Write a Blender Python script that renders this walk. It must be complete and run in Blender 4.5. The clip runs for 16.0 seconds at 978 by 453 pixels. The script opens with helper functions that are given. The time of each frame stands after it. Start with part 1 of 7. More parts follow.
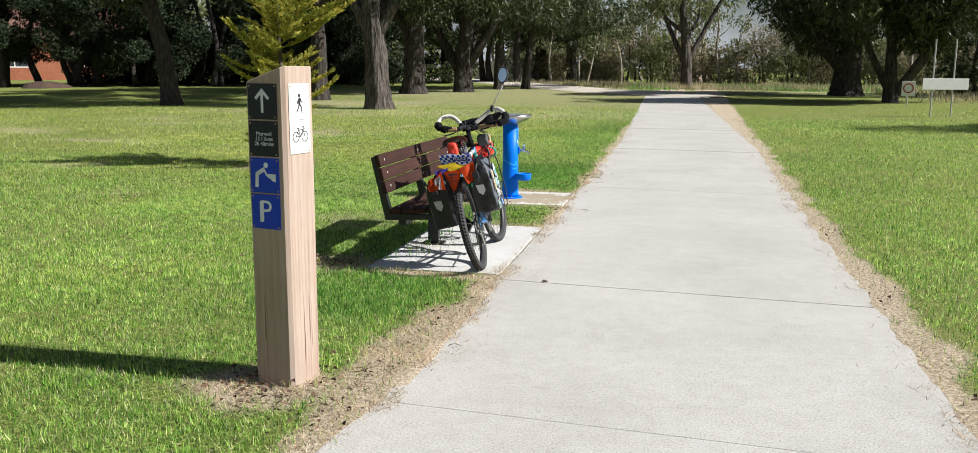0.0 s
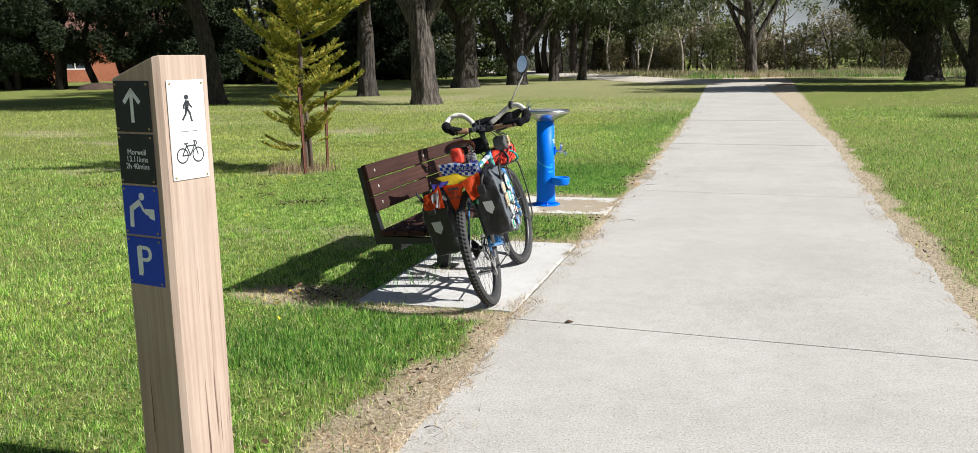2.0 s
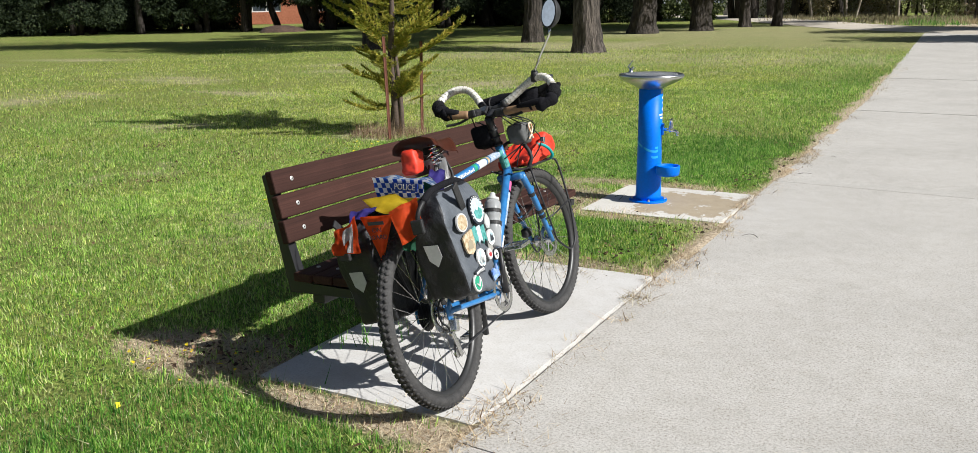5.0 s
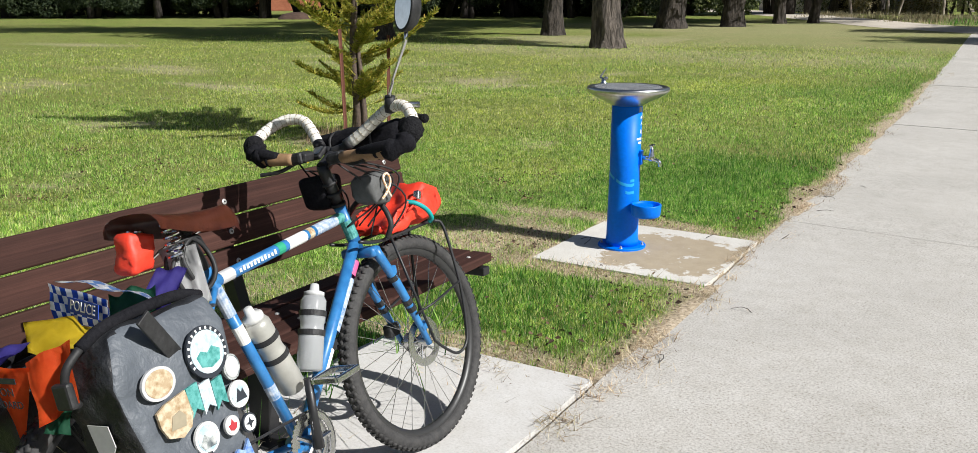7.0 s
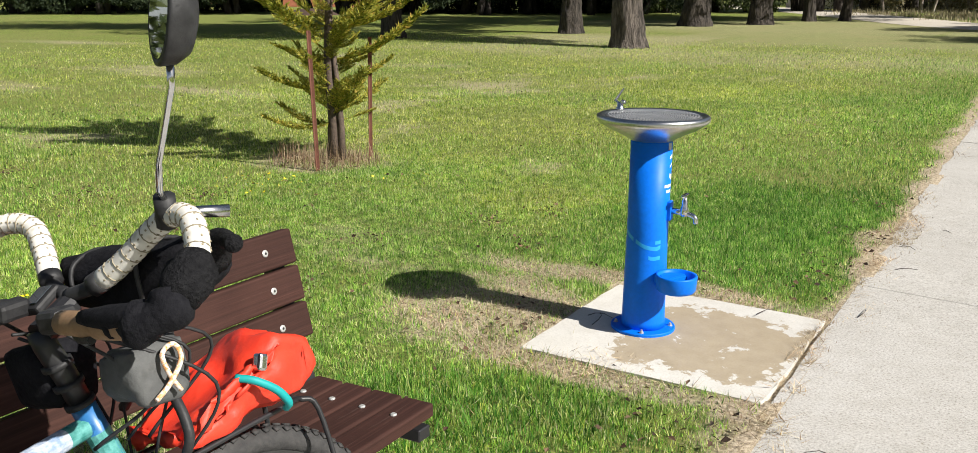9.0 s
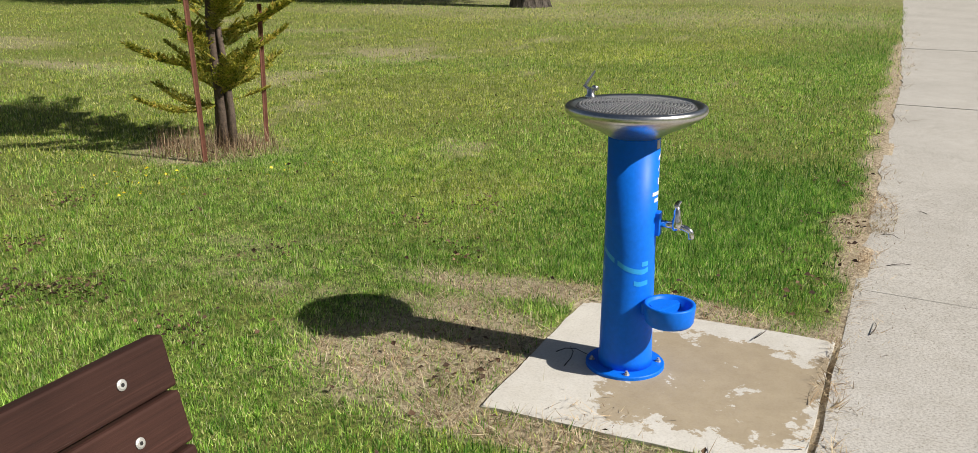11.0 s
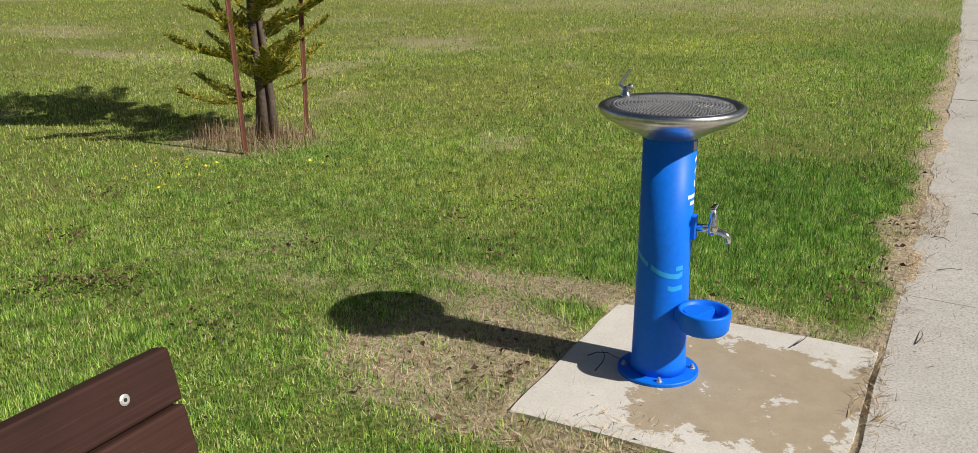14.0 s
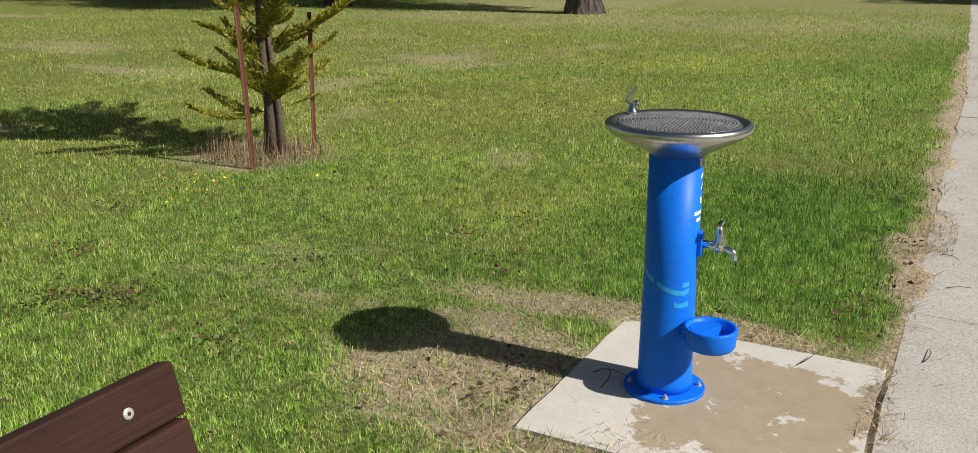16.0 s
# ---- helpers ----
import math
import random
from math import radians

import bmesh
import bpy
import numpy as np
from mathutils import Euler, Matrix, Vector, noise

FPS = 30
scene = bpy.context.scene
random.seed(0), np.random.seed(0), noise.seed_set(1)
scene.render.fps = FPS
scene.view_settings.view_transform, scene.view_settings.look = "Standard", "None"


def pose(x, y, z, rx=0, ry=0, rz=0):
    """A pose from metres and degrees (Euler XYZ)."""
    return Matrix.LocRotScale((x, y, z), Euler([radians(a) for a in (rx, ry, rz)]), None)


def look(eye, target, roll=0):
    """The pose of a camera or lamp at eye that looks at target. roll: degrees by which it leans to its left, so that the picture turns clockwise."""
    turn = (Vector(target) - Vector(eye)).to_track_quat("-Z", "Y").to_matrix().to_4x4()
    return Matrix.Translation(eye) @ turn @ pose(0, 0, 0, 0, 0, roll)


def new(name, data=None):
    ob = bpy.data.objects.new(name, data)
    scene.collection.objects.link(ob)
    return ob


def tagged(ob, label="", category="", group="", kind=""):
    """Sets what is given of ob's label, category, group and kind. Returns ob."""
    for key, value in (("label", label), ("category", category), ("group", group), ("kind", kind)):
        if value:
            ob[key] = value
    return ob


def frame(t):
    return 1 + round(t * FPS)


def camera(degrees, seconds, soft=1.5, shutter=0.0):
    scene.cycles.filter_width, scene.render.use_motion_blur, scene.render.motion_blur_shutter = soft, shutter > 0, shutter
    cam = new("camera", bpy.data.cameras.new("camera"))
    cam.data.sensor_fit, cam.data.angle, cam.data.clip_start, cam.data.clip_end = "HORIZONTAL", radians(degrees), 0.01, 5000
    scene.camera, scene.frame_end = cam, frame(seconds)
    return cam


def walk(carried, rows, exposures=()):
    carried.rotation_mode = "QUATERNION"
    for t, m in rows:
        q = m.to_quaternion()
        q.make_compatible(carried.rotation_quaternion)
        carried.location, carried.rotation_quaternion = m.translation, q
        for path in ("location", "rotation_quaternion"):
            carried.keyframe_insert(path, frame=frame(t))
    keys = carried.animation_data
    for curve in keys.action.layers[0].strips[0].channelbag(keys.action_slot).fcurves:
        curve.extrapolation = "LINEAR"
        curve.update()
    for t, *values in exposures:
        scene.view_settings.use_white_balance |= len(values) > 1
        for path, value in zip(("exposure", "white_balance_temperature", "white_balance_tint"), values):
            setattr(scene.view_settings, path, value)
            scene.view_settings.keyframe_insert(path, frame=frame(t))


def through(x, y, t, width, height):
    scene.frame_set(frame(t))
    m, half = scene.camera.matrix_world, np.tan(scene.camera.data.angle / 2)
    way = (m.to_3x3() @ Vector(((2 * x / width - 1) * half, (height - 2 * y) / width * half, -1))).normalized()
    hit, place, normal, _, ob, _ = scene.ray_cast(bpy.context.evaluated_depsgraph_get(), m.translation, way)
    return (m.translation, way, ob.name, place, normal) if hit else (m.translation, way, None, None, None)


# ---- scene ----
cam = camera(56.8, 16.0, soft=0.7)
PATH = [
    (0, (1.297, 0.366, 1.48), (0.874, 2.29, 1.134), 0.3),
    (0.5, (1.27, 0.495, 1.46), (0.835, 2.414, 1.104), 0.3),
    (1, (1.291, 0.858, 1.471), (0.744, 2.749, 1.114), -0.4),
    (1.5, (1.243, 1.272, 1.456), (0.682, 3.158, 1.095), -0.4),
    (2, (1.31, 1.693, 1.449), (0.754, 3.58, 1.088), -1.0),
    (2.5, (1.375, 2.095, 1.452), (0.761, 3.96, 1.072), -0.7),
    (3, (1.328, 2.509, 1.46), (0.701, 4.37, 1.082), -0.9),
    (3.5, (1.389, 2.923, 1.435), (0.681, 4.756, 1.062), -0.1),
    (3.7, (1.401, 3.067, 1.439), (0.643, 4.876, 1.05), 0.2),
    (5.8, (1.503, 4.728, 1.453), (0.54, 6.412, 0.967), -1.2),
    (6, (1.504, 4.895, 1.445), (0.54, 6.579, 0.959), -0.7),
    (6.5, (1.447, 5.264, 1.449), (0.437, 6.919, 0.959), -0.1),
    (7, (1.3, 5.624, 1.452), (0.311, 7.291, 0.96), 0.2),
    (7.5, (1.224, 6.013, 1.457), (0.253, 7.692, 0.966), 0.5),
    (8, (1.094, 6.319, 1.452), (0.074, 7.968, 0.96), 0.2),
    (8.5, (0.896, 6.621, 1.47), (-0.122, 8.272, 0.98), 0.3),
    (9, (0.74, 6.948, 1.448), (-0.285, 8.591, 0.948), 0.3),
    (9.5, (0.537, 7.178, 1.442), (-0.485, 8.807, 0.894), 0.4),
    (10, (0.302, 7.364, 1.454), (-0.531, 9.098, 0.909), 0.1),
    (10.2, (0.26, 7.431, 1.448), (-0.565, 9.169, 0.903), 0.1),
    (12.3, (0.064, 7.707, 1.455), (-0.729, 9.421, 0.795), -1.0),
    (12.5, (0.075, 7.697, 1.465), (-0.716, 9.413, 0.811), -1.0),
    (13, (0.096, 7.69, 1.471), (-0.738, 9.398, 0.848), -0.6),
    (13.5, (0.13, 7.695, 1.466), (-0.764, 9.372, 0.843), -0.8),
    (14, (0.161, 7.703, 1.471), (-0.742, 9.381, 0.864), -0.4),
    (14.5, (0.176, 7.702, 1.468), (-0.732, 9.384, 0.88), -0.2),
    (15, (0.179, 7.711, 1.467), (-0.732, 9.394, 0.887), -0.2),
    (15.5, (0.169, 7.71, 1.465), (-0.745, 9.394, 0.892), -0.3),
    (16, (0.165, 7.704, 1.47), (-0.757, 9.384, 0.897), -0.3),
]
EXPOSURE = [(0.0, 0.58, 6250, 10), (3.5, 0.53, 6250, 10), (6.0, 0.36, 6300, 10), (7.0, 0.41, 6300, 10), (8.5, 0.54, 6500, 10),
            (9.5, 0.58, 6650, 10), (10.2, 0.41, 6750, 10), (12.3, 0.08, 6800, 11), (16.0, 0.10, 6800, 11)]
walk(cam, [(t, look(eye, target, roll)) for t, eye, target, roll in PATH], EXPOSURE)

# ---------------------------------------------------------------- world, sun
world = bpy.data.worlds.new("world")
scene.world = world
world.use_nodes = True
wn = world.node_tree.nodes
sky = wn.new("ShaderNodeTexSky")
sky.sky_type = "NISHITA"
sky.sun_disc = False
sky.sun_elevation = radians(39)
sky.sun_rotation = radians(90)
sky.air_density = 1.0
sky.dust_density = 1.6
wn["Background"].inputs["Strength"].default_value = 0.037
wl = world.node_tree.links
way = wn.new("ShaderNodeTexCoord").outputs["Generated"]
sep_w = wn.new("ShaderNodeSeparateXYZ")
wl.new(way, sep_w.inputs["Vector"])
low = wn.new("ShaderNodeMapRange")
wl.new(sep_w.outputs["Z"], low.inputs["Value"])
low.inputs["From Min"].default_value, low.inputs["From Max"].default_value = 0.45, 0.02
cn = wn.new("ShaderNodeTexNoise")
cn.inputs["Scale"].default_value, cn.inputs["Detail"].default_value = 4.0, 8.0
wl.new(way, cn.inputs["Vector"])
cr = wn.new("ShaderNodeMapRange")
wl.new(cn.outputs["Fac"], cr.inputs["Value"])
cr.inputs["From Min"].default_value, cr.inputs["From Max"].default_value = 0.40, 0.62
cm = wn.new("ShaderNodeMath")
cm.operation = "MULTIPLY"
wl.new(low.outputs["Result"], cm.inputs[0])
wl.new(cr.outputs["Result"], cm.inputs[1])
cmix = wn.new("ShaderNodeMix")
cmix.data_type = "RGBA"
wl.new(cm.outputs[0], cmix.inputs["Factor"])
wl.new(sky.outputs["Color"], cmix.inputs["A"])
cmix.inputs["B"].default_value = (12.5, 13.2, 14.2, 1.0)
wl.new(cmix.outputs["Result"], wn["Background"].inputs["Color"])

sun_data = bpy.data.lights.new("sun", "SUN")
sun_data.energy = 5.0
sun_data.angle = radians(0.55)
sun_data.color = (1.0, 0.965, 0.91)
sun = new("sun", sun_data)
sun.matrix_world = look((60 * math.cos(radians(39)), 0.0, 60 * math.sin(radians(39))), (0, 0, 0))


# ---------------------------------------------------------------- materials
def nodes_of(name):
    m = bpy.data.materials.new(name)
    m.use_nodes = True
    return m, m.node_tree.nodes, m.node_tree.links, m.node_tree.nodes["Principled BSDF"]


def rgba(c):
    return (c[0], c[1], c[2], 1.0)


def noise_tex(n, l, vec, scale, detail=6.0, rough=0.6):
    t = n.new("ShaderNodeTexNoise")
    t.inputs["Scale"].default_value = scale
    t.inputs["Detail"].default_value = detail
    t.inputs["Roughness"].default_value = rough
    l.new(vec, t.inputs["Vector"])
    return t.outputs["Fac"]


def ramp(n, l, fac, stops):
    r = n.new("ShaderNodeValToRGB")
    while len(r.color_ramp.elements) < len(stops):
        r.color_ramp.elements.new(0.5)
    for e, (p, c) in zip(r.color_ramp.elements, stops):
        e.position, e.color = p, rgba(c)
    l.new(fac, r.inputs["Fac"])
    return r.outputs["Color"]


def mixed(n, l, fac, a, b, mode="MIX"):
    m = n.new("ShaderNodeMix")
    m.data_type, m.blend_type = "RGBA", mode
    for sock, v in ((m.inputs["Factor"], fac), (m.inputs["A"], a), (m.inputs["B"], b)):
        if isinstance(v, (int, float)):
            sock.default_value = v
        elif isinstance(v, tuple):
            sock.default_value = rgba(v)
        else:
            l.new(v, sock)
    return m.outputs["Result"]


def bumped(n, l, bsdf, height, strength, distance):
    b = n.new("ShaderNodeBump")
    b.inputs["Strength"].default_value = strength
    b.inputs["Distance"].default_value = distance
    l.new(height, b.inputs["Height"])
    l.new(b.outputs["Normal"], bsdf.inputs["Normal"])


def coords(n, l, kind="Object", stretch=None):
    v = n.new("ShaderNodeTexCoord").outputs[kind]
    if stretch:
        mp = n.new("ShaderNodeMapping")
        mp.inputs["Scale"].default_value = stretch
        l.new(v, mp.inputs["Vector"])
        v = mp.outputs["Vector"]
    return v


def plain(name, dark, light, rough=0.6, metal=0.0, scale=30.0, bump=0.15, stretch=None, piece=0.0, coarse=None, coat=0.0, depth=0.01, tight=0.18):
    """A surface that varies between two colours at a fine and a coarse scale, with relief."""
    m, n, l, b = nodes_of(name)
    v = coords(n, l, "Object", stretch)
    fine = noise_tex(n, l, v, scale)
    wide = noise_tex(n, l, v, coarse or scale * 0.12, 3.0)
    c = ramp(n, l, fine, [(0.5 - tight, dark), (0.5 + tight, light)])
    c = mixed(n, l, 0.35, c, ramp(n, l, wide, [(0.35, dark), (0.65, light)]))
    if piece:
        r = n.new("ShaderNodeObjectInfo").outputs["Random"]
        c = mixed(n, l, 1.0, c, ramp(n, l, r, [(0.0, (1 - piece,) * 3), (1.0, (1.0, 1.0, 1.0))]), "MULTIPLY")
    l.new(c, b.inputs["Base Color"])
    b.inputs["Roughness"].default_value = rough
    b.inputs["Metallic"].default_value = metal
    b.inputs["Coat Weight"].default_value = coat
    if bump:
        bumped(n, l, b, fine, bump, depth)
    return m


def leafy(name, stops, through=0.35, rough=0.5, patch=0.25, tuft=0.0):
    """Leaves or blades: colour by island and by a patchy noise over the ground, with light through them."""
    m, n, l, b = nodes_of(name)
    isl = n.new("ShaderNodeNewGeometry").outputs["Random Per Island"]
    wide = noise_tex(n, l, coords(n, l), patch, 3.0)
    c = ramp(n, l, isl, stops)
    c = mixed(n, l, 1.0, c, ramp(n, l, wide, [(0.32, (0.62, 0.66, 0.6)), (0.7, (1.1, 1.05, 1.0))]), "MULTIPLY")
    if tuft:
        c = mixed(n, l, 1.0, c, ramp(n, l, noise_tex(n, l, coords(n, l), tuft, 4.0), [(0.37, (0.56, 0.62, 0.58)), (0.59, (1.38, 1.37, 1.28))]), "MULTIPLY")
    l.new(c, b.inputs["Base Color"])
    b.inputs["Roughness"].default_value = rough
    b.inputs["Specular IOR Level"].default_value = 0.25
    t = n.new("ShaderNodeBsdfTranslucent")
    l.new(c, t.inputs["Color"])
    mx = n.new("ShaderNodeMixShader")
    mx.inputs["Fac"].default_value = through
    l.new(b.outputs["BSDF"], mx.inputs[1])
    l.new(t.outputs["BSDF"], mx.inputs[2])
    l.new(mx.outputs["Shader"], n["Material Output"].inputs["Surface"])
    return m


def ground_material():
    m, n, l, b = nodes_of("lawn_soil")
    v = coords(n, l)
    at = n.new("ShaderNodeAttribute")
    at.attribute_name = "dry"
    fine = noise_tex(n, l, v, 45.0, 8.0, 0.7)
    mid = noise_tex(n, l, v, 1.3, 5.0)
    wide = noise_tex(n, l, v, 0.16, 4.0)
    green = ramp(n, l, fine, [(0.38, (0.022, 0.040, 0.012)), (0.52, (0.18, 0.24, 0.05)), (0.68, (0.38, 0.42, 0.12))])
    tan = ramp(n, l, fine, [(0.25, (0.12, 0.10, 0.04)), (0.75, (0.40, 0.34, 0.14))])
    lawn = mixed(n, l, ramp(n, l, mid, [(0.42, (0, 0, 0)), (0.72, (0.55, 0.55, 0.55))]), green, tan)
    lawn = mixed(n, l, ramp(n, l, wide, [(0.40, (0, 0, 0)), (0.66, (0.5, 0.5, 0.5))]), lawn, (0.22, 0.23, 0.08))
    straw = ramp(n, l, fine, [(0.30, (0.13, 0.10, 0.07)), (0.52, (0.52, 0.43, 0.31)), (0.75, (0.80, 0.71, 0.55))])
    c = mixed(n, l, at.outputs["Fac"], lawn, straw)
    l.new(c, b.inputs["Base Color"])
    b.inputs["Roughness"].default_value = 0.95
    b.inputs["Specular IOR Level"].default_value = 0.1
    bumped(n, l, b, fine, 0.8, 0.03)
    return m


def concrete_material(name, low, high, stain=None, speck=1.0):
    m, n, l, b = nodes_of(name)
    v = coords(n, l)
    fine = noise_tex(n, l, v, 105.0, 6.0, 0.8)
    mid = noise_tex(n, l, v, 9.0, 8.0, 0.65)
    wide = noise_tex(n, l, v, 0.9, 4.0)
    c = ramp(n, l, wide, [(0.3, low), (0.7, high)])
    c = mixed(n, l, 1.0, c, ramp(n, l, mid, [(0.3, (0.92, 0.91, 0.89)), (0.6, (1.02, 1.02, 1.02))]), "MULTIPLY")
    c = mixed(n, l, speck, c, ramp(n, l, fine, [(0.36, (0.52, 0.50, 0.47)), (0.48, (0.96, 0.96, 0.95)), (0.64, (1.22, 1.22, 1.22))]), "MULTIPLY")
    pit = noise_tex(n, l, v, 36.0, 6.0, 0.85)
    c = mixed(n, l, speck, c, ramp(n, l, pit, [(0.34, (0.50, 0.46, 0.40)), (0.40, (1.0, 1.0, 1.0))]), "MULTIPLY")
    rough = 0.85
    if stain:
        # a water stain round the drain side of the pad, with a ragged edge
        sep = n.new("ShaderNodeSeparateXYZ")
        l.new(v, sep.inputs["Vector"])

        def ax(sock, mid_at, half):
            a = n.new("ShaderNodeMath")
            a.operation = "SUBTRACT"
            l.new(sock, a.inputs[0])
            a.inputs[1].default_value = mid_at
            d = n.new("ShaderNodeMath")
            d.operation = "DIVIDE"
            l.new(a.outputs[0], d.inputs[0])
            d.inputs[1].default_value = half
            q = n.new("ShaderNodeMath")
            q.operation = "POWER"
            ab = n.new("ShaderNodeMath")
            ab.operation = "ABSOLUTE"
            l.new(d.outputs[0], ab.inputs[0])
            l.new(ab.outputs[0], q.inputs[0])
            q.inputs[1].default_value = 4.0
            return q.outputs[0]

        s = n.new("ShaderNodeMath")
        l.new(ax(sep.outputs["X"], *stain[0]), s.inputs[0])
        l.new(ax(sep.outputs["Y"], *stain[1]), s.inputs[1])
        edge = noise_tex(n, l, v, 5.5, 9.0, 0.72)
        s2 = n.new("ShaderNodeMath")
        s2.operation = "MULTIPLY_ADD"
        l.new(edge, s2.inputs[0])
        s2.inputs[1].default_value = 3.4
        l.new(s.outputs[0], s2.inputs[2])
        mask = ramp(n, l, s2.outputs[0], [(0.0, (1, 1, 1)), (0.5, (1, 1, 1)), (1.0, (0, 0, 0))])
        sub = n.new("ShaderNodeMath")
        sub.operation = "SUBTRACT"
        l.new(s2.outputs[0], sub.inputs[0])
        sub.inputs[1].default_value = 1.6
        hard = ramp(n, l, sub.outputs[0], [(0.46, (1, 1, 1)), (0.52, (0, 0, 0))])
        c = mixed(n, l, hard, c, mixed(n, l, 0.72, c, mixed(n, l, mid, (0.21, 0.145, 0.065), (0.38, 0.285, 0.15))))
    l.new(c, b.inputs["Base Color"])
    b.inputs["Roughness"].default_value = rough
    b.inputs["Specular IOR Level"].default_value = 0.25
    bumped(n, l, b, fine, 0.45 * speck, 0.005)
    return m


def wood_material(name, dark, mid_c, light, along, rough=0.65, ring=22.0, crack=None, worn=None):
    """Timber with its grain along one axis ('x', 'y' or 'z')."""
    st = {"x": (0.6, ring, ring), "y": (ring, 0.6, ring), "z": (ring, ring, 0.6)}[along]
    m, n, l, b = nodes_of(name)
    v = coords(n, l, "Object", st)
    g = noise_tex(n, l, v, 2.2, 9.0, 0.7)
    broad = noise_tex(n, l, coords(n, l), 3.0, 4.0)
    c = ramp(n, l, g, [(0.28, dark), (0.5, mid_c), (0.72, light)])
    c = mixed(n, l, 0.4, c, ramp(n, l, broad, [(0.35, mid_c), (0.7, light)]))
    r = n.new("ShaderNodeObjectInfo").outputs["Random"]
    c = mixed(n, l, 1.0, c, ramp(n, l, r, [(0.0, (0.82, 0.82, 0.82)), (1.0, (1.05, 1.05, 1.05))]), "MULTIPLY")
    thin = {"x": (1.4, 46, 46), "y": (46, 1.4, 46), "z": (46, 46, 1.4)}[along]
    if crack:
        k = noise_tex(n, l, coords(n, l, "Object", thin), 1.0, 3.0, 0.5)
        c = mixed(n, l, ramp(n, l, k, [(0.30, (1, 1, 1)), (0.36, (0, 0, 0))]), c, crack)
        grey = noise_tex(n, l, coords(n, l, "Object", (5, 5, 1.2)), 1.0, 4.0)
        c = mixed(n, l, ramp(n, l, grey, [(0.5, (0, 0, 0)), (0.75, (0.6, 0.6, 0.6))]), c, (0.36, 0.31, 0.26))
    if worn:
        k = noise_tex(n, l, coords(n, l, "Object", thin), 0.7, 6.0, 0.75)
        c = mixed(n, l, ramp(n, l, k, [(0.63, (0, 0, 0)), (0.72, (0.55, 0.55, 0.55))]), c, worn)
    l.new(c, b.inputs["Base Color"])
    b.inputs["Roughness"].default_value = rough
    bumped(n, l, b, g, 0.35, 0.004)
    return m


def flat(name, c, rough=0.5, metal=0.0, coat=0.0, bump=0.06):
    """A manufactured finish: one colour with faint soiling and relief."""
    return plain(name, tuple(0.86 * x for x in c), tuple(min(1.0, 1.06 * x) for x in c), rough, metal, 55.0, bump, None, 0.0, 6.0, coat)


M_ground = ground_material()
M_path = concrete_material("path_concrete", (0.445, 0.428, 0.398), (0.530, 0.512, 0.480))
M_pad = concrete_material("pad_concrete", (0.53, 0.52, 0.50), (0.63, 0.62, 0.60), None, 0.4)
M_pad_wet = concrete_material("stained_pad_concrete", (0.55, 0.53, 0.485), (0.65, 0.63, 0.58), ((0.17, 0.46), (-0.02, 0.48)), 0.35)
M_joint = plain("joint_dirt", (0.10, 0.085, 0.06), (0.22, 0.19, 0.15), 0.95, scale=60)
M_track = plain("track_gravel", (0.42, 0.37, 0.30), (0.60, 0.55, 0.47), 0.95, scale=14)
M_post = wood_material("weathered_post_timber", (0.20, 0.135, 0.10), (0.40, 0.295, 0.23), (0.54, 0.435, 0.355), "z", 0.85, 34.0, crack=(0.12, 0.075, 0.055))
M_slat = wood_material("stained_slat_timber", (0.010, 0.004, 0.003), (0.038, 0.015, 0.011), (0.088, 0.038, 0.028), "y", 0.78, 40.0, worn=(0.17, 0.12, 0.10))
M_slat.node_tree.nodes["Principled BSDF"].inputs["Specular IOR Level"].default_value = 0.25
M_black_steel = flat("black_powder_coat", (0.018, 0.018, 0.02), 0.45)
M_galv = flat("galvanised_steel", (0.50, 0.50, 0.48), 0.45, 0.4)
M_chrome = flat("chrome", (0.72, 0.72, 0.72), 0.14, 1.0, bump=0.02)
M_stainless = plain("brushed_stainless", (0.50, 0.50, 0.50), (0.70, 0.70, 0.69), 0.28, 1.0, 90, 0.08)
M_blue = flat("blue_enamel", (0.0, 0.165, 0.80), 0.45, 0.0, 0.0, 0.03)
M_blue.node_tree.nodes["Principled BSDF"].inputs["Specular IOR Level"].default_value = 0.22
M_cyan = flat("light_blue_decal", (0.02, 0.36, 0.80), 0.35)
M_white = flat("white_decal", (0.78, 0.78, 0.76), 0.4)
M_sign_black = flat("sign_black", (0.014, 0.016, 0.022), 0.7)
M_sign_blue = flat("sign_blue", (0.004, 0.045, 0.50), 0.65)
M_sign_white = flat("sign_white", (0.74, 0.74, 0.71), 0.45)
M_sign_print = flat("sign_print_white", (0.72, 0.75, 0.78), 0.45)
M_sign_dark = flat("sign_print_dark", (0.025, 0.03, 0.04), 0.45)
M_brass = flat("brass_screw", (0.45, 0.33, 0.16), 0.35, 1.0)
M_rust = plain("rusted_steel", (0.075, 0.026, 0.016), (0.19, 0.072, 0.045), 0.85, scale=70)
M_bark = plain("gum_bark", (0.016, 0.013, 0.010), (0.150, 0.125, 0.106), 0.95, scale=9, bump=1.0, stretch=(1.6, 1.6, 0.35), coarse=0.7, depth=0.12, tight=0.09)
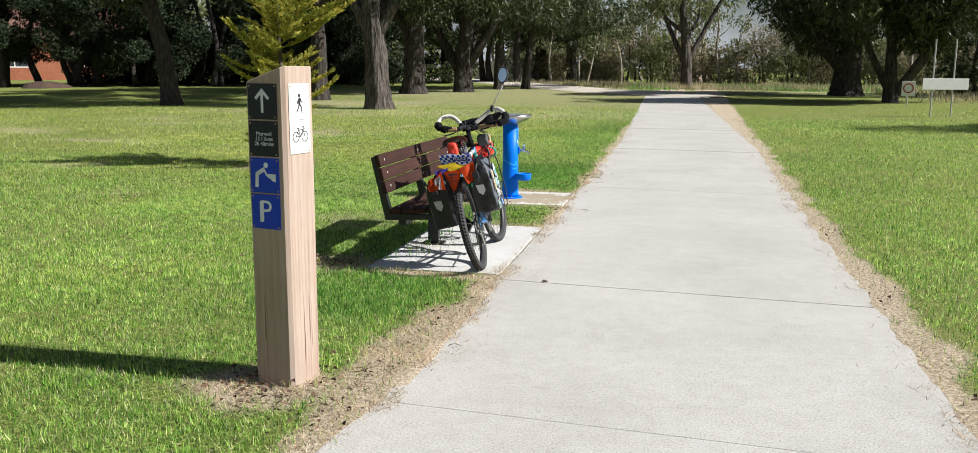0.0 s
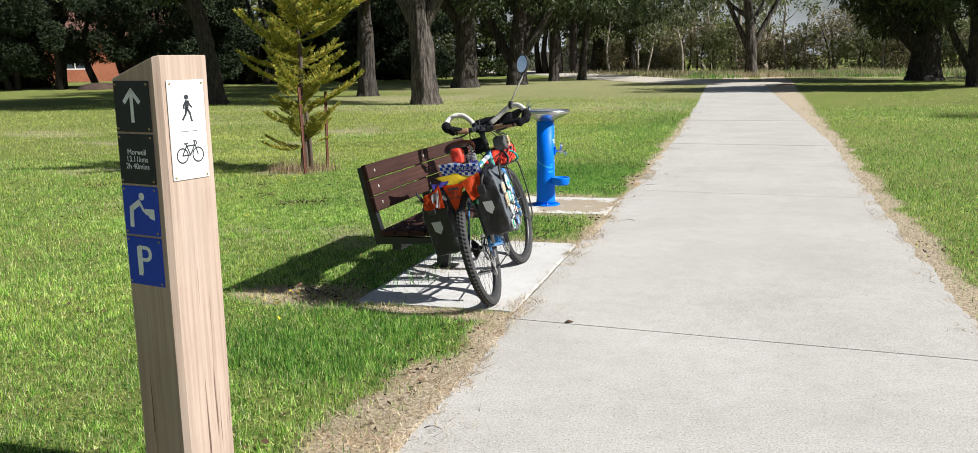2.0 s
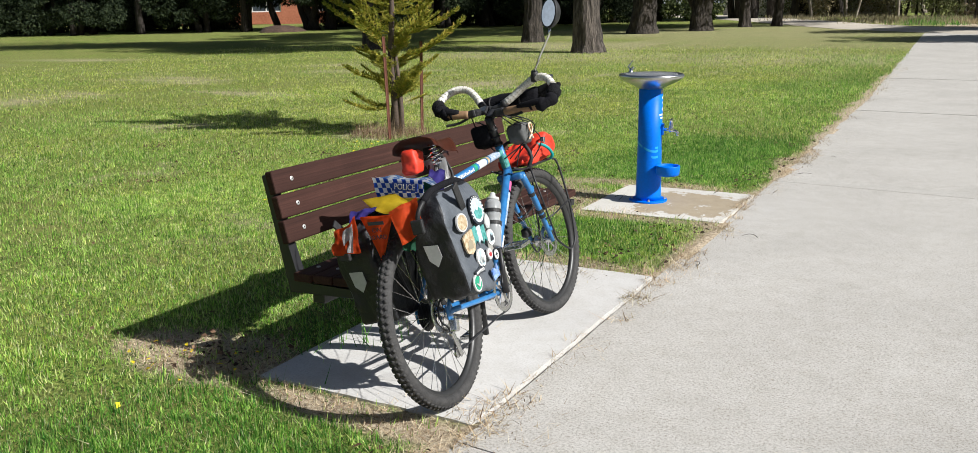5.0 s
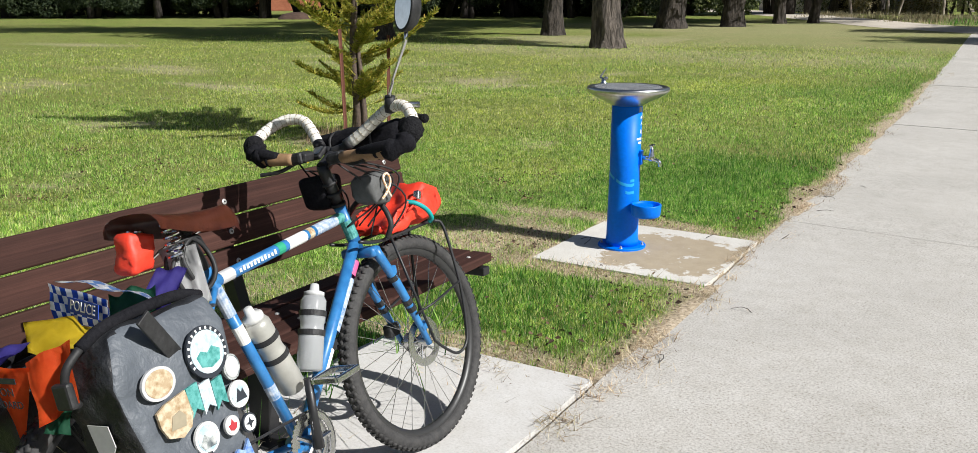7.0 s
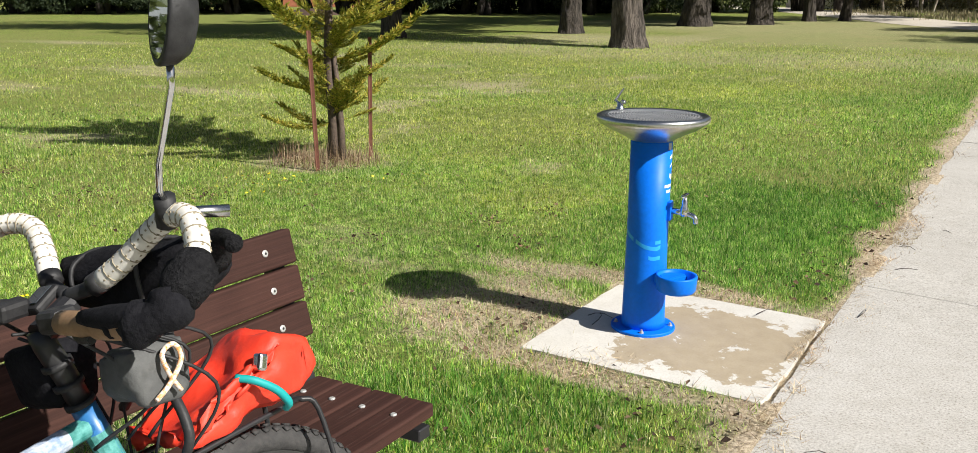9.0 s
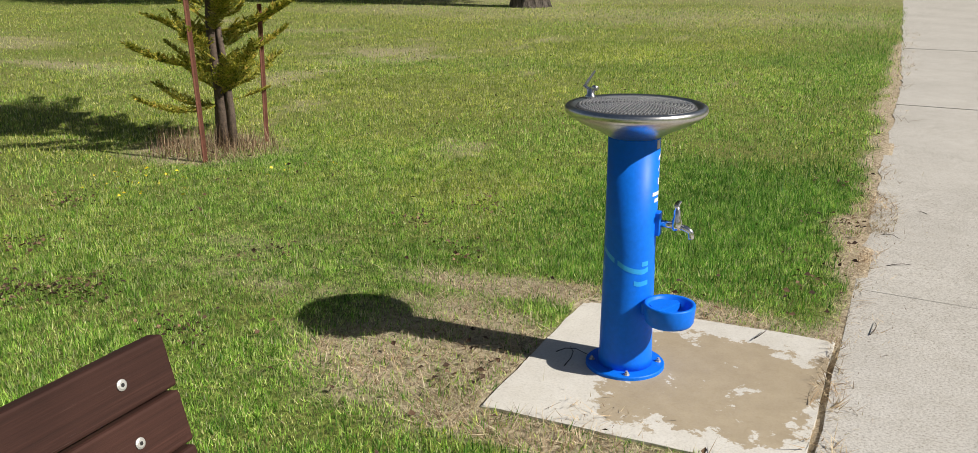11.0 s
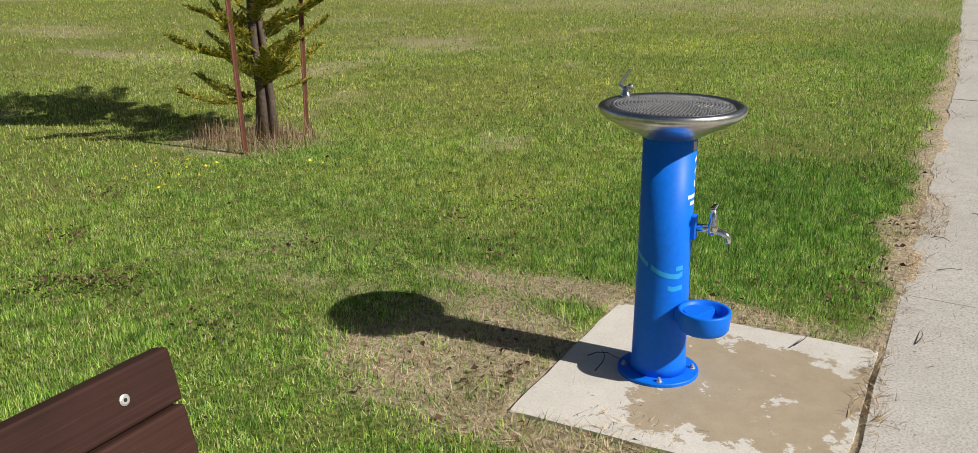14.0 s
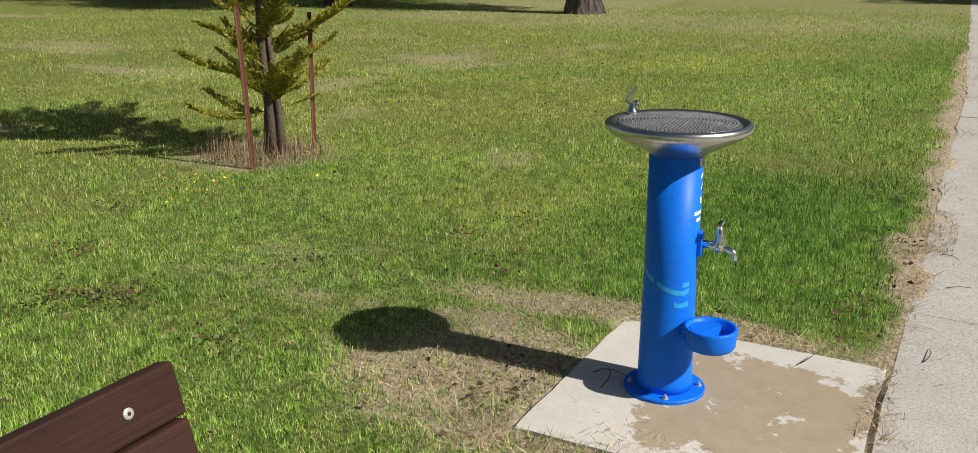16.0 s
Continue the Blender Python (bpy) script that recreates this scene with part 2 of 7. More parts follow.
# gum_bark again in a darker colour, mostly for trunks standing in shade
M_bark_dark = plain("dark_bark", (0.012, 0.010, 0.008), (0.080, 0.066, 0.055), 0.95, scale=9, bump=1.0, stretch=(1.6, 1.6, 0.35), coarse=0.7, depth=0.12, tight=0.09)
M_bark_pale = plain("pale_bark", (0.16, 0.125, 0.10), (0.46, 0.41, 0.35), 0.9, scale=5, bump=0.6, stretch=(1.4, 1.4, 0.4), coarse=0.6, depth=0.12, tight=0.09)
M_grass = leafy("grass_blades", [(0.0, (0.028, 0.110, 0.019)), (0.35, (0.220, 0.473, 0.065)), (0.70, (0.572, 0.814, 0.208)), (0.90, (0.814, 0.847, 0.390)), (1.0, (0.900, 0.858, 0.650))], 0.5, 0.42, 0.4, 11.0)
M_olive = leafy("olive_grass_blades", [(0.0, (0.055, 0.132, 0.023)), (0.38, (0.418, 0.561, 0.085)), (0.72, (0.792, 0.803, 0.234)), (1.0, (0.900, 0.869, 0.650))], 0.5, 0.45, 0.5, 9.0)
M_lush = leafy("lush_grass_blades", [(0.0, (0.032, 0.130, 0.022)), (0.55, (0.124, 0.346, 0.055)), (1.0, (0.389, 0.626, 0.156))], 0.5, 0.5, 0.6, 10.0)
M_straw = leafy("dry_straw", [(0.0, (0.16, 0.10, 0.06)), (0.3, (0.52, 0.38, 0.25)), (0.6, (0.74, 0.60, 0.42)), (1.0, (0.92, 0.82, 0.64))], 0.30, 0.8, 2.0)
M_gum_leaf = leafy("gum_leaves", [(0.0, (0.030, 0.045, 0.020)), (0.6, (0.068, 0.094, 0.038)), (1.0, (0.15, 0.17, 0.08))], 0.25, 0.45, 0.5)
M_dark_leaf = leafy("cypress_leaves", [(0.0, (0.014, 0.024, 0.013)), (0.7, (0.036, 0.054, 0.026)), (1.0, (0.065, 0.085, 0.040))], 0.10, 0.9, 0.5)
M_scrub_leaf = leafy("scrub_leaves", [(0.0, (0.13, 0.115, 0.070)), (0.55, (0.31, 0.27, 0.165)), (1.0, (0.50, 0.42, 0.28))], 0.35, 0.6, 0.3)
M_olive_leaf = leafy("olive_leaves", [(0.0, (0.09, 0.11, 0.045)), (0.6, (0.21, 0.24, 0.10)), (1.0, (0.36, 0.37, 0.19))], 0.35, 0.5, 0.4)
M_sapling_leaf = leafy("sapling_needles", [(0.0, (0.10, 0.15, 0.03)), (0.35, (0.36, 0.40, 0.07)), (0.8, (0.72, 0.66, 0.13)), (1.0, (0.74, 0.52, 0.14))], 0.5, 0.5, 1.5)
M_sapling_bark = plain("sapling_bark", (0.05, 0.036, 0.028), (0.15, 0.11, 0.085), 0.9, scale=40, bump=0.8)
M_flower = flat("yellow_petals", (0.80, 0.62, 0.02), 0.6)
M_dead_leaf = leafy("fallen_leaves", [(0.0, (0.04, 0.024, 0.018)), (0.6, (0.12, 0.07, 0.045)), (1.0, (0.34, 0.22, 0.14))], 0.1, 0.7, 2.0)
# bark coloured near black so that the cypress trunks read as unlit silhouettes
M_bark_silhouette = plain("cypress_silhouette_bark", (0.010, 0.008, 0.007), (0.050, 0.040, 0.034), 0.95, scale=9, bump=0.8, stretch=(1.6, 1.6, 0.35), coarse=0.7, depth=0.10)
M_brick = plain("red_brick", (0.27, 0.085, 0.045), (0.45, 0.17, 0.095), 0.85, scale=8)
M_roof = plain("roof_tiles", (0.12, 0.06, 0.045), (0.20, 0.105, 0.08), 0.85, scale=6)
M_fence = plain("pale_fence_paling", (0.40, 0.38, 0.33), (0.58, 0.56, 0.50), 0.85, scale=6)
M_frame_white = flat("white_window_paint", (0.72, 0.72, 0.70), 0.5)


def glass_material():
    m, n, l, b = nodes_of("window_glass")
    b.inputs["Base Color"].default_value = (0.05, 0.06, 0.07, 1)
    b.inputs["Roughness"].default_value = 0.05
    return m


M_glass = glass_material()


# ---------------------------------------------------------------- building helpers
def mesh_np(name, verts, faces, smooth=False):
    """A mesh from arrays; all faces have the same number of corners."""
    verts = np.asarray(verts, np.float32)
    faces = np.asarray(faces, np.int32)
    me = bpy.data.meshes.new(name)
    k = faces.shape[1]
    me.vertices.add(len(verts))
    me.vertices.foreach_set("co", verts.ravel())
    me.loops.add(faces.size)
    me.loops.foreach_set("vertex_index", faces.ravel())
    me.polygons.add(len(faces))
    me.polygons.foreach_set("loop_start", np.arange(0, faces.size, k, dtype=np.int32))
    me.polygons.foreach_set("use_smooth", np.full(len(faces), smooth))
    me.update(calc_edges=True)
    me.validate()
    return me


def part(name, shape, material, parent=None, label="", smooth=False):
    """Link a bmesh or a mesh as one mesh object, under a thing or a part if one is given."""
    if isinstance(shape, bmesh.types.BMesh):
        me = bpy.data.meshes.new(name)
        bmesh.ops.recalc_face_normals(shape, faces=shape.faces)
        shape.to_mesh(me)
        shape.free()
        if smooth:
            me.polygons.foreach_set("use_smooth", np.full(len(me.polygons), True))
    else:
        me = shape
    if material and not me.materials:
        me.materials.append(material)
    ob = new(name, me)
    ob.parent = parent
    if label:
        ob["label"] = label
    return ob


def empty(name, m, label, category, group="", kind=""):
    ob = new(name)
    ob.empty_display_size = 0.1
    ob.matrix_basis = m
    return tagged(ob, label, category, group, kind)


def add_box(bm, c, s, m=None, bevel=0.0, seg=1):
    """A box of size s at c, turned by m."""
    mat = Matrix.Translation(c) @ (m if m else Matrix()) @ Matrix.Diagonal((*s, 1))
    got = bmesh.ops.create_cube(bm, size=1.0, matrix=mat)
    if bevel:
        edges = list({e for v in got["verts"] for e in v.link_edges})
        bmesh.ops.bevel(bm, geom=edges, offset=bevel, segments=seg, affect="EDGES", profile=0.5)
    return bm


def box(c, s, m=None, bevel=0.0, seg=1):
    return add_box(bmesh.new(), c, s, m, bevel, seg)


def add_lathe(bm, profile, seg=32, m=None, caps=True):
    """A profile of (radius, height) turned round z."""
    m = m or Matrix()
    rings = []
    for r, z in profile:
        rings.append([bm.verts.new(m @ Vector((r * math.cos(2 * math.pi * i / seg), r * math.sin(2 * math.pi * i / seg), z))) for i in range(seg)])
    for a, b in zip(rings, rings[1:]):
        for i in range(seg):
            bm.faces.new((a[i], a[(i + 1) % seg], b[(i + 1) % seg], b[i]))
    if caps:
        bm.faces.new(rings[0])
        bm.faces.new(rings[-1])
    return bm


def lathe(profile, seg=32, m=None, caps=True):
    return add_lathe(bmesh.new(), profile, seg, m, caps)


def add_tube(bm, pts, radius, seg=8, closed=False, caps=True):
    """A round tube through points; radius may be one number or one per point."""
    pts = [Vector(p) for p in pts]
    n = len(pts)
    rad = radius if isinstance(radius, (list, tuple)) else [radius] * n
    rings = []
    side = None
    for i, p in enumerate(pts):
        a = pts[(i - 1) % n] if closed or i else p
        b = pts[(i + 1) % n] if closed or i < n - 1 else p
        d = (b - a).normalized()
        if side is None:
            side = d.orthogonal().normalized()
        side = (side - d * side.dot(d))
        side = side.normalized() if side.length > 1e-6 else d.orthogonal().normalized()
        up = d.cross(side)
        rings.append([bm.verts.new(p + rad[i] * (math.cos(2 * math.pi * k / seg) * side + math.sin(2 * math.pi * k / seg) * up)) for k in range(seg)])
    pairs = list(zip(rings, rings[1:])) + ([(rings[-1], rings[0])] if closed else [])
    for a, b in pairs:
        for k in range(seg):
            bm.faces.new((a[k], a[(k + 1) % seg], b[(k + 1) % seg], b[k]))
    if caps and not closed:
        bm.faces.new(rings[0])
        bm.faces.new(rings[-1])
    return bm


def tube(pts, radius, seg=8, closed=False, caps=True):
    return add_tube(bmesh.new(), pts, radius, seg, closed, caps)


def smooth_line(pts, n=8):
    """Points of a smooth curve (Catmull-Rom) through the given ones."""
    p = [Vector(q) for q in pts]
    p = [2 * p[0] - p[1]] + p + [2 * p[-1] - p[-2]]
    out = []
    for i in range(1, len(p) - 2):
        for k in range(n):
            t = k / n
            out.append(0.5 * (2 * p[i] + (p[i + 1] - p[i - 1]) * t + (2 * p[i - 1] - 5 * p[i] + 4 * p[i + 1] - p[i + 2]) * t * t
                              + (3 * p[i] - p[i - 1] - 3 * p[i + 1] + p[i + 2]) * t ** 3))
    out.append(p[-2])
    return out


def add_prism(bm, outline, depth, m=None):
    """A flat outline of (x, y) given a thickness along +z."""
    m = m or Matrix()
    lo = [bm.verts.new(m @ Vector((x, y, 0))) for x, y in outline]
    hi = [bm.verts.new(m @ Vector((x, y, depth))) for x, y in outline]
    k = len(outline)
    for i in range(k):
        bm.faces.new((lo[i], lo[(i + 1) % k], hi[(i + 1) % k], hi[i]))
    bm.faces.new(lo)
    bm.faces.new(hi)
    return bm


def prism(outline, depth, m=None):
    return add_prism(bmesh.new(), outline, depth, m)


def disc_outline(r, n=20, cx=0.0, cy=0.0, ry=None):
    return [(cx + r * math.cos(2 * math.pi * i / n), cy + (ry or r) * math.sin(2 * math.pi * i / n)) for i in range(n)]


def lettering(name, body, size, m, material, parent, label="", align="CENTER"):
    """Raised writing with the built-in font, as a mesh."""
    cu = bpy.data.curves.new(name, "FONT")
    cu.body, cu.size, cu.extrude, cu.align_x, cu.align_y = body, size, 0.0004, align, "CENTER"
    tmp = new(name + "_tmp", cu)
    bpy.context.view_layer.update()
    me = bpy.data.meshes.new_from_object(tmp.evaluated_get(bpy.context.evaluated_depsgraph_get()))
    bpy.data.objects.remove(tmp)
    me.transform(m)
    me.materials.clear()
    me.materials.append(material)
    return part(name, me, None, parent, label)


# ---------------------------------------------------------------- the lie of the land
def rise(y):
    d = max(0.0, y - 10.0)
    return 0.014 * d * d / (d + 8.0)


def rise_np(y):
    d = np.clip(y - 10.0, 0, 90)
    return 0.014 * d * d / (d + 8.0)


PATH_LEFT, PATH_RIGHT = 0.0, 2.5


def wobble(y, seed, amount):
    return amount * (noise.noise((y * 2.3, seed, 0.0)) + 0.6 * noise.noise((y * 7.0, seed, 3.0)))


def edge_left(y):
    return PATH_LEFT + wobble(y, 1.7, 0.008 if 6.4 < y < 12.0 else 0.028) + 0.004 - 0.027 * max(0.0, y - 18.0) - min(0.16, 0.10 * max(0.0, 4.2 - y))


def edge_right(y):
    return PATH_RIGHT + wobble(y, 8.2, 0.050) - 0.042 * max(0.0, y - 18.0)


def soft(v, a, b):
    t = np.clip((v - a) / (b - a), 0, 1)
    return t * t * (3 - 2 * t)


def hash_noise(x, y, scale, seed=0.0):
    """Smooth value noise on arrays."""
    x, y = x * scale + seed * 17.3, y * scale + seed * 5.1
    xi, yi = np.floor(x), np.floor(y)
    fx, fy = x - xi, y - yi
    fx, fy = fx * fx * (3 - 2 * fx), fy * fy * (3 - 2 * fy)

    def h(a, b):
        s = np.sin(a * 127.1 + b * 311.7 + seed) * 43758.5453
        return s - np.floor(s)

    return (h(xi, yi) * (1 - fx) + h(xi + 1, yi) * fx) * (1 - fy) + (h(xi, yi + 1) * (1 - fx) + h(xi + 1, yi + 1) * fx) * fy


def dryness(x, y):
    """0 for green lawn, 1 for bare straw: along the path, round the pads, the post and the sapling."""
    n1 = hash_noise(x, y, 2.2, 1.0) - 0.5
    n2 = hash_noise(x, y, 7.0, 2.0) - 0.5
    jag = 0.55 * n1 + 0.45 * n2
    wide_left = 0.10 + 0.17 * soft(-np.abs(y - 4.6), -2.2, 0.0) + 0.08 * soft(y, 11.0, 20.0)
    d = soft(-(-x - wide_left) + 0.28 * jag, -0.06, 0.06) * (x < 1.0) * (x > -1.6)
    # no straw where the lush tongue of grass lies between the two pads
    tongue = (x > -0.95) * (x < -0.06) * (y > 8.85) * (y < 9.85)
    d = np.where(tongue, d * 0.6, d)
    wide_right = 0.16 + 0.08 * hash_noise(x, y, 0.8, 4.0)
    d = np.maximum(d, soft(-(x - 2.5 - wide_right) + 0.25 * jag, -0.05, 0.05) * (x > 1.5))

    def blob(cx, cy, rx, ry, strength=1.0):
        r = np.sqrt(((x - cx) / rx) ** 2 + ((y - cy) / ry) ** 2) + 0.75 * jag
        return strength * soft(-r, -1.25, -0.70)

    d = np.maximum(d, blob(-0.58, 4.10, 0.40, 0.27))
    d = np.maximum(d, blob(-1.28, 10.35, 0.60, 0.50, 0.85))
    d = np.maximum(d, blob(-0.95, 11.12, 0.95, 0.16, 0.9))
    d = np.maximum(d, blob(-0.6, 8.72, 0.75, 0.13, 0.9))
    d = np.maximum(d, blob(-1.35, 6.72, 0.45, 0.24, 0.9))
    d = np.maximum(d, blob(-0.35, 6.52, 0.50, 0.11, 1.0))
    d = np.maximum(d, blob(-0.7, 9.95, 1.0, 0.10, 0.9))
    d = np.maximum(d, blob(-4.6, 12.85, 0.62, 0.55, 0.7))
    d = np.maximum(d, blob(-6.0, 26.5, 7.0, 2.2, 0.34))
    d = np.maximum(d, blob(-10.0, 30.5, 4.0, 2.0, 0.4))
    d = np.maximum(d, blob(-7.0, 40.0, 8.0, 5.0, 0.3))
    d = np.maximum(d, blob(-3.5, 33.0, 6.0, 4.0, 0.22))
    d = np.maximum(d, blob(3.0, 46.0, 14.0, 3.0, 0.3))
    # thin, scuffed patches over the open lawn
    thin = 0.55 * hash_noise(x, y, 0.8, 21.0) + 0.30 * hash_noise(x, y, 2.6, 22.0) + 0.15 * hash_noise(x, y, 8.0, 23.0)
    d = np.maximum(d, 0.50 * soft(thin, 0.58, 0.78) * soft(-x, 1.0, 1.8) * soft(y, 5.0, 8.5) * soft(-y, -26.0, -22.0))
    return np.clip(d, 0, 1)


def ground_z(x, y):
    z = rise_np(y) - 0.004 + 0.012 * (hash_noise(x, y, 1.1, 7.0) - 0.5) + 0.05 * (hash_noise(x, y, 0.12, 9.0) - 0.5) * soft(np.abs(x - 1.25), 2.0, 8.0)
    bend = np.clip(y - 18.0, 0, 22)
    z = z - 0.06 * soft(x + 0.027 * bend, 0.05, 0.12) * soft(-x - 0.042 * bend, -2.45, -2.36) * soft(-y, -41.0, -38.0)
    pad = lambda a, b, c, e: soft(x, a, a + 0.06) * soft(-x, -b - 0.02, -b + 0.06) * soft(y, c, c + 0.06) * soft(-y, -e, -e + 0.06)
    z = z - 0.05 * pad(-1.05, 0.0, 10.05, 11.08) - 0.05 * pad(-1.02, 0.0, 6.63, 8.65)
    return z


def grid_axis(a, b, step, far_a, far_b):
    core = list(np.arange(a, b + step / 2, step))
    s, v = step, a
    lo = []
    while v > far_a:
        s *= 1.18
        v -= s
        lo.append(v)
    s, v = step, b
    hi = []
    while v < far_b:
        s *= 1.18
        v += s
        hi.append(v)
    return np.array(lo[::-1] + core + hi)


xs = grid_axis(-6.0, 4.2, 0.055, -1500, 1500)
ys = grid_axis(1.0, 17.0, 0.06, -800, 2500)
gx, gy = np.meshgrid(xs, ys)
gx, gy = gx.ravel(), gy.ravel()
nx, ny = len(xs), len(ys)
ii = (np.arange(ny - 1)[:, None] * nx + np.arange(nx - 1)[None, :]).ravel()
me = mesh_np("ground", np.stack([gx, gy, ground_z(gx, gy)], 1), np.stack([ii, ii + 1, ii + nx + 1, ii + nx], 1), True)
att = me.attributes.new("dry", "FLOAT", "POINT")
att.data.foreach_set("value", dryness(gx, gy).astype(np.float32))
ground = tagged(part("ground", me, M_ground), "mown park lawn with straw-dry edges beside the path", "ground", kind="structure")

# the concrete path: a dark bed and one slab to each bay between the joints
pavement = empty("pavement", pose(0, 0, 0), "pale broomed concrete shared path with cut joints", "path", kind="structure")
JOINTS = [-9.5, -6.8, -4.1, -1.4, 1.4, 4.05, 6.50, 9.07, 11.72, 16.95, 21.9, 27.2, 31.7, 34.5, 37.2, 39.6]


WIDE_JOINT, FINE_JOINT = (16.95, 21.9), (9.07, 11.72)


def gap_at(y):
    return 0.014 if y in WIDE_JOINT else (0.0012 if y in FINE_JOINT else 0.0022)


def path_slab(y0, y1, top=0.0):
    bm = bmesh.new()
    rows = max(6, int((y1 - y0) / 0.07))
    skew = 0.085
    cols = 8
    top_v = []
    for i in range(rows + 1):
        y = y0 + gap_at(y0) + (y1 - y0 - gap_at(y0) - gap_at(y1)) * i / rows
        a, b = edge_left(y), edge_right(y)
        line = []
        for k in range(cols + 1):
            f = k / cols
            yy = y - skew * f * 2.4
            line.append(bm.verts.new((a + (b - a) * f, yy, rise(yy) + top)))
        top_v.append(line)
    for r0, r1 in zip(top_v, top_v[1:]):
        for k in range(cols):
            bm.faces.new((r0[k], r0[k + 1], r1[k + 1], r1[k]))
    edge = [e for e in bm.edges if e.is_boundary]
    got = bmesh.ops.extrude_edge_only(bm, edges=edge)
    for v in got["geom"]:
        if isinstance(v, bmesh.types.BMVert):
            v.co.z -= 0.07
    return bm


for y0, y1 in zip(JOINTS, JOINTS[1:]):
    part("slab", path_slab(y0, y1, random.uniform(-0.002, 0.002)), M_path, pavement)
bed = bmesh.new()
prev = None
for y in np.arange(-9.5, 39.6, 0.5):
    cur = [bed.verts.new((edge_left(y) + 0.04, y, rise(y) - 0.022)), bed.verts.new((edge_right(y) - 0.04, y, rise(y) - 0.022))]
    if prev:
        bed.faces.new((prev[0], prev[1], cur[1], cur[0]))
    prev = cur
part("joint_bed", bed, M_joint, pavement)


def strip(points, widths, material, name, lift):
    """A track laid over the ground along a centre line."""
    line = smooth_line([(x, y, 0) for x, y in points], 8)
    bm = bmesh.new()
    rows = []
    for i, p in enumerate(line):
        d = (line[min(i + 1, len(line) - 1)] - line[max(i - 1, 0)]).normalized()
        side = Vector((-d.y, d.x, 0))
        w = np.interp(i / (len(line) - 1), np.linspace(0, 1, len(widths)), widths) / 2
        row = []
        for k in range(-3, 4):
            q = p + side * (w * k / 3 + 0.12 * noise.noise((i * 0.7, k, 2.0)))
            row.append(bm.verts.new((q.x, q.y, float(rise_np(np.array(q.y))) + lift - 0.05 * (abs(k) == 3))))
        rows.append(row)
    for a, b in zip(rows, rows[1:]):
        for k in range(6):
            bm.faces.new((a[k], a[k + 1], b[k + 1], b[k]))
    return part(name, bm, material)


tagged(strip([(2.4, 38.6), (1.4, 40.0), (0.0, 42.0), (-3.0, 45.0), (-6.6, 51.0), (-11, 58), (-18, 66), (-30, 76)],
             [1.0, 2.6, 3.6, 3.4, 3.4, 3.6, 4.0, 4.0], M_track, "track", 0.05),
       "pale gravel track curving away behind the trees", "track", kind="structure")


def pad_mesh(w, d, chips):
    bm = bmesh.new()
    out = []
    for (ax, ay), (bx, by) in zip([(-w, -d), (w, -d), (w, d), (-w, d)], [(w, -d), (w, d), (-w, d), (-w, -d)]):
        for k in range(14):
            f = k / 14
            x, y = ax + (bx - ax) * f, ay + (by - ay) * f
            out.append((x + chips * noise.noise((x * 9, y * 9, 1.0)), y + chips * noise.noise((x * 9, y * 9, 6.0))))
    add_prism(bm, out, 0.1, Matrix.Translation((0, 0, -0.1)))
    top = [e for e in bm.edges if all(v.co.z > -0.01 for v in e.verts)]
    bmesh.ops.bevel(bm, geom=top, offset=0.006, segments=1, affect="EDGES")
    return bm


pad_1 = tagged(part("concrete_pad", pad_mesh(0.496, 1.005, 0.008), M_pad), "pale concrete pad under the bench and bicycle", "pad", kind="structure")
pad_1.matrix_basis = pose(-0.515, 7.64, 0.006)
pad_2 = tagged(part("concrete_pad", pad_mesh(0.508, 0.515, 0.008), M_pad_wet), "concrete pad with a brown water stain under the fountain", "pad", kind="structure")
pad_2.matrix_basis = pose(-0.527, 10.565, 0.003)

# ---------------------------------------------------------------- the sign post
POST_H = 1.467
post = empty("sign_post", pose(-0.541, 4.243, -0.02, 0, 0, -13), "square weathered timber trail post with slanted top and sign plates", "sign post")


def post_body():
    bm = bmesh.new()
    w, c = 0.11, 0.016
    ring = [(-w + c, -w), (w - c, -w), (w, -w + c), (w, w - c), (w - c, w), (-w + c, w), (-w, w - c), (-w, -w + c)]
    rows = []
    for k in range(8):
        f = k / 7
        rows.append([bm.verts.new((x + 0.0025 * noise.noise((x * 8, y * 8, k * 1.3)), y + 0.0025 * noise.noise((y * 8, x * 8, k * 0.9)),
                                   f * (POST_H + 0.037 * x / w) - 0.05 * (k == 0))) for x, y in ring])
    for a, b in zip(rows, rows[1:]):
        for i in range(8):
            bm.faces.new((a[i], a[(i + 1) % 8], b[(i + 1) % 8], b[i]))
    bm.faces.new(rows[0])
    bm.faces.new(rows[-1])
    bmesh.ops.bevel(bm, geom=[e for e in bm.edges if all(v.co.z > 1.3 for v in e.verts) and abs(e.verts[0].co.z - e.verts[1].co.z) < 0.12],
                    offset=0.004, segments=1, affect="EDGES")
    return bm


part("timber", post_body(), M_post, post)

FRONT = Matrix.Translation((-0.008, -0.1105, 0)) @ Matrix.Rotation(radians(90), 4, "X")
SIDE = Matrix.Translation((0.1105, -0.004, 0)) @ Matrix.Rotation(radians(90), 4, "Z") @ Matrix.Rotation(radians(90), 4, "X")


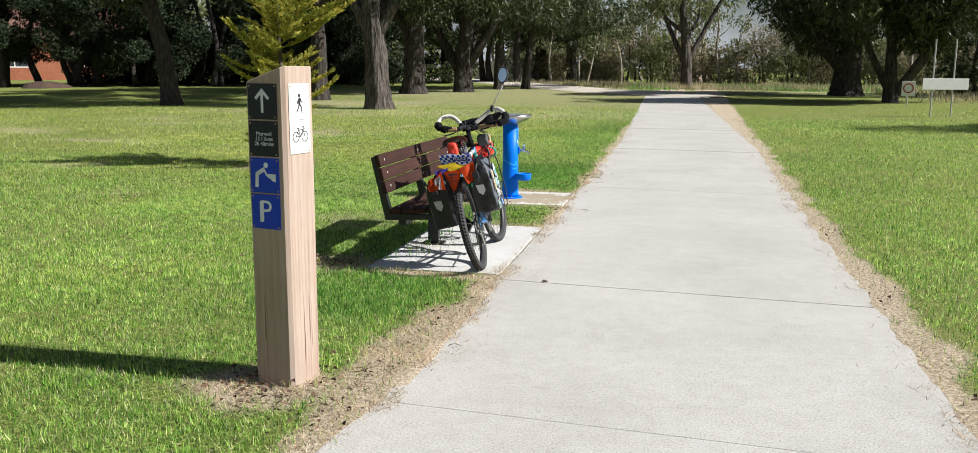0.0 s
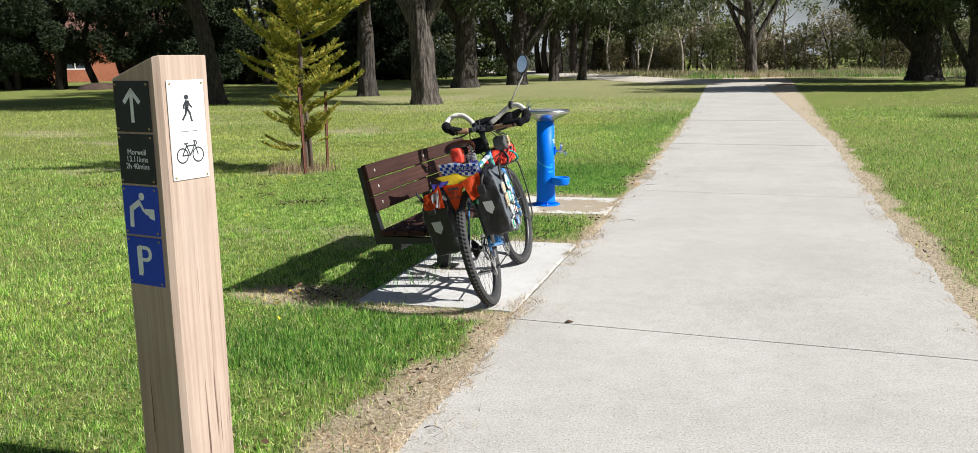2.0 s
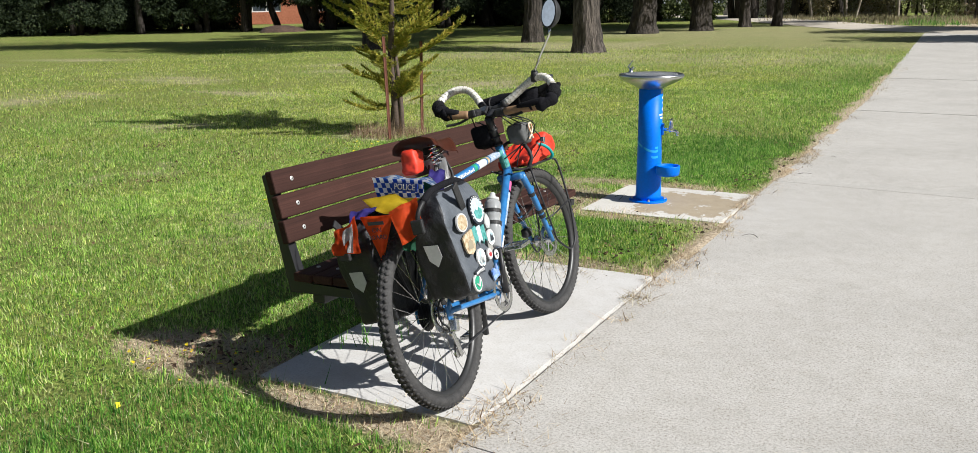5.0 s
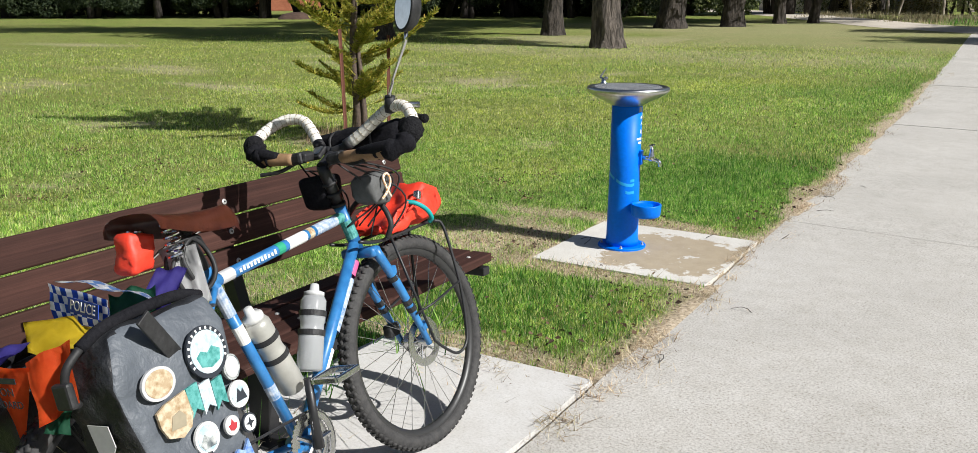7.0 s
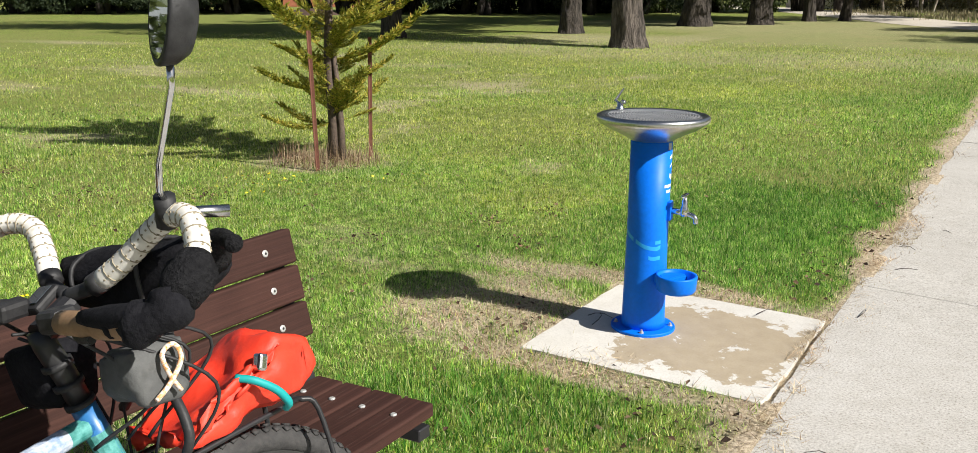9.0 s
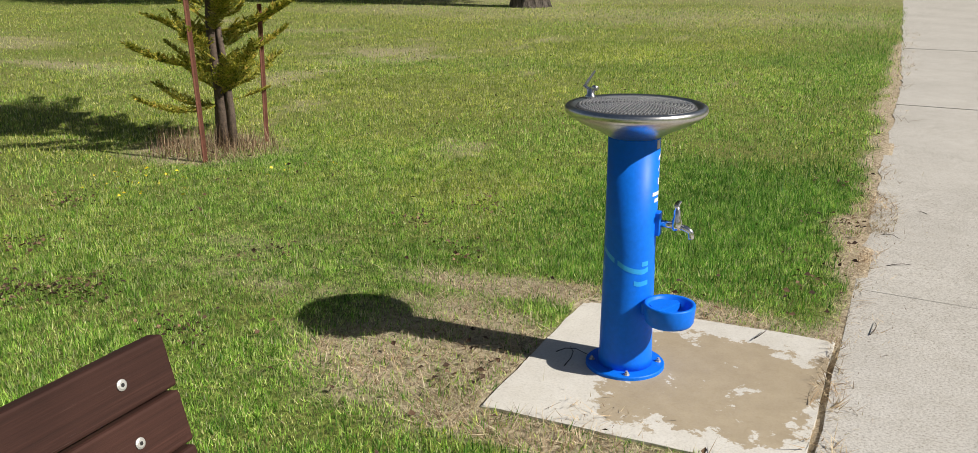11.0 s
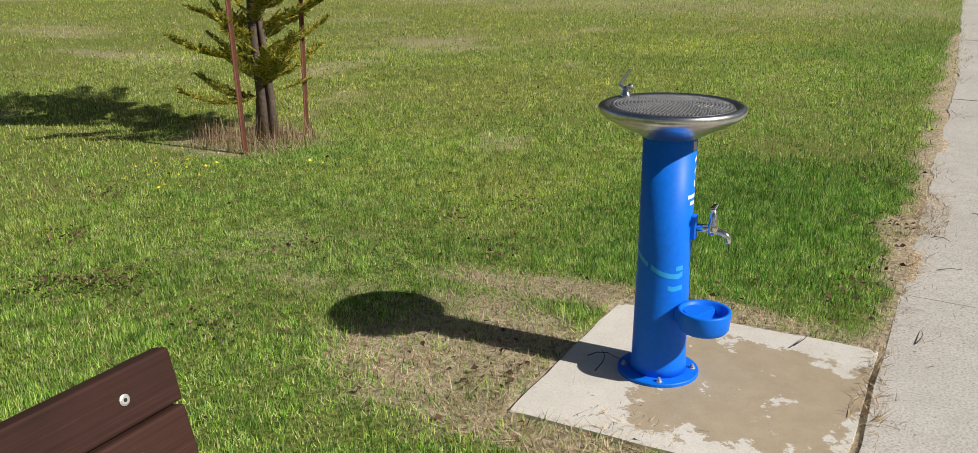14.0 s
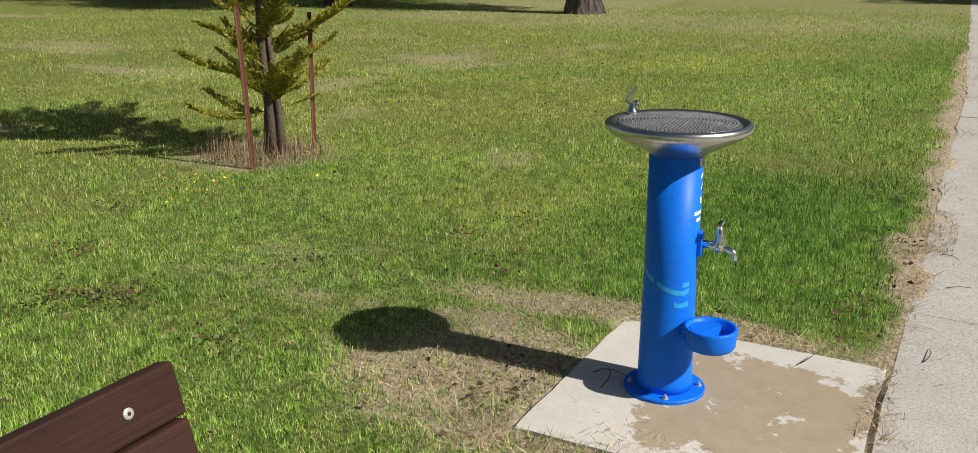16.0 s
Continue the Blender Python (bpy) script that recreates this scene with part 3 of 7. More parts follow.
def plate(m, w, h, zc, material, label):
    bm = bmesh.new()
    add_box(bm, (0, zc, 0.002), (w, h, 0.004), None, 0.0012)
    bm.transform(m)
    p = part("sign_plate", bm, material, post, label)
    for sx in (-1, 1):
        for sy in (-1, 1):
            s = lathe([(0.0042, 0.0), (0.0042, 0.0012), (0.0022, 0.0024)], 10, m @ Matrix.Translation((sx * (w / 2 - 0.010), zc + sy * (h / 2 - 0.010), 0.004)))
            part("screw", s, M_brass, p)
    return p


def stroke(a, b, w):
    """The outline of a bar from a to b."""
    a, b = Vector(a), Vector(b)
    d = (b - a).normalized()
    s = Vector((-d.y, d.x)) * w / 2
    return [tuple(a - s), tuple(b - s), tuple(b + s), tuple(a + s)]


def resized(outlines, sx, sy, dx, dy):
    return [[(x * sx + dx, y * sy + dy) for x, y in o] for o in outlines]


def glyph(name, outlines, m, zc, material, parent, label):
    bm = bmesh.new()
    for o in outlines:
        add_prism(bm, o, 0.0006, m @ Matrix.Translation((0, zc, 0.0042)))
    return part(name, bm, material, parent, label)


PW, PH, GAP = 0.162, 0.159, 0.0075
zs = [1.380 - i * (PH + GAP) - PH / 2 + 0.045 for i in range(4)]
p1 = plate(FRONT, PW, PH, zs[0], M_sign_black, "black plate with a white arrow pointing ahead")
glyph("arrow", [stroke((0, -0.050), (0, 0.045), 0.014), stroke((-0.036, 0.012), (0.004, 0.054), 0.014), stroke((0.036, 0.012), (-0.004, 0.054), 0.014)],
      FRONT, zs[0], M_sign_print, p1, "white arrow")
p2 = plate(FRONT, PW, PH, zs[1], M_sign_black, "black distance plate")
for i, line in enumerate(("Morwell", "13.11kms", "2h 40mins")):
    lettering("writing", line, 0.026, FRONT @ Matrix.Translation((0.004, zs[1] + 0.022 - i * 0.0225, 0.0045)), M_sign_print, p2)
p3 = plate(FRONT, PW, PH, zs[2], M_sign_blue, "blue drinking water plate")
glyph("pictogram", [disc_outline(0.0125, 18, 0.008, 0.047), stroke((-0.046, -0.055), (-0.042, 0.012), 0.018), stroke((-0.042, 0.006), (0.000, 0.030), 0.019),
                    stroke((-0.004, 0.030), (0.014, 0.000), 0.010), stroke((0.012, 0.004), (0.030, -0.010), 0.009),
                    [(0.018, 0.008), (0.062, 0.008), (0.062, -0.028), (0.040, -0.022)]], FRONT, zs[2], M_sign_print, p3, "white drinking fountain symbol")
p4 = plate(FRONT, PW, PH, zs[3], M_sign_blue, "blue parking plate")
lettering("writing", "P", 0.135, FRONT @ Matrix.Translation((0.0, zs[3], 0.0045)), M_sign_print, p4)
glyph("letter_weight", [stroke((-0.0245, -0.048), (-0.0245, 0.048), 0.019)], FRONT, zs[3], M_sign_print, p4, "thick stem of the letter")
wz = zs[0] + PH / 2 - 0.158
p5 = plate(SIDE, 0.150, 0.316, wz, M_sign_white, "white walking and cycling plate")
glyph("walker", resized([disc_outline(0.0118, 16, -0.001, 0.117), stroke((0.002, 0.102), (-0.004, 0.062), 0.022), stroke((-0.004, 0.068), (0.015, 0.042), 0.011), stroke((0.014, 0.044), (0.021, 0.008), 0.009), stroke((0.018, 0.008), (0.028, 0.008), 0.007),
                 stroke((-0.004, 0.068), (-0.010, 0.038), 0.011), stroke((-0.010, 0.040), (-0.029, 0.012), 0.009),
                 stroke((0.006, 0.099), (0.019, 0.076), 0.008), stroke((0.019, 0.077), (0.028, 0.068), 0.007), stroke((-0.004, 0.099), (-0.019, 0.078), 0.008), stroke((-0.019, 0.079), (-0.020, 0.064), 0.007)], 0.74, 0.69, 0.0, 0.0235), SIDE, wz, M_sign_dark, p5, "dark walker symbol")
glyph("rule", [stroke((-0.035, -0.004), (0.035, -0.004), 0.0015)], SIDE, wz, M_sign_dark, p5, "")


def ring_bars(cx, cy, r, w, n=18):
    out = []
    for i in range(n):
        a, b = 2 * math.pi * i / n, 2 * math.pi * (i + 1.08) / n
        out.append(stroke((cx + r * math.cos(a), cy + r * math.sin(a)), (cx + r * math.cos(b), cy + r * math.sin(b)), w))
    return out


glyph("cycle_symbol", resized(ring_bars(-0.036, -0.090, 0.025, 0.0045) + ring_bars(0.036, -0.090, 0.025, 0.0045)
      + [stroke(a, b, 0.0045) for a, b in (((-0.036, -0.090), (-0.016, -0.058)), ((-0.016, -0.058), (0.022, -0.056)), ((0.022, -0.056), (0.0, -0.090)), ((0.0, -0.090), (-0.018, -0.050)),
                                           ((-0.036, -0.090), (0.0, -0.090)), ((0.036, -0.090), (0.019, -0.040)), ((-0.026, -0.049), (-0.008, -0.049)), ((0.019, -0.040), (0.030, -0.043)), ((0.030, -0.043), (0.032, -0.054)))], 0.90, 0.92, 0.0, 0.0020),
      SIDE, wz, M_sign_dark, p5, "dark bicycle symbol")

# ---------------------------------------------------------------- the bench
bench = empty("park_bench", pose(-0.62, 7.672, 0.006), "dark brown slatted park bench on black steel brackets", "bench")
BL = 1.935
REC = radians(14)
BX, BZ = -0.300, 0.690


def board(c, s, m):
    return box(c, s, m, 0.006, 2)


for k in (1, 0, -1):
    m = Matrix.Rotation(-REC, 4, "Y")
    c = Vector((BX - k * 0.1 * math.sin(REC), 0, BZ + k * 0.1 * math.cos(REC)))
    slat = part("back_slat", board((0, 0, 0), (0.036, BL, 0.093), None), M_slat, bench)
    slat.matrix_basis = Matrix.Translation(c) @ m
    for y in (-0.862, 0.0, 0.862):
        at = Matrix.Translation((0.018, y, 0.0)) @ Matrix.Rotation(radians(90), 4, "Y")
        b = part("bolt", lathe([(0.0095, 0.0), (0.0095, 0.002), (0.0065, 0.0036), (0.0042, 0.0036)], 14, at), M_galv, slat)
        # a raised black hex disc stands for the shade inside the bolt's recess
        part("recess_shade", lathe([(0.0036, 0.0030), (0.0036, 0.0041)], 6, at), M_black_steel, b)
for k in range(4):
    slat = part("seat_slat", board((0, 0, 0), (0.090, BL, 0.036), None), M_slat, bench)
    slat.matrix_basis = Matrix.Translation((-0.195 + k * 0.0985, 0, 0.418 + 0.004 * k)) @ Matrix.Rotation(radians(-2.5), 4, "Y")
    for y in (-0.862, 0.0, 0.862):
        part("bolt", lathe([(0.0085, 0.0), (0.0085, 0.002), (0.0065, 0.0042), (0.003, 0.0042)], 12, Matrix.Translation((0, y, 0.018))), M_galv, slat)


def bracket():
    """An L-shaped plate: back upright and seat rail."""
    top = Vector((BX - 0.134 * math.sin(REC) - 0.018, BZ + 0.134 * math.cos(REC)))
    o = [(top.x - 0.002, top.y), (top.x - 0.034, top.y - 0.010), (-0.275, 0.345), (0.145, 0.365), (0.145, 0.398), (-0.225, 0.392), (-0.232, 0.42)]
    bm = bmesh.new()
    add_prism(bm, o, 0.045, Matrix.Translation((0, 0.0225, 0)) @ Matrix.Rotation(radians(90), 4, "X"))
    bmesh.ops.bevel(bm, geom=list(bm.edges), offset=0.003, segments=1, affect="EDGES")
    return bm


arm = None
for y in (-0.928, 0.0, 0.928):
    arm = part("bracket", bracket(), M_black_steel, bench)
    arm.matrix_basis = pose(0, y, 0)


def leg():
    bm = bmesh.new()
    add_prism(bm, [(-0.21, 0.0), (-0.125, 0.0), (-0.10, 0.36), (-0.20, 0.36)], 0.05, Matrix.Translation((0, 0.025, 0)) @ Matrix.Rotation(radians(90), 4, "X"))
    add_box(bm, (-0.165, 0, 0.006), (0.18, 0.16, 0.012), None, 0.002)
    return bm


for y in (-0.02,):
    lg = part("leg", leg(), M_black_steel, bench)
    lg.matrix_basis = pose(0, y, 0)
beam = part("beam", box((-0.15, 0, 0.335), (0.06, 1.86, 0.05), None, 0.004), M_black_steel, bench)

# ---------------------------------------------------------------- the drinking fountain
ftn = empty("drinking_fountain", pose(-0.695, 10.555, 0.003), "bright blue drinking fountain with stainless bowl, tap and dog dish", "fountain")
part("flange", lathe([(0.142, 0.0), (0.142, 0.010), (0.139, 0.013), (0.10, 0.014)], 48), M_blue, ftn, smooth=False)
part("column", lathe([(0.097, 0.012), (0.097, 0.045), (0.0945, 0.06), (0.0885, 0.45), (0.0885, 0.848)], 64), M_blue, ftn, smooth=True)
for k in range(4):
    a = radians(20 + 90 * k)
    nut = bmesh.new()
    at = Matrix.Translation((0.120 * math.cos(a), 0.120 * math.sin(a), 0.013))
    add_lathe(nut, [(0.011, 0.0), (0.011, 0.002)], 16, at)
    add_lathe(nut, [(0.008, 0.002), (0.008, 0.009)], 6, at)
    add_lathe(nut, [(0.0045, 0.009), (0.0045, 0.015)], 10, at)
    part("anchor_nut", nut, M_galv, ftn)
part("bowl", lathe([(0.086, 0.842), (0.098, 0.850), (0.130, 0.868), (0.185, 0.893), (0.222, 0.915), (0.236, 0.928), (0.239, 0.938), (0.236, 0.948), (0.226, 0.953), (0.212, 0.950), (0.203, 0.944), (0.195, 0.938)], 72),
     M_stainless, ftn, "brushed stainless steel bowl", True)


def grate():
    """A shallow dome with rings of raised dimples."""
    bm = bmesh.new()
    for j in range(1, 17):
        r = 0.0118 * j
        cnt = int(2 * math.pi * r / 0.0125)
        for i in range(cnt):
            a = 2 * math.pi * (i + 0.5 * (j % 2)) / cnt
            z = 0.959 - 0.011 * (r / 0.2) ** 2
            bmesh.ops.create_cone(bm, cap_ends=True, segments=5, radius1=0.0046, radius2=0.0020, depth=0.008,
                                  matrix=Matrix.Translation((r * math.cos(a), r * math.sin(a), z)))
    return bm


# one steel in two tones: dark base as shade, bright dimples as highlights
gr = part("grate", lathe([(0.202, 0.941), (0.199, 0.948), (0.15, 0.953), (0.08, 0.957), (0.001, 0.959)], 56), plain("shaded_grate_steel", (0.14, 0.14, 0.14), (0.26, 0.26, 0.26), 0.5, 0.8, 60, 0.1), ftn, "steel drain grate, coloured darker as the shade between its dimples")
part("textured_top", grate(), plain("highlit_dimple_steel", (0.45, 0.45, 0.45), (0.65, 0.65, 0.64), 0.35, 0.9, 60, 0.05), gr, "raised steel dimples, coloured brighter as their highlights")
BU = Matrix.Translation((-0.188, 0.080, 0.948)) @ Matrix.Diagonal((1.15, 1.15, 0.8, 1))
bb = bmesh.new()
add_lathe(bb, [(0.017, 0.0), (0.017, 0.012), (0.012, 0.018), (0.012, 0.040), (0.009, 0.046)], 16, BU)
add_tube(bb, [BU @ Vector(p) for p in ((0, 0, 0.030), (0.012, -0.004, 0.050), (0.022, -0.008, 0.046))], 0.009, 10)
spout = part("bubbler", bb, M_chrome, ftn, "chrome bubbler", True)
part("push_lever", tube([BU @ Vector(p) for p in ((-0.004, 0, 0.036), (-0.020, 0.0, 0.052), (-0.012, 0, 0.070), (0.012, 0.0, 0.120))], [0.007, 0.008, 0.006, 0.004], 8), M_chrome, spout, "chrome lever")

TA = radians(4)
TM = Matrix.Rotation(TA, 4, "Z") @ Matrix.Translation((0.080, 0, 0.545))
mount = part("tap_mount", box((0.012, 0, 0.0), (0.026, 0.034, 0.085), None, 0.004), M_blue, ftn)
mount.matrix_basis = TM
tb = bmesh.new()
add_tube(tb, [(0.024, 0, 0.0), (0.055, 0, 0.0), (0.075, 0, 0.0)], [0.013, 0.013, 0.016], 12)
add_lathe(tb, [(0.017, -0.016), (0.019, 0.0), (0.016, 0.02), (0.012, 0.03), (0.012, 0.052), (0.008, 0.056), (0.008, 0.068)], 14, Matrix.Translation((0.078, 0, 0)))
add_tube(tb, smooth_line([(0.078, 0, -0.004), (0.105, 0, -0.008), (0.126, 0, -0.020), (0.130, 0, -0.044)], 5), 0.0105, 10)
tap = part("tap", tb, M_chrome, ftn, "chrome garden tap", True)
tap.matrix_basis = TM
part("tap_handle", box((0.078, 0, 0.074), (0.018, 0.066, 0.012), None, 0.005, 2), M_chrome, tap)

DA = radians(-22)
DM = Matrix.Rotation(DA, 4, "Z") @ Matrix.Translation((0.182, 0, 0.270)) @ Matrix.Diagonal((1.1, 1.1, 1.05, 1))
dish = part("dog_dish", lathe([(0.001, -0.054), (0.060, -0.054), (0.070, -0.050), (0.076, -0.040), (0.080, 0.012), (0.079, 0.018), (0.073, 0.019), (0.067, 0.016), (0.063, -0.012), (0.050, -0.018), (0.001, -0.020)], 48), M_blue, ftn, "blue dog drinking dish", True)
dish.matrix_basis = DM
br = bmesh.new()
add_prism(br, [(0.080, -0.034), (0.135, -0.034), (0.165, -0.074), (0.185, -0.060), (0.185, 0.060), (0.165, 0.074), (0.135, 0.034), (0.080, 0.034)], 0.052, Matrix.Translation((0, 0, 0.226)))
bmesh.ops.bevel(br, geom=list(br.edges), offset=0.006, segments=2, affect="EDGES")
arm2 = part("dish_arm", br, M_blue, ftn)
arm2.matrix_basis = Matrix.Rotation(DA, 4, "Z")


def column_r(z):
    return 0.0885 if z > 0.45 else 0.0945 - 0.006 * (z - 0.06) / 0.39


def decal(name, pts, w, material, label, lift=0.0008):
    """A band painted on the column: points are (degrees round, height)."""
    bm = bmesh.new()
    line = smooth_line([(a, z, 0) for a, z in pts], 8)
    rows = []
    for p in line:
        row = []
        for s in (-1, 0, 1):
            z = p.y + s * w / 2
            r = column_r(z) + lift
            row.append(bm.verts.new((r * math.cos(radians(p.x)), r * math.sin(radians(p.x)), z)))
        rows.append(row)
    for a, b in zip(rows, rows[1:]):
        for k in range(2):
            bm.faces.new((a[k], a[k + 1], b[k + 1], b[k]))
    return part(name, bm, material, ftn, label)


decal("painted_band", [(-100, 0.415), (-75, 0.395), (-45, 0.385), (-28, 0.392)], 0.018, M_cyan, "light blue painted swoosh")
decal("painted_band", [(-150, 0.455), (-120, 0.43), (-108, 0.42)], 0.018, M_cyan, "light blue painted swoosh")
decal("painted_band", [(-62, 0.346), (-50, 0.341), (-28, 0.345)], 0.017, M_cyan, "light blue painted swoosh")
decal("painted_band", [(-45, 0.412), (-28, 0.414)], 0.016, M_cyan, "light blue painted swoosh")
decal("painted_band", [(-175, 0.40), (-140, 0.375)], 0.018, M_cyan, "light blue painted swoosh")
decal("painted_mark", [(-24, 0.655), (10, 0.655)], 0.013, M_white, "white bar of unreadable writing")
decal("painted_mark", [(-16, 0.632), (10, 0.632)], 0.013, M_white, "white bar of unreadable writing")
decal("painted_mark", [(-4, 0.70), (8, 0.69)], 0.022, M_white, "white emblem")
decal("painted_mark", [(-4, 0.735), (8, 0.748), (16, 0.74)], 0.010, M_white, "white emblem")
decal("painted_mark", [(-6, 0.775), (10, 0.785)], 0.014, M_white, "white emblem")
decal("sticker", [(-16, 0.825), (0, 0.825)], 0.030, flat("grey_sticker", (0.35, 0.35, 0.36), 0.4), "small grey square sticker")



# ---------------------------------------------------------------- the loaded touring bicycle
BIKE = pose(-0.199, 7.234, 0.006, 0, 0, 95.2) @ pose(0, 0, 0, -14.7, 0, 0)
M_frame_blue = plain("worn_blue_frame_paint", (0.02, 0.12, 0.32), (0.04, 0.21, 0.48), 0.35, 0.0, 40, 0.04, coarse=9, coat=0.3)
M_rubber = plain("tyre_rubber", (0.020, 0.020, 0.021), (0.060, 0.058, 0.056), 0.8, scale=60, bump=0.3)
M_rim = flat("black_rim", (0.03, 0.03, 0.03), 0.4)
M_alloy = flat("polished_alloy", (0.6, 0.6, 0.6), 0.25, 1.0)
M_black = plain("black_plastic", (0.012, 0.012, 0.013), (0.035, 0.035, 0.036), 0.55, scale=60)
M_black_cloth = plain("black_neoprene", (0.005, 0.005, 0.007), (0.016, 0.016, 0.019), 0.95, scale=120, bump=0.4)
M_black_knit = plain("black_knit", (0.004, 0.004, 0.005), (0.022, 0.022, 0.024), 0.95, scale=160, bump=0.9)
for m in (M_black_cloth, M_black_knit, M_black):
    m.node_tree.nodes["Principled BSDF"].inputs["Specular IOR Level"].default_value = 0.15 if m != M_black else 0.35
M_cork = plain("brown_cork_grip", (0.20, 0.115, 0.055), (0.34, 0.21, 0.11), 0.7, scale=60)
M_leather = plain("brown_saddle_leather", (0.075, 0.020, 0.010), (0.16, 0.047, 0.024), 0.35, scale=25, bump=0.1, coat=0.2)
M_pannier = plain("grey_tarpaulin", (0.064, 0.074, 0.088), (0.125, 0.140, 0.160), 0.55, scale=8, bump=0.7, coarse=2.5, depth=0.03)
# black tarpaulin, with the shade on the bag's ends put into its colour
M_tarp_shaded_black = plain("shaded_black_tarpaulin", (0.006, 0.0065, 0.008), (0.020, 0.021, 0.024), 0.55, scale=9, bump=0.7, coarse=2.5, depth=0.03)
M_reflect = flat("reflective_grey", (0.50, 0.50, 0.50), 0.35)
M_orange = plain("orange_cloth", (0.72, 0.095, 0.015), (0.90, 0.16, 0.03), 0.7, scale=30, bump=0.2)
M_red_bag = plain("red_drybag_nylon", (0.62, 0.030, 0.012), (0.80, 0.055, 0.022), 0.55, scale=18, bump=0.35, coarse=5)
M_yellow = plain("yellow_cloth", (0.68, 0.52, 0.02), (0.85, 0.68, 0.05), 0.7, scale=25)
M_purple = plain("purple_cloth", (0.06, 0.045, 0.28), (0.11, 0.09, 0.42), 0.7, scale=25)
M_green = plain("green_cloth", (0.015, 0.10, 0.05), (0.03, 0.17, 0.09), 0.7, scale=25)
M_grey_bag = plain("grey_bag_fabric", (0.055, 0.058, 0.058), (0.11, 0.112, 0.11), 0.75, scale=40, bump=0.3)
M_teal = flat("teal_cord", (0.0, 0.33, 0.33), 0.6)
M_mirror = flat("mirror_glass", (0.85, 0.87, 0.88), 0.02, 1.0, bump=0.0)
M_cream = plain("cream_patch", (0.30, 0.20, 0.10), (0.58, 0.50, 0.36), 0.7, scale=75, coarse=45, tight=0.1)
M_patch_green = flat("green_patch", (0.02, 0.30, 0.17), 0.7)
M_patch_teal = plain("teal_patch", (0.015, 0.17, 0.15), (0.12, 0.38, 0.36), 0.7, scale=70, coarse=45, tight=0.1)
M_patch_blue = plain("blue_patch", (0.05, 0.14, 0.42), (0.34, 0.46, 0.62), 0.7, scale=70, coarse=45, tight=0.1)
M_patch_sky = plain("pale_blue_patch", (0.28, 0.42, 0.50), (0.60, 0.66, 0.66), 0.7, scale=60, coarse=40, tight=0.1)
M_badge_red = flat("red_badge", (0.4, 0.03, 0.04))
M_patch_grey = plain("grey_patch", (0.07, 0.09, 0.10), (0.50, 0.52, 0.50), 0.7, scale=60, coarse=40, tight=0.08)


def tape_material():
    """Cream bar tape printed with fine stripes and blocks."""
    m, n, l, b = nodes_of("printed_bar_tape")
    v = coords(n, l)
    w = n.new("ShaderNodeTexVoronoi")
    w.inputs["Scale"].default_value = 62.0
    l.new(v, w.inputs["Vector"])
    c = ramp(n, l, w.outputs["Distance"], [(0.0, (0.50, 0.47, 0.40)), (0.22, (0.62, 0.59, 0.52)), (0.40, (0.72, 0.70, 0.64))])
    l.new(c, b.inputs["Base Color"])
    b.inputs["Roughness"].default_value = 0.7
    return m


def check_material(square, dark):
    """Cloth printed with a blue and white check."""
    m, n, l, b = nodes_of("blue_white_check")
    t = n.new("ShaderNodeTexChecker")
    t.inputs["Scale"].default_value = 1.0 / square
    t.inputs["Color1"].default_value = rgba(dark)
    t.inputs["Color2"].default_value = (0.75, 0.77, 0.80, 1)
    l.new(coords(n, l, "UV"), t.inputs["Vector"])
    l.new(t.outputs["Color"], b.inputs["Base Color"])
    b.inputs["Roughness"].default_value = 0.6
    return m


def bottle_material():
    m, n, l, b = nodes_of("clear_bottle")
    b.inputs["Base Color"].default_value = (0.62, 0.64, 0.65, 1)
    b.inputs["Roughness"].default_value = 0.25
    b.inputs["Transmission Weight"].default_value = 0.55
    b.inputs["IOR"].default_value = 1.2
    return m


M_tape = tape_material()
M_tape_print = flat("tan_tape_print", (0.30, 0.26, 0.18), 0.7)
M_check = check_material(0.0205, (0.015, 0.07, 0.42))
M_check_pale = check_material(0.03, (0.20, 0.36, 0.66))
M_bottle = bottle_material()
M_ribbon = plain("orange_white_ribbon", (0.62, 0.26, 0.05), (0.72, 0.70, 0.66), 0.7, scale=150, coarse=120, tight=0.04)
M_steelbottle = plain("dull_grey_bottle", (0.32, 0.32, 0.29), (0.48, 0.47, 0.43), 0.4, 0.2, 20, 0.1)

for m in (M_orange, M_yellow, M_purple, M_green, M_check, M_check_pale):
    # thin cloth lets light through
    n, l = m.node_tree.nodes, m.node_tree.links
    b = n["Principled BSDF"]
    t = n.new("ShaderNodeBsdfTranslucent")
    l.new(b.inputs["Base Color"].links[0].from_socket, t.inputs["Color"])
    mx = n.new("ShaderNodeMixShader")
    mx.inputs["Fac"].default_value = 0.45
    l.new(b.outputs["BSDF"], mx.inputs[1])
    l.new(t.outputs["BSDF"], mx.inputs[2])
    l.new(mx.outputs["Shader"], n["Material Output"].inputs["Surface"])
M_scuffed = plain("scuffed_sticker", (0.05, 0.16, 0.34), (0.66, 0.68, 0.70), 0.5, 0.0, 70, 0.05, coarse=30)
bike = empty("bicycle", BIKE, "blue steel touring bicycle leaning on the bench", "bicycle")
R_AX, F_AX, BB = Vector((-0.462, 0, 0.350)), Vector((0.693, 0, 0.350)), Vector((0.055, 0, 0.280))
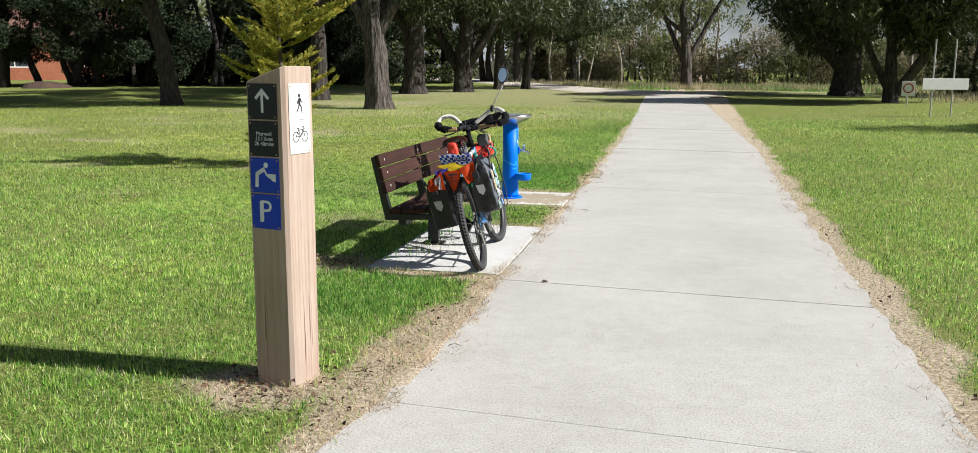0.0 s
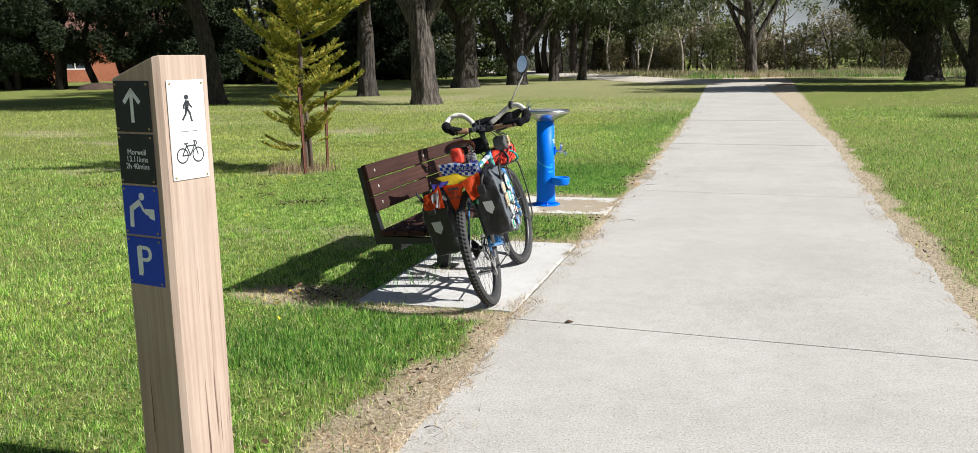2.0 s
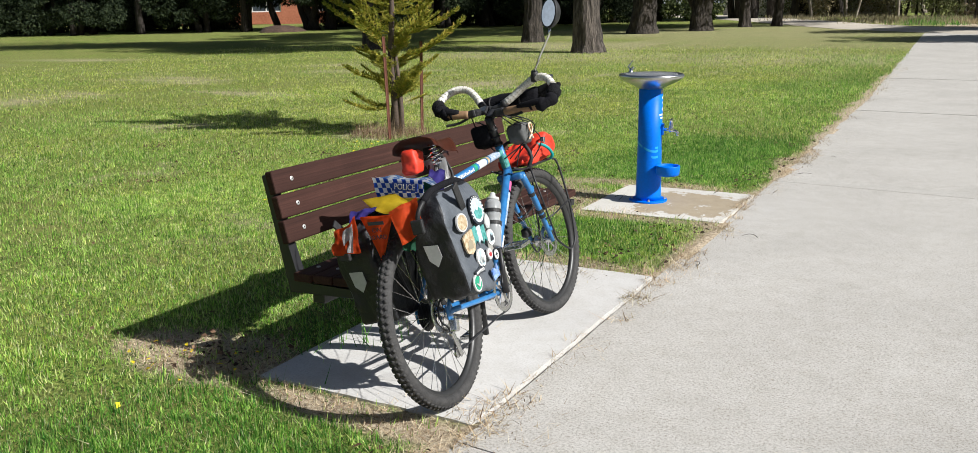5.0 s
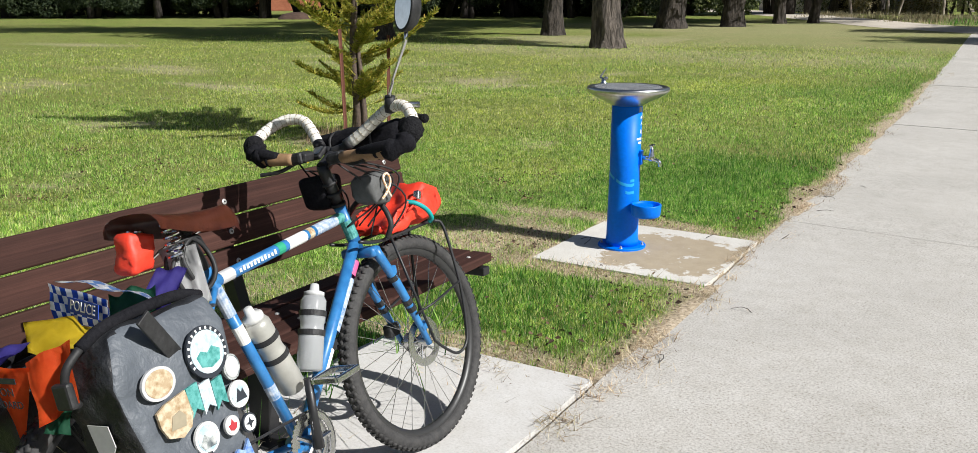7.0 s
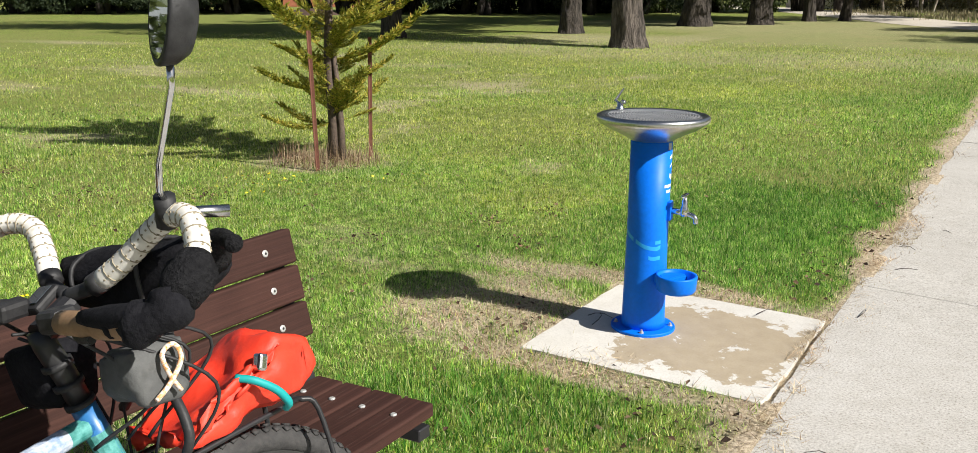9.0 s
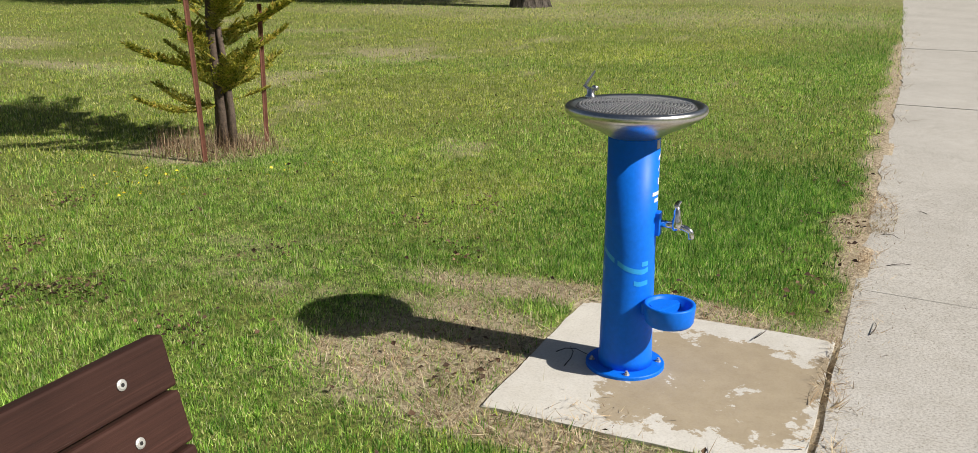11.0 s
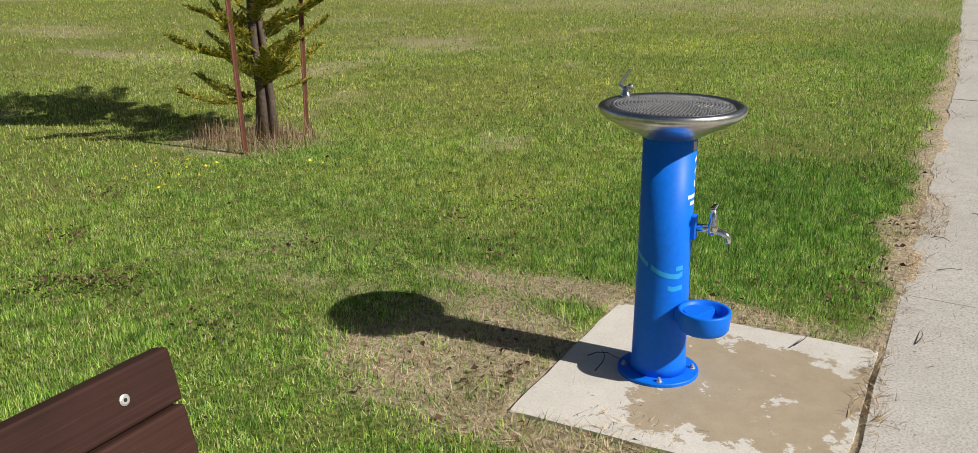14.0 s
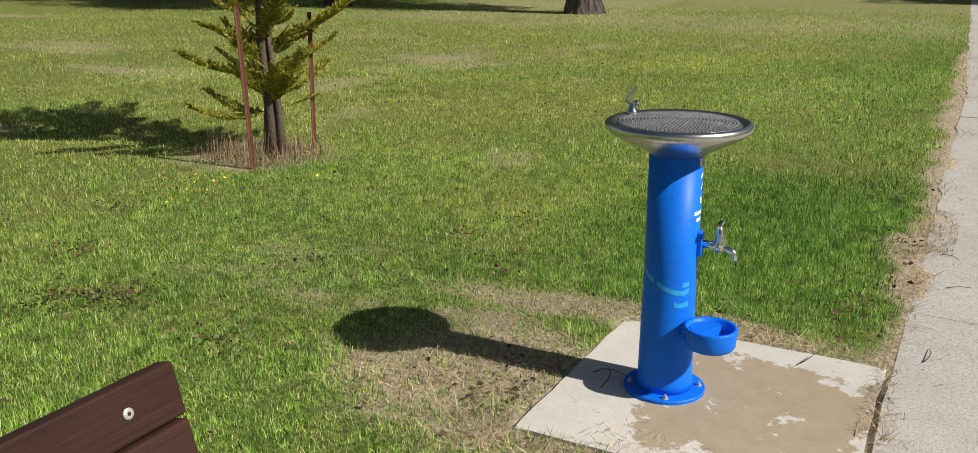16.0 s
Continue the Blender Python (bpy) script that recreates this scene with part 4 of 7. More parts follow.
HT, HB, SC = Vector((0.484, 0, 0.862)), Vector((0.520, 0, 0.715)), Vector((-0.098, 0, 0.785))
TURN = -7.0
STEER = Matrix.Translation(HB) @ Matrix.Rotation(radians(TURN), 4, (HT - HB).normalized()) @ Matrix.Translation(-HB)


def wheel(at, m, name, drive):
    w = part(name, lathe([(0.016, -0.05), (0.016, -0.035), (0.028, -0.032), (0.028, -0.028), (0.014, -0.024), (0.014, 0.024), (0.028, 0.028), (0.028, 0.032), (0.016, 0.035), (0.016, 0.05)], 20), M_alloy, bike, "spoked wheel", True)
    w.matrix_basis = m @ Matrix.Translation(at) @ Matrix.Rotation(radians(90), 4, "X")
    tyre = bmesh.new()
    rr, tr = 0.324, 0.0275
    prof = [(rr + tr * math.cos(a) * (1.0 if math.cos(a) > 0 else 0.75), tr * math.sin(a)) for a in [2 * math.pi * k / 14 for k in range(14)]]
    seg = 72
    rings = [[tyre.verts.new((r * math.cos(2 * math.pi * i / seg), r * math.sin(2 * math.pi * i / seg), z)) for r, z in prof] for i in range(seg)]
    for i in range(seg):
        a, b = rings[i], rings[(i + 1) % seg]
        for k in range(14):
            tyre.faces.new((a[k], a[(k + 1) % 14], b[(k + 1) % 14], b[k]))
    for i in range(88):
        for side in (-1, 0, 1):
            ang = 2 * math.pi * (i + 0.5 * (side == 0)) / 88
            ca = side * radians(38)
            p = Vector(((rr + (tr + 0.0012) * math.cos(ca)) * math.cos(ang), (rr + (tr + 0.0012) * math.cos(ca)) * math.sin(ang), (tr + 0.0012) * math.sin(ca)))
            add_box(tyre, p, (0.0045, 0.013, 0.011 if side else 0.013), Matrix.Rotation(ang, 4, "Z") @ Matrix.Rotation(-ca, 4, "Y") @ Matrix.Rotation(radians(22 * (side or (1 if i % 2 else -1))), 4, "X"))
    part("tyre", tyre, M_rubber, w, "knobbly black tyre", True)
    rim = bmesh.new()
    prof = [(0.302, -0.013), (0.313, -0.014), (0.313, 0.014), (0.302, 0.013), (0.287, 0.006), (0.287, -0.006)]
    rings = [[rim.verts.new((r * math.cos(2 * math.pi * i / 64), r * math.sin(2 * math.pi * i / 64), z)) for r, z in prof] for i in range(64)]
    for i in range(64):
        a, b = rings[i], rings[(i + 1) % 64]
        for k in range(6):
            rim.faces.new((a[k], a[(k + 1) % 6], b[(k + 1) % 6], b[k]))
    part("rim", rim, M_rim, w, "black rim", True)
    for i in range(32):
        s = 1 if i % 2 else -1
        a = 2 * math.pi * i / 32
        b = a + (0.55 if (i // 2) % 2 else -0.55)
        part("spoke", tube([(0.026 * math.cos(b), 0.026 * math.sin(b), 0.030 * s), (0.288 * math.cos(a), 0.288 * math.sin(a), 0.002 * s)], 0.0011, 4), M_alloy, w)
    disc = bmesh.new()
    add_lathe(disc, [(0.055, 0.036), (0.082, 0.036), (0.082, 0.038), (0.055, 0.038)], 40, None, False)
    for k in range(5):
        a = 2 * math.pi * k / 5
        add_tube(disc, [(0.02 * math.cos(a), 0.02 * math.sin(a), 0.037), (0.058 * math.cos(a + 0.4), 0.058 * math.sin(a + 0.4), 0.037)], 0.003, 5)
    part("brake_disc", disc, M_alloy, w, "steel brake disc")
    if drive:
        for k in range(8):
            r = 0.062 - 0.005 * k
            part("sprocket", lathe([(r, -0.030 - 0.0042 * k), (r, -0.032 - 0.0042 * k)], 28, Matrix.Rotation(radians(180), 4, "X") @ Matrix.Translation((0, 0, 0.062))), M_black_steel, w)
    return w


wheel(R_AX, Matrix(), "wheel", True)
wheel(F_AX, STEER, "wheel", False)

fb = bmesh.new()
add_tube(fb, [SC + Vector((0, 0, -0.005)), (HT + HB) / 2 + Vector((0, 0, 0.035))], 0.0165, 14)
add_tube(fb, [HB + Vector((-0.004, 0, 0.022)), BB], 0.0185, 14)
add_tube(fb, [SC + (SC - BB).normalized() * 0.035, BB], 0.0158, 14)
add_tube(fb, [HT, HB], 0.0195, 16)
add_tube(fb, [BB + Vector((0, 0.036, 0)), BB + Vector((0, -0.036, 0))], 0.022, 16)
for s in (-1, 1):
    add_tube(fb, smooth_line([BB + Vector((-0.02, 0.022 * s, 0)), BB + Vector((-0.12, 0.045 * s, 0.01)), R_AX + Vector((0, 0.066 * s, 0))], 4), 0.0105, 10)
    add_tube(fb, smooth_line([SC + Vector((-0.008, 0.012 * s, -0.02)), (SC + R_AX) / 2 + Vector((0.02, 0.045 * s, 0.03)), R_AX + Vector((0, 0.066 * s, 0))], 4), 0.008, 10)
    add_box(fb, R_AX + Vector((0, 0.066 * s, -0.004)), (0.040, 0.007, 0.050), None, 0.002)
frame_part = part("frame", fb, M_frame_blue, bike, "worn blue steel frame", True)


def sleeve(a, b, f0, f1, r, material, label):
    a, b = Vector(a), Vector(b)
    part("sticker", tube([a.lerp(b, f0), a.lerp(b, f1)], r, 14, False, False), material, frame_part, label)


TT0, TT1 = SC + Vector((0, 0, -0.005)), (HT + HB) / 2 + Vector((0, 0, 0.035))
sleeve(TT0, TT1, 0.50, 0.64, 0.0169, M_white, "white sticker on the top tube")
sleeve(TT0, TT1, 0.42, 0.47, 0.0169, M_patch_green, "green square sticker")
sleeve(TT0, TT1, 0.72, 0.90, 0.0170, M_scuffed, "scuffed sticker with a dark motif")
sleeve(TT0, TT1, 0.04, 0.12, 0.0169, M_reflect, "worn pale sticker")
sleeve(HB, BB, 0.18, 0.46, 0.0189, M_scuffed, "white worn sticker on the down tube")
sleeve(HB, BB, 0.08, 0.16, 0.0189, flat("pink_sticker", (0.55, 0.10, 0.26)), "pink sticker")
sleeve(HB, BB, 0.55, 0.68, 0.0189, M_white, "white worn sticker on the down tube")
sleeve(HT, HB, 0.35, 0.75, 0.0199, M_patch_teal, "teal head badge")
sleeve(SC, BB, 0.04, 0.20, 0.0162, M_scuffed, "white worn sticker")

tube_dir = (TT1 - TT0).normalized()
word = bmesh.new()
for k in range(11):
    q = TT0.lerp(TT1, 0.15 + 0.024 * k)
    add_box(word, q + Vector((0, -0.0166, -0.001 + 0.0022 * (k % 3 == 1))), (0.0085, 0.002, 0.009 + 0.004 * (k % 3 == 1)), Matrix.Rotation(-math.atan2(tube_dir.z, tube_dir.x), 4, "Y"))
part("word_bar", word, M_white, frame_part, "white unreadable lettering on the top tube")
sleeve(TT0, TT1, 0.90, 0.96, 0.0169, M_patch_teal, "small teal sticker")
sleeve(TT0, TT1, 0.66, 0.70, 0.0169, M_cream, "small cream sticker")
sleeve(SC, BB, 0.26, 0.36, 0.0162, M_white, "white worn sticker")
sleeve(SC, BB, 0.62, 0.70, 0.0162, M_scuffed, "scuffed pale sticker")

# fork, front rack and brake, all turned with the bars
fk = bmesh.new()
add_box(fk, HB + Vector((0.012, 0, -0.018)), (0.046, 0.135, 0.032), None, 0.010, 2)
for s in (-1, 1):
    add_tube(fk, smooth_line([HB + Vector((0.012, 0.058 * s, -0.010)), HB.lerp(F_AX, 0.45) + Vector((0.010, 0.060 * s, 0)), F_AX + Vector((0, 0.056 * s, -0.008))], 5), [0.0155, 0.0155, 0.015, 0.015, 0.0145, 0.014, 0.0135, 0.0125, 0.0115, 0.0105, 0.0105], 12)
    add_box(fk, HB.lerp(F_AX, 0.26) + Vector((0.022, 0.060 * s, 0)), (0.03, 0.02, 0.03), None, 0.006, 2)
fork = part("fork", fk, M_frame_blue, bike, "blue fork", True)
fork.matrix_basis = STEER
for s in (-1, 1):
    for f in (0.30, 0.55, 0.62, 0.82):
        part("clamp", tube([HB.lerp(F_AX, f) + Vector((0.009, 0.058 * s, 0)), HB.lerp(F_AX, f + 0.045) + Vector((0.009, 0.058 * s, 0))], 0.0172, 10), M_black if f < 0.8 else M_frame_blue, fork)
cal = part("brake_caliper", box(F_AX + Vector((-0.045, 0.052, 0.055)), (0.055, 0.035, 0.045), None, 0.010, 2), M_black, fork, "black disc brake caliper")

rk = bmesh.new()
DK = 0.722
for s in (-1, 1):
    add_tube(rk, smooth_line([(0.47, 0.060 * s, DK + 0.02), (0.56, 0.062 * s, DK), (0.72, 0.062 * s, DK), (0.845, 0.060 * s, DK)], 4), 0.0052, 8)
    add_tube(rk, smooth_line([(0.845, 0.060 * s, DK), (0.872, 0.075 * s, DK - 0.03), (0.870, 0.094 * s, DK - 0.20), (0.862, 0.097 * s, 0.40), (0.838, 0.097 * s, 0.30), (0.785, 0.092 * s, 0.275), (0.735, 0.082 * s, 0.31), (0.705, 0.074 * s, 0.345)], 5), 0.0052, 8)
    add_tube(rk, [(0.610, 0.066 * s, DK), (0.650, 0.078 * s, 0.52), (0.702, 0.074 * s, 0.345)], 0.0046, 7)
    add_tube(rk, [(0.866, 0.096 * s, 0.50), (0.72, 0.088 * s, 0.47), (0.640, 0.074 * s, 0.46)], 0.004, 6)
for x in (0.56, 0.70, 0.845):
    add_tube(rk, [(x, -0.062, DK), (x, 0.062, DK)], 0.0050, 8)
rack = part("front_rack", rk, M_black_steel, bike, "black tubular front rack", True)
rack.matrix_basis = STEER

rr = bmesh.new()
for s in (-1, 1):
    add_tube(rr, smooth_line([(-0.13, 0.02 * s, 0.73), (-0.22, 0.055 * s, 0.742), (-0.40, 0.060 * s, 0.745), (-0.62, 0.058 * s, 0.745), (-0.66, 0.02 * s, 0.745)], 4), 0.0052, 8)
    for x in (-0.28, -0.44, -0.60):
        add_tube(rr, [(x, 0.060 * s, 0.745), (-0.44, 0.078 * s, 0.375)], 0.0046, 8)
for x in (-0.26, -0.42, -0.58):
    add_tube(rr, [(x, -0.06, 0.745), (x, 0.06, 0.745)], 0.0046, 8)
part("rear_rack", rr, M_black_steel, bike, "black tubular rear rack", True)

# drivetrain
ch = bmesh.new()
CR = Matrix.Translation(BB + Vector((0, -0.046, 0))) @ Matrix.Rotation(radians(90), 4, "X")
for r, z in ((0.090, 0.0), (0.070, -0.008)):
    out = []
    for i in range(88):
        q = r + (0.0035 if i % 2 else -0.0015)
        out.append((q * math.cos(2 * math.pi * i / 88), q * math.sin(2 * math.pi * i / 88)))
    ring_in = [((r - 0.020) * math.cos(2 * math.pi * i / 88), (r - 0.020) * math.sin(2 * math.pi * i / 88)) for i in range(88)]
    vo = [[ch.verts.new(CR @ Vector((x, y, z + d))) for x, y in out] for d in (0, 0.003)]
    vi = [[ch.verts.new(CR @ Vector((x, y, z + d))) for x, y in ring_in] for d in (0, 0.003)]
    for i in range(88):
        j = (i + 1) % 88
        ch.faces.new((vo[0][i], vo[0][j], vi[0][j], vi[0][i]))
        ch.faces.new((vo[1][i], vi[1][i], vi[1][j], vo[1][j]))
        ch.faces.new((vo[0][i], vo[1][i], vo[1][j], vo[0][j]))
        ch.faces.new((vi[0][i], vi[0][j], vi[1][j], vi[1][i]))
for k in range(5):
    a = 2 * math.pi * k / 5
    add_tube(ch, [CR @ Vector((0.015 * math.cos(a), 0.015 * math.sin(a), 0)), CR @ Vector((0.074 * math.cos(a), 0.074 * math.sin(a), 0))], 0.006, 6)
part("chainring", ch, M_alloy, bike, "toothed chainring")
for s, up in ((-1, 1), (1, -1)):
    cb = bmesh.new()
    y0, y1 = 0.060 * s, 0.078 * s
    top = BB + Vector((0.006 * up, y1, 0.170 * up))
    add_tube(cb, [BB + Vector((0, y0, -0.012 * up)), BB + Vector((0.002, (y0 + y1) / 2, 0.08 * up)), top + Vector((0, 0, 0.010 * up))], [0.016, 0.012, 0.012], 10)
    crank = part("crank", cb, M_black_steel, bike, "black crank arm", True)
    pb = bmesh.new()
    cx = 0.045 if up > 0 else 0.0
    for dy in (0.0, 0.085):
        add_box(pb, top + Vector((cx, s * (0.014 + dy), 0)), (0.10, 0.010, 0.018), None, 0.003)
    for dx in (-0.045, 0.045):
        add_box(pb, top + Vector((cx + dx, s * 0.0565, 0)), (0.010, 0.075, 0.018), None, 0.003)
    add_tube(pb, [top, top + Vector((cx * 0.5, s * 0.10, 0))], 0.007, 8)
    part("pedal", pb, M_alloy, crank, "worn alloy pedal")
pts = []
for i in range(12):
    a = radians(90 - 180 * i / 11)
    pts.append(BB + Vector((0.088 * math.cos(a), -0.046, 0.088 * math.sin(a))))
low = [BB + Vector((-0.10, -0.046, -0.085)), R_AX + Vector((0.05, -0.048, -0.165)), R_AX + Vector((0.02, -0.048, -0.175)), R_AX + Vector((0.0, -0.048, -0.15)), R_AX + Vector((0.03, -0.048, -0.10))]
for i in range(8):
    a = radians(250 - 160 * i / 7)
    low.append(R_AX + Vector((0.050 * math.cos(a), -0.048, 0.050 * math.sin(a))))
part("chain", tube(pts + low, 0.0042, 5, True), M_black_steel, bike, "dirty black chain")
dr = bmesh.new()
add_box(dr, R_AX + Vector((0.006, -0.070, -0.055)), (0.030, 0.030, 0.050), Matrix.Rotation(0.3, 4, "Y"), 0.006, 2)
add_box(dr, R_AX + Vector((0.015, -0.056, -0.130)), (0.022, 0.008, 0.110), Matrix.Rotation(-0.3, 4, "Y"), 0.003)
for z in (-0.085, -0.165):
    add_lathe(dr, [(0.018, -0.004), (0.018, 0.004)], 14, Matrix.Translation(R_AX + Vector((0.012, -0.048, z))) @ Matrix.Rotation(radians(90), 4, "X"))
part("derailleur", dr, M_alloy, bike, "alloy rear derailleur")

# seat
SP = SC + (SC - BB).normalized() * 0.14
part("seat_post", tube([SC, SP], 0.0136, 12), M_black_steel, bike)


def saddle():
    bm = bmesh.new()
    rows = []
    n, k = 18, 10
    for i in range(n + 1):
        f = i / n
        x = -0.294 + 0.318 * f
        w = 0.022 + 0.088 * (1 - f) ** 1.35 if f > 0.06 else 0.094 + 0.2 * f * 0.5
        zc = 0.984 - 0.036 * f + 0.012 * (2 * f - 1) ** 2 - (0.016 if f > 0.97 else 0)
        drop = 0.045 * (1 - 0.3 * f) + 0.030 * f
        row = []
        for j in range(k + 1):
            g = 2 * j / k - 1
            row.append(bm.verts.new((x, w * math.sin(g * math.pi / 2), zc - drop * abs(g) ** 2.6)))
        rows.append(row)
    for a, b in zip(rows, rows[1:]):
        for j in range(k):
            bm.faces.new((a[j], a[j + 1], b[j + 1], b[j]))
    bmesh.ops.solidify(bm, geom=list(bm.faces), thickness=0.005)
    return bm


sad = part("saddle", saddle(), M_leather, bike, "brown leather saddle", True)
for s in (-1, 1):
    coil = [(-0.235 + 0.017 * math.cos(a), s * 0.055 + 0.017 * math.sin(a), 0.872 + 0.0095 * a / (2 * math.pi) * 1.6) for a in [k * math.pi / 6 for k in range(66)]]
    part("spring", tube(coil, 0.0034, 6), M_chrome, sad, "chrome coil spring")
    part("rail", tube(smooth_line([(-0.235, s * 0.055, 0.868), (-0.16, s * 0.030, 0.905), (-0.06, s * 0.020, 0.925), (-0.01, 0.0, 0.935)], 4), 0.0035, 6), M_chrome, sad, "chrome rail")
part("clamp", box(SP + Vector((-0.012, 0, 0.012)), (0.045, 0.06, 0.03), None, 0.006, 2), M_black, sad)
for r, x, z, tilt in ((0.058, -0.150, 0.842, 15), (0.062, -0.178, 0.838, -12), (0.050, -0.205, 0.822, 25)):
    m = Matrix.Translation((x, -0.030, z)) @ Matrix.Rotation(radians(tilt), 4, "Z")
    part("lock_cable", tube([m @ Vector((r * math.cos(a), 0.006 * math.sin(3 * a), r * 1.12 * math.sin(a))) for a in [2 * math.pi * k / 28 for k in range(28)]], 0.0055, 8, True), M_black, bike, "coiled black lock cable", True)

# stem, bars, controls
stem = part("stem", tube([HT, HT + Vector((-0.012, 0, 0.05)), HT + Vector((-0.028, 0, 0.10)), HT + Vector((-0.032, 0, 0.125))], 0.0185, 12), M_black_steel, bike, "black stem", True)
part("stem_clamp", tube([HT + Vector((-0.032, 0, 0.118)), HT + Vector((0.03, 0, 0.145))], 0.021, 12), M_black_steel, stem)


def bar_half(s):
    if s < 0:
        return [(0.515, 0.0, 1.022), (0.525, -0.050, 1.030), (0.537, -0.110, 1.055), (0.545, -0.175, 1.090), (0.542, -0.235, 1.110), (0.522, -0.290, 1.098), (0.472, -0.330, 1.045), (0.408, -0.318, 0.998), (0.405, -0.235, 0.992), (0.425, -0.100, 1.000)]
    return [(0.515, 0.0, 1.022), (0.527, 0.045, 1.042), (0.552, 0.080, 1.092), (0.576, 0.125, 1.134), (0.566, 0.178, 1.148), (0.520, 0.218, 1.132), (0.460, 0.232, 1.100), (0.420, 0.205, 1.062), (0.412, 0.150, 1.040), (0.425, 0.080, 1.025)]


for s in (-1, 1):
    line = smooth_line(bar_half(s), 6)
    hb = part("handlebar", tube(line, 0.012, 12), M_black, bike, "curled touring handlebar", True)
    a, b = 8, 38
    part("bar_tape", tube(line[a:b], [0.0165 + 0.0012 * (k % 2) for k in range(b - a)], 12), M_tape, hb, "cream printed bar tape", True)
    part("bar_plug", tube(line[6:9], 0.018, 12), M_black, hb, "black tape finish", True)
    prints = bmesh.new()
    for k in range(a + 1, b - 1):
        p, q = line[k], line[k + 1]
        if k % 2 == 0:
            add_tube(prints, [p.lerp(q, 0.1), p.lerp(q, 0.18)], 0.0181, 12)
        d = (q - p).normalized()
        u = d.orthogonal().normalized()
        for h in range(6):
            w = Matrix.Rotation(h * 1.047 + k, 3, d) @ u
            add_tube(prints, [p.lerp(q, 0.28) + w * 0.0166, p.lerp(q, 0.52) + w * 0.0166], 0.0018, 4)
    part("tape_print", prints, M_tape_print, hb, "tan printed lines on the tape")
    grip = line[40:55]
    part("grip", tube(grip, [0.017 + 0.008 * math.sin(math.pi * (0.15 + 0.7 * k / 14)) * (0.6 + 0.4 * math.cos(k / 14 * 3)) for k in range(15)], 12), M_cork, hb, "brown and black shaped grip", True)
    part("grip_pad", tube([p + Vector((-0.008, 0, 0.012)) for p in grip[3:12]], [0.012, 0.016, 0.018, 0.018, 0.018, 0.018, 0.016, 0.014, 0.011], 10), M_black_cloth, hb, "black grip pad", True)
    muff = bmesh.new()
    wrap = smooth_line([line[k] for k in (39, 41, 43, 45, 47, 48)], 4)
    add_tube(muff, wrap, [0.021 + 0.012 * math.sin(math.pi * min(1.0, 0.10 + 0.92 * k / (len(wrap) - 1))) ** 0.5 - 0.0045 * (1 + math.cos(2 * math.pi * (2.4 * k / (len(wrap) - 1) + 0.1))) for k in range(len(wrap))], 20)
    muff.normal_update()
    for v in muff.verts:
        v.co += v.normal * (0.006 * noise.noise(v.co * 38) + 0.003 * noise.noise(v.co * 95))
    part("padding", muff, M_black_cloth, hb, "black padded roll over the bar bend", True)
    cuff = bmesh.new()
    add_tube(cuff, line[35:41], [0.020, 0.027, 0.031, 0.032, 0.030, 0.026], 26)
    cuff.normal_update()
    for v in cuff.verts:
        v.co += v.normal * (0.006 * noise.noise(v.co * 90) + 0.005 * abs(noise.noise(v.co * 170)))
    part("cuff", cuff, M_black_knit, hb, "frilled black knitted cuff", True)
    lv = bmesh.new()
    zl = 0.022 if s > 0 else 0.0
    add_box(lv, (0.440, 0.070 * s, 1.002 + zl), (0.045, 0.050, 0.036), None, 0.010, 2)
    add_tube(lv, smooth_line([(0.450, 0.075 * s, 0.995 + zl), (0.420, 0.13 * s, 0.976 + zl), (0.395, 0.19 * s, 0.978 + zl)], 5), 0.006, 8)
    part("brake_lever", lv, M_black, hb, "black brake lever")
for k, (a, b, c) in enumerate((((0.455, -0.07, 0.985), (0.60, -0.10, 0.93), (0.565, -0.03, 0.74)), ((0.455, 0.07, 0.985), (0.62, 0.09, 0.93), (0.58, 0.05, 0.72)),
                               ((0.46, -0.06, 0.99), (0.58, -0.15, 0.90), (0.53, -0.02, 0.78)), ((0.45, 0.05, 0.98), (0.56, 0.02, 0.88), (0.51, 0.02, 0.76)))):
    part("cable", tube(smooth_line([a, b, c], 8), 0.0027, 6), M_black, bike, "black control cable", True)

for a, b, c in (((0.440, -0.080, 1.000), (0.640, -0.135, 0.900), (0.560, -0.030, 0.770)), ((0.440, -0.075, 0.992), (0.600, -0.165, 0.840), (0.575, -0.050, 0.700)),
                ((0.440, 0.080, 1.020), (0.560, 0.110, 0.905), (0.545, 0.030, 0.800)), ((0.440, -0.060, 0.990), (0.520, -0.120, 0.860), (0.470, -0.020, 0.790))):
    part("cable", tube(smooth_line([a, b, c], 8), 0.0030, 6), M_black, bike, "black control cable", True)
for k, z in enumerate((0.0, 0.034, 0.068)):
    part("headset_spacer", tube([HT + Vector((-0.009 * z / 0.034, 0, z - 0.004)), HT + Vector((-0.009 * z / 0.034 - 0.002, 0, z + 0.004))], 0.0235, 16), M_black, stem, "", True)
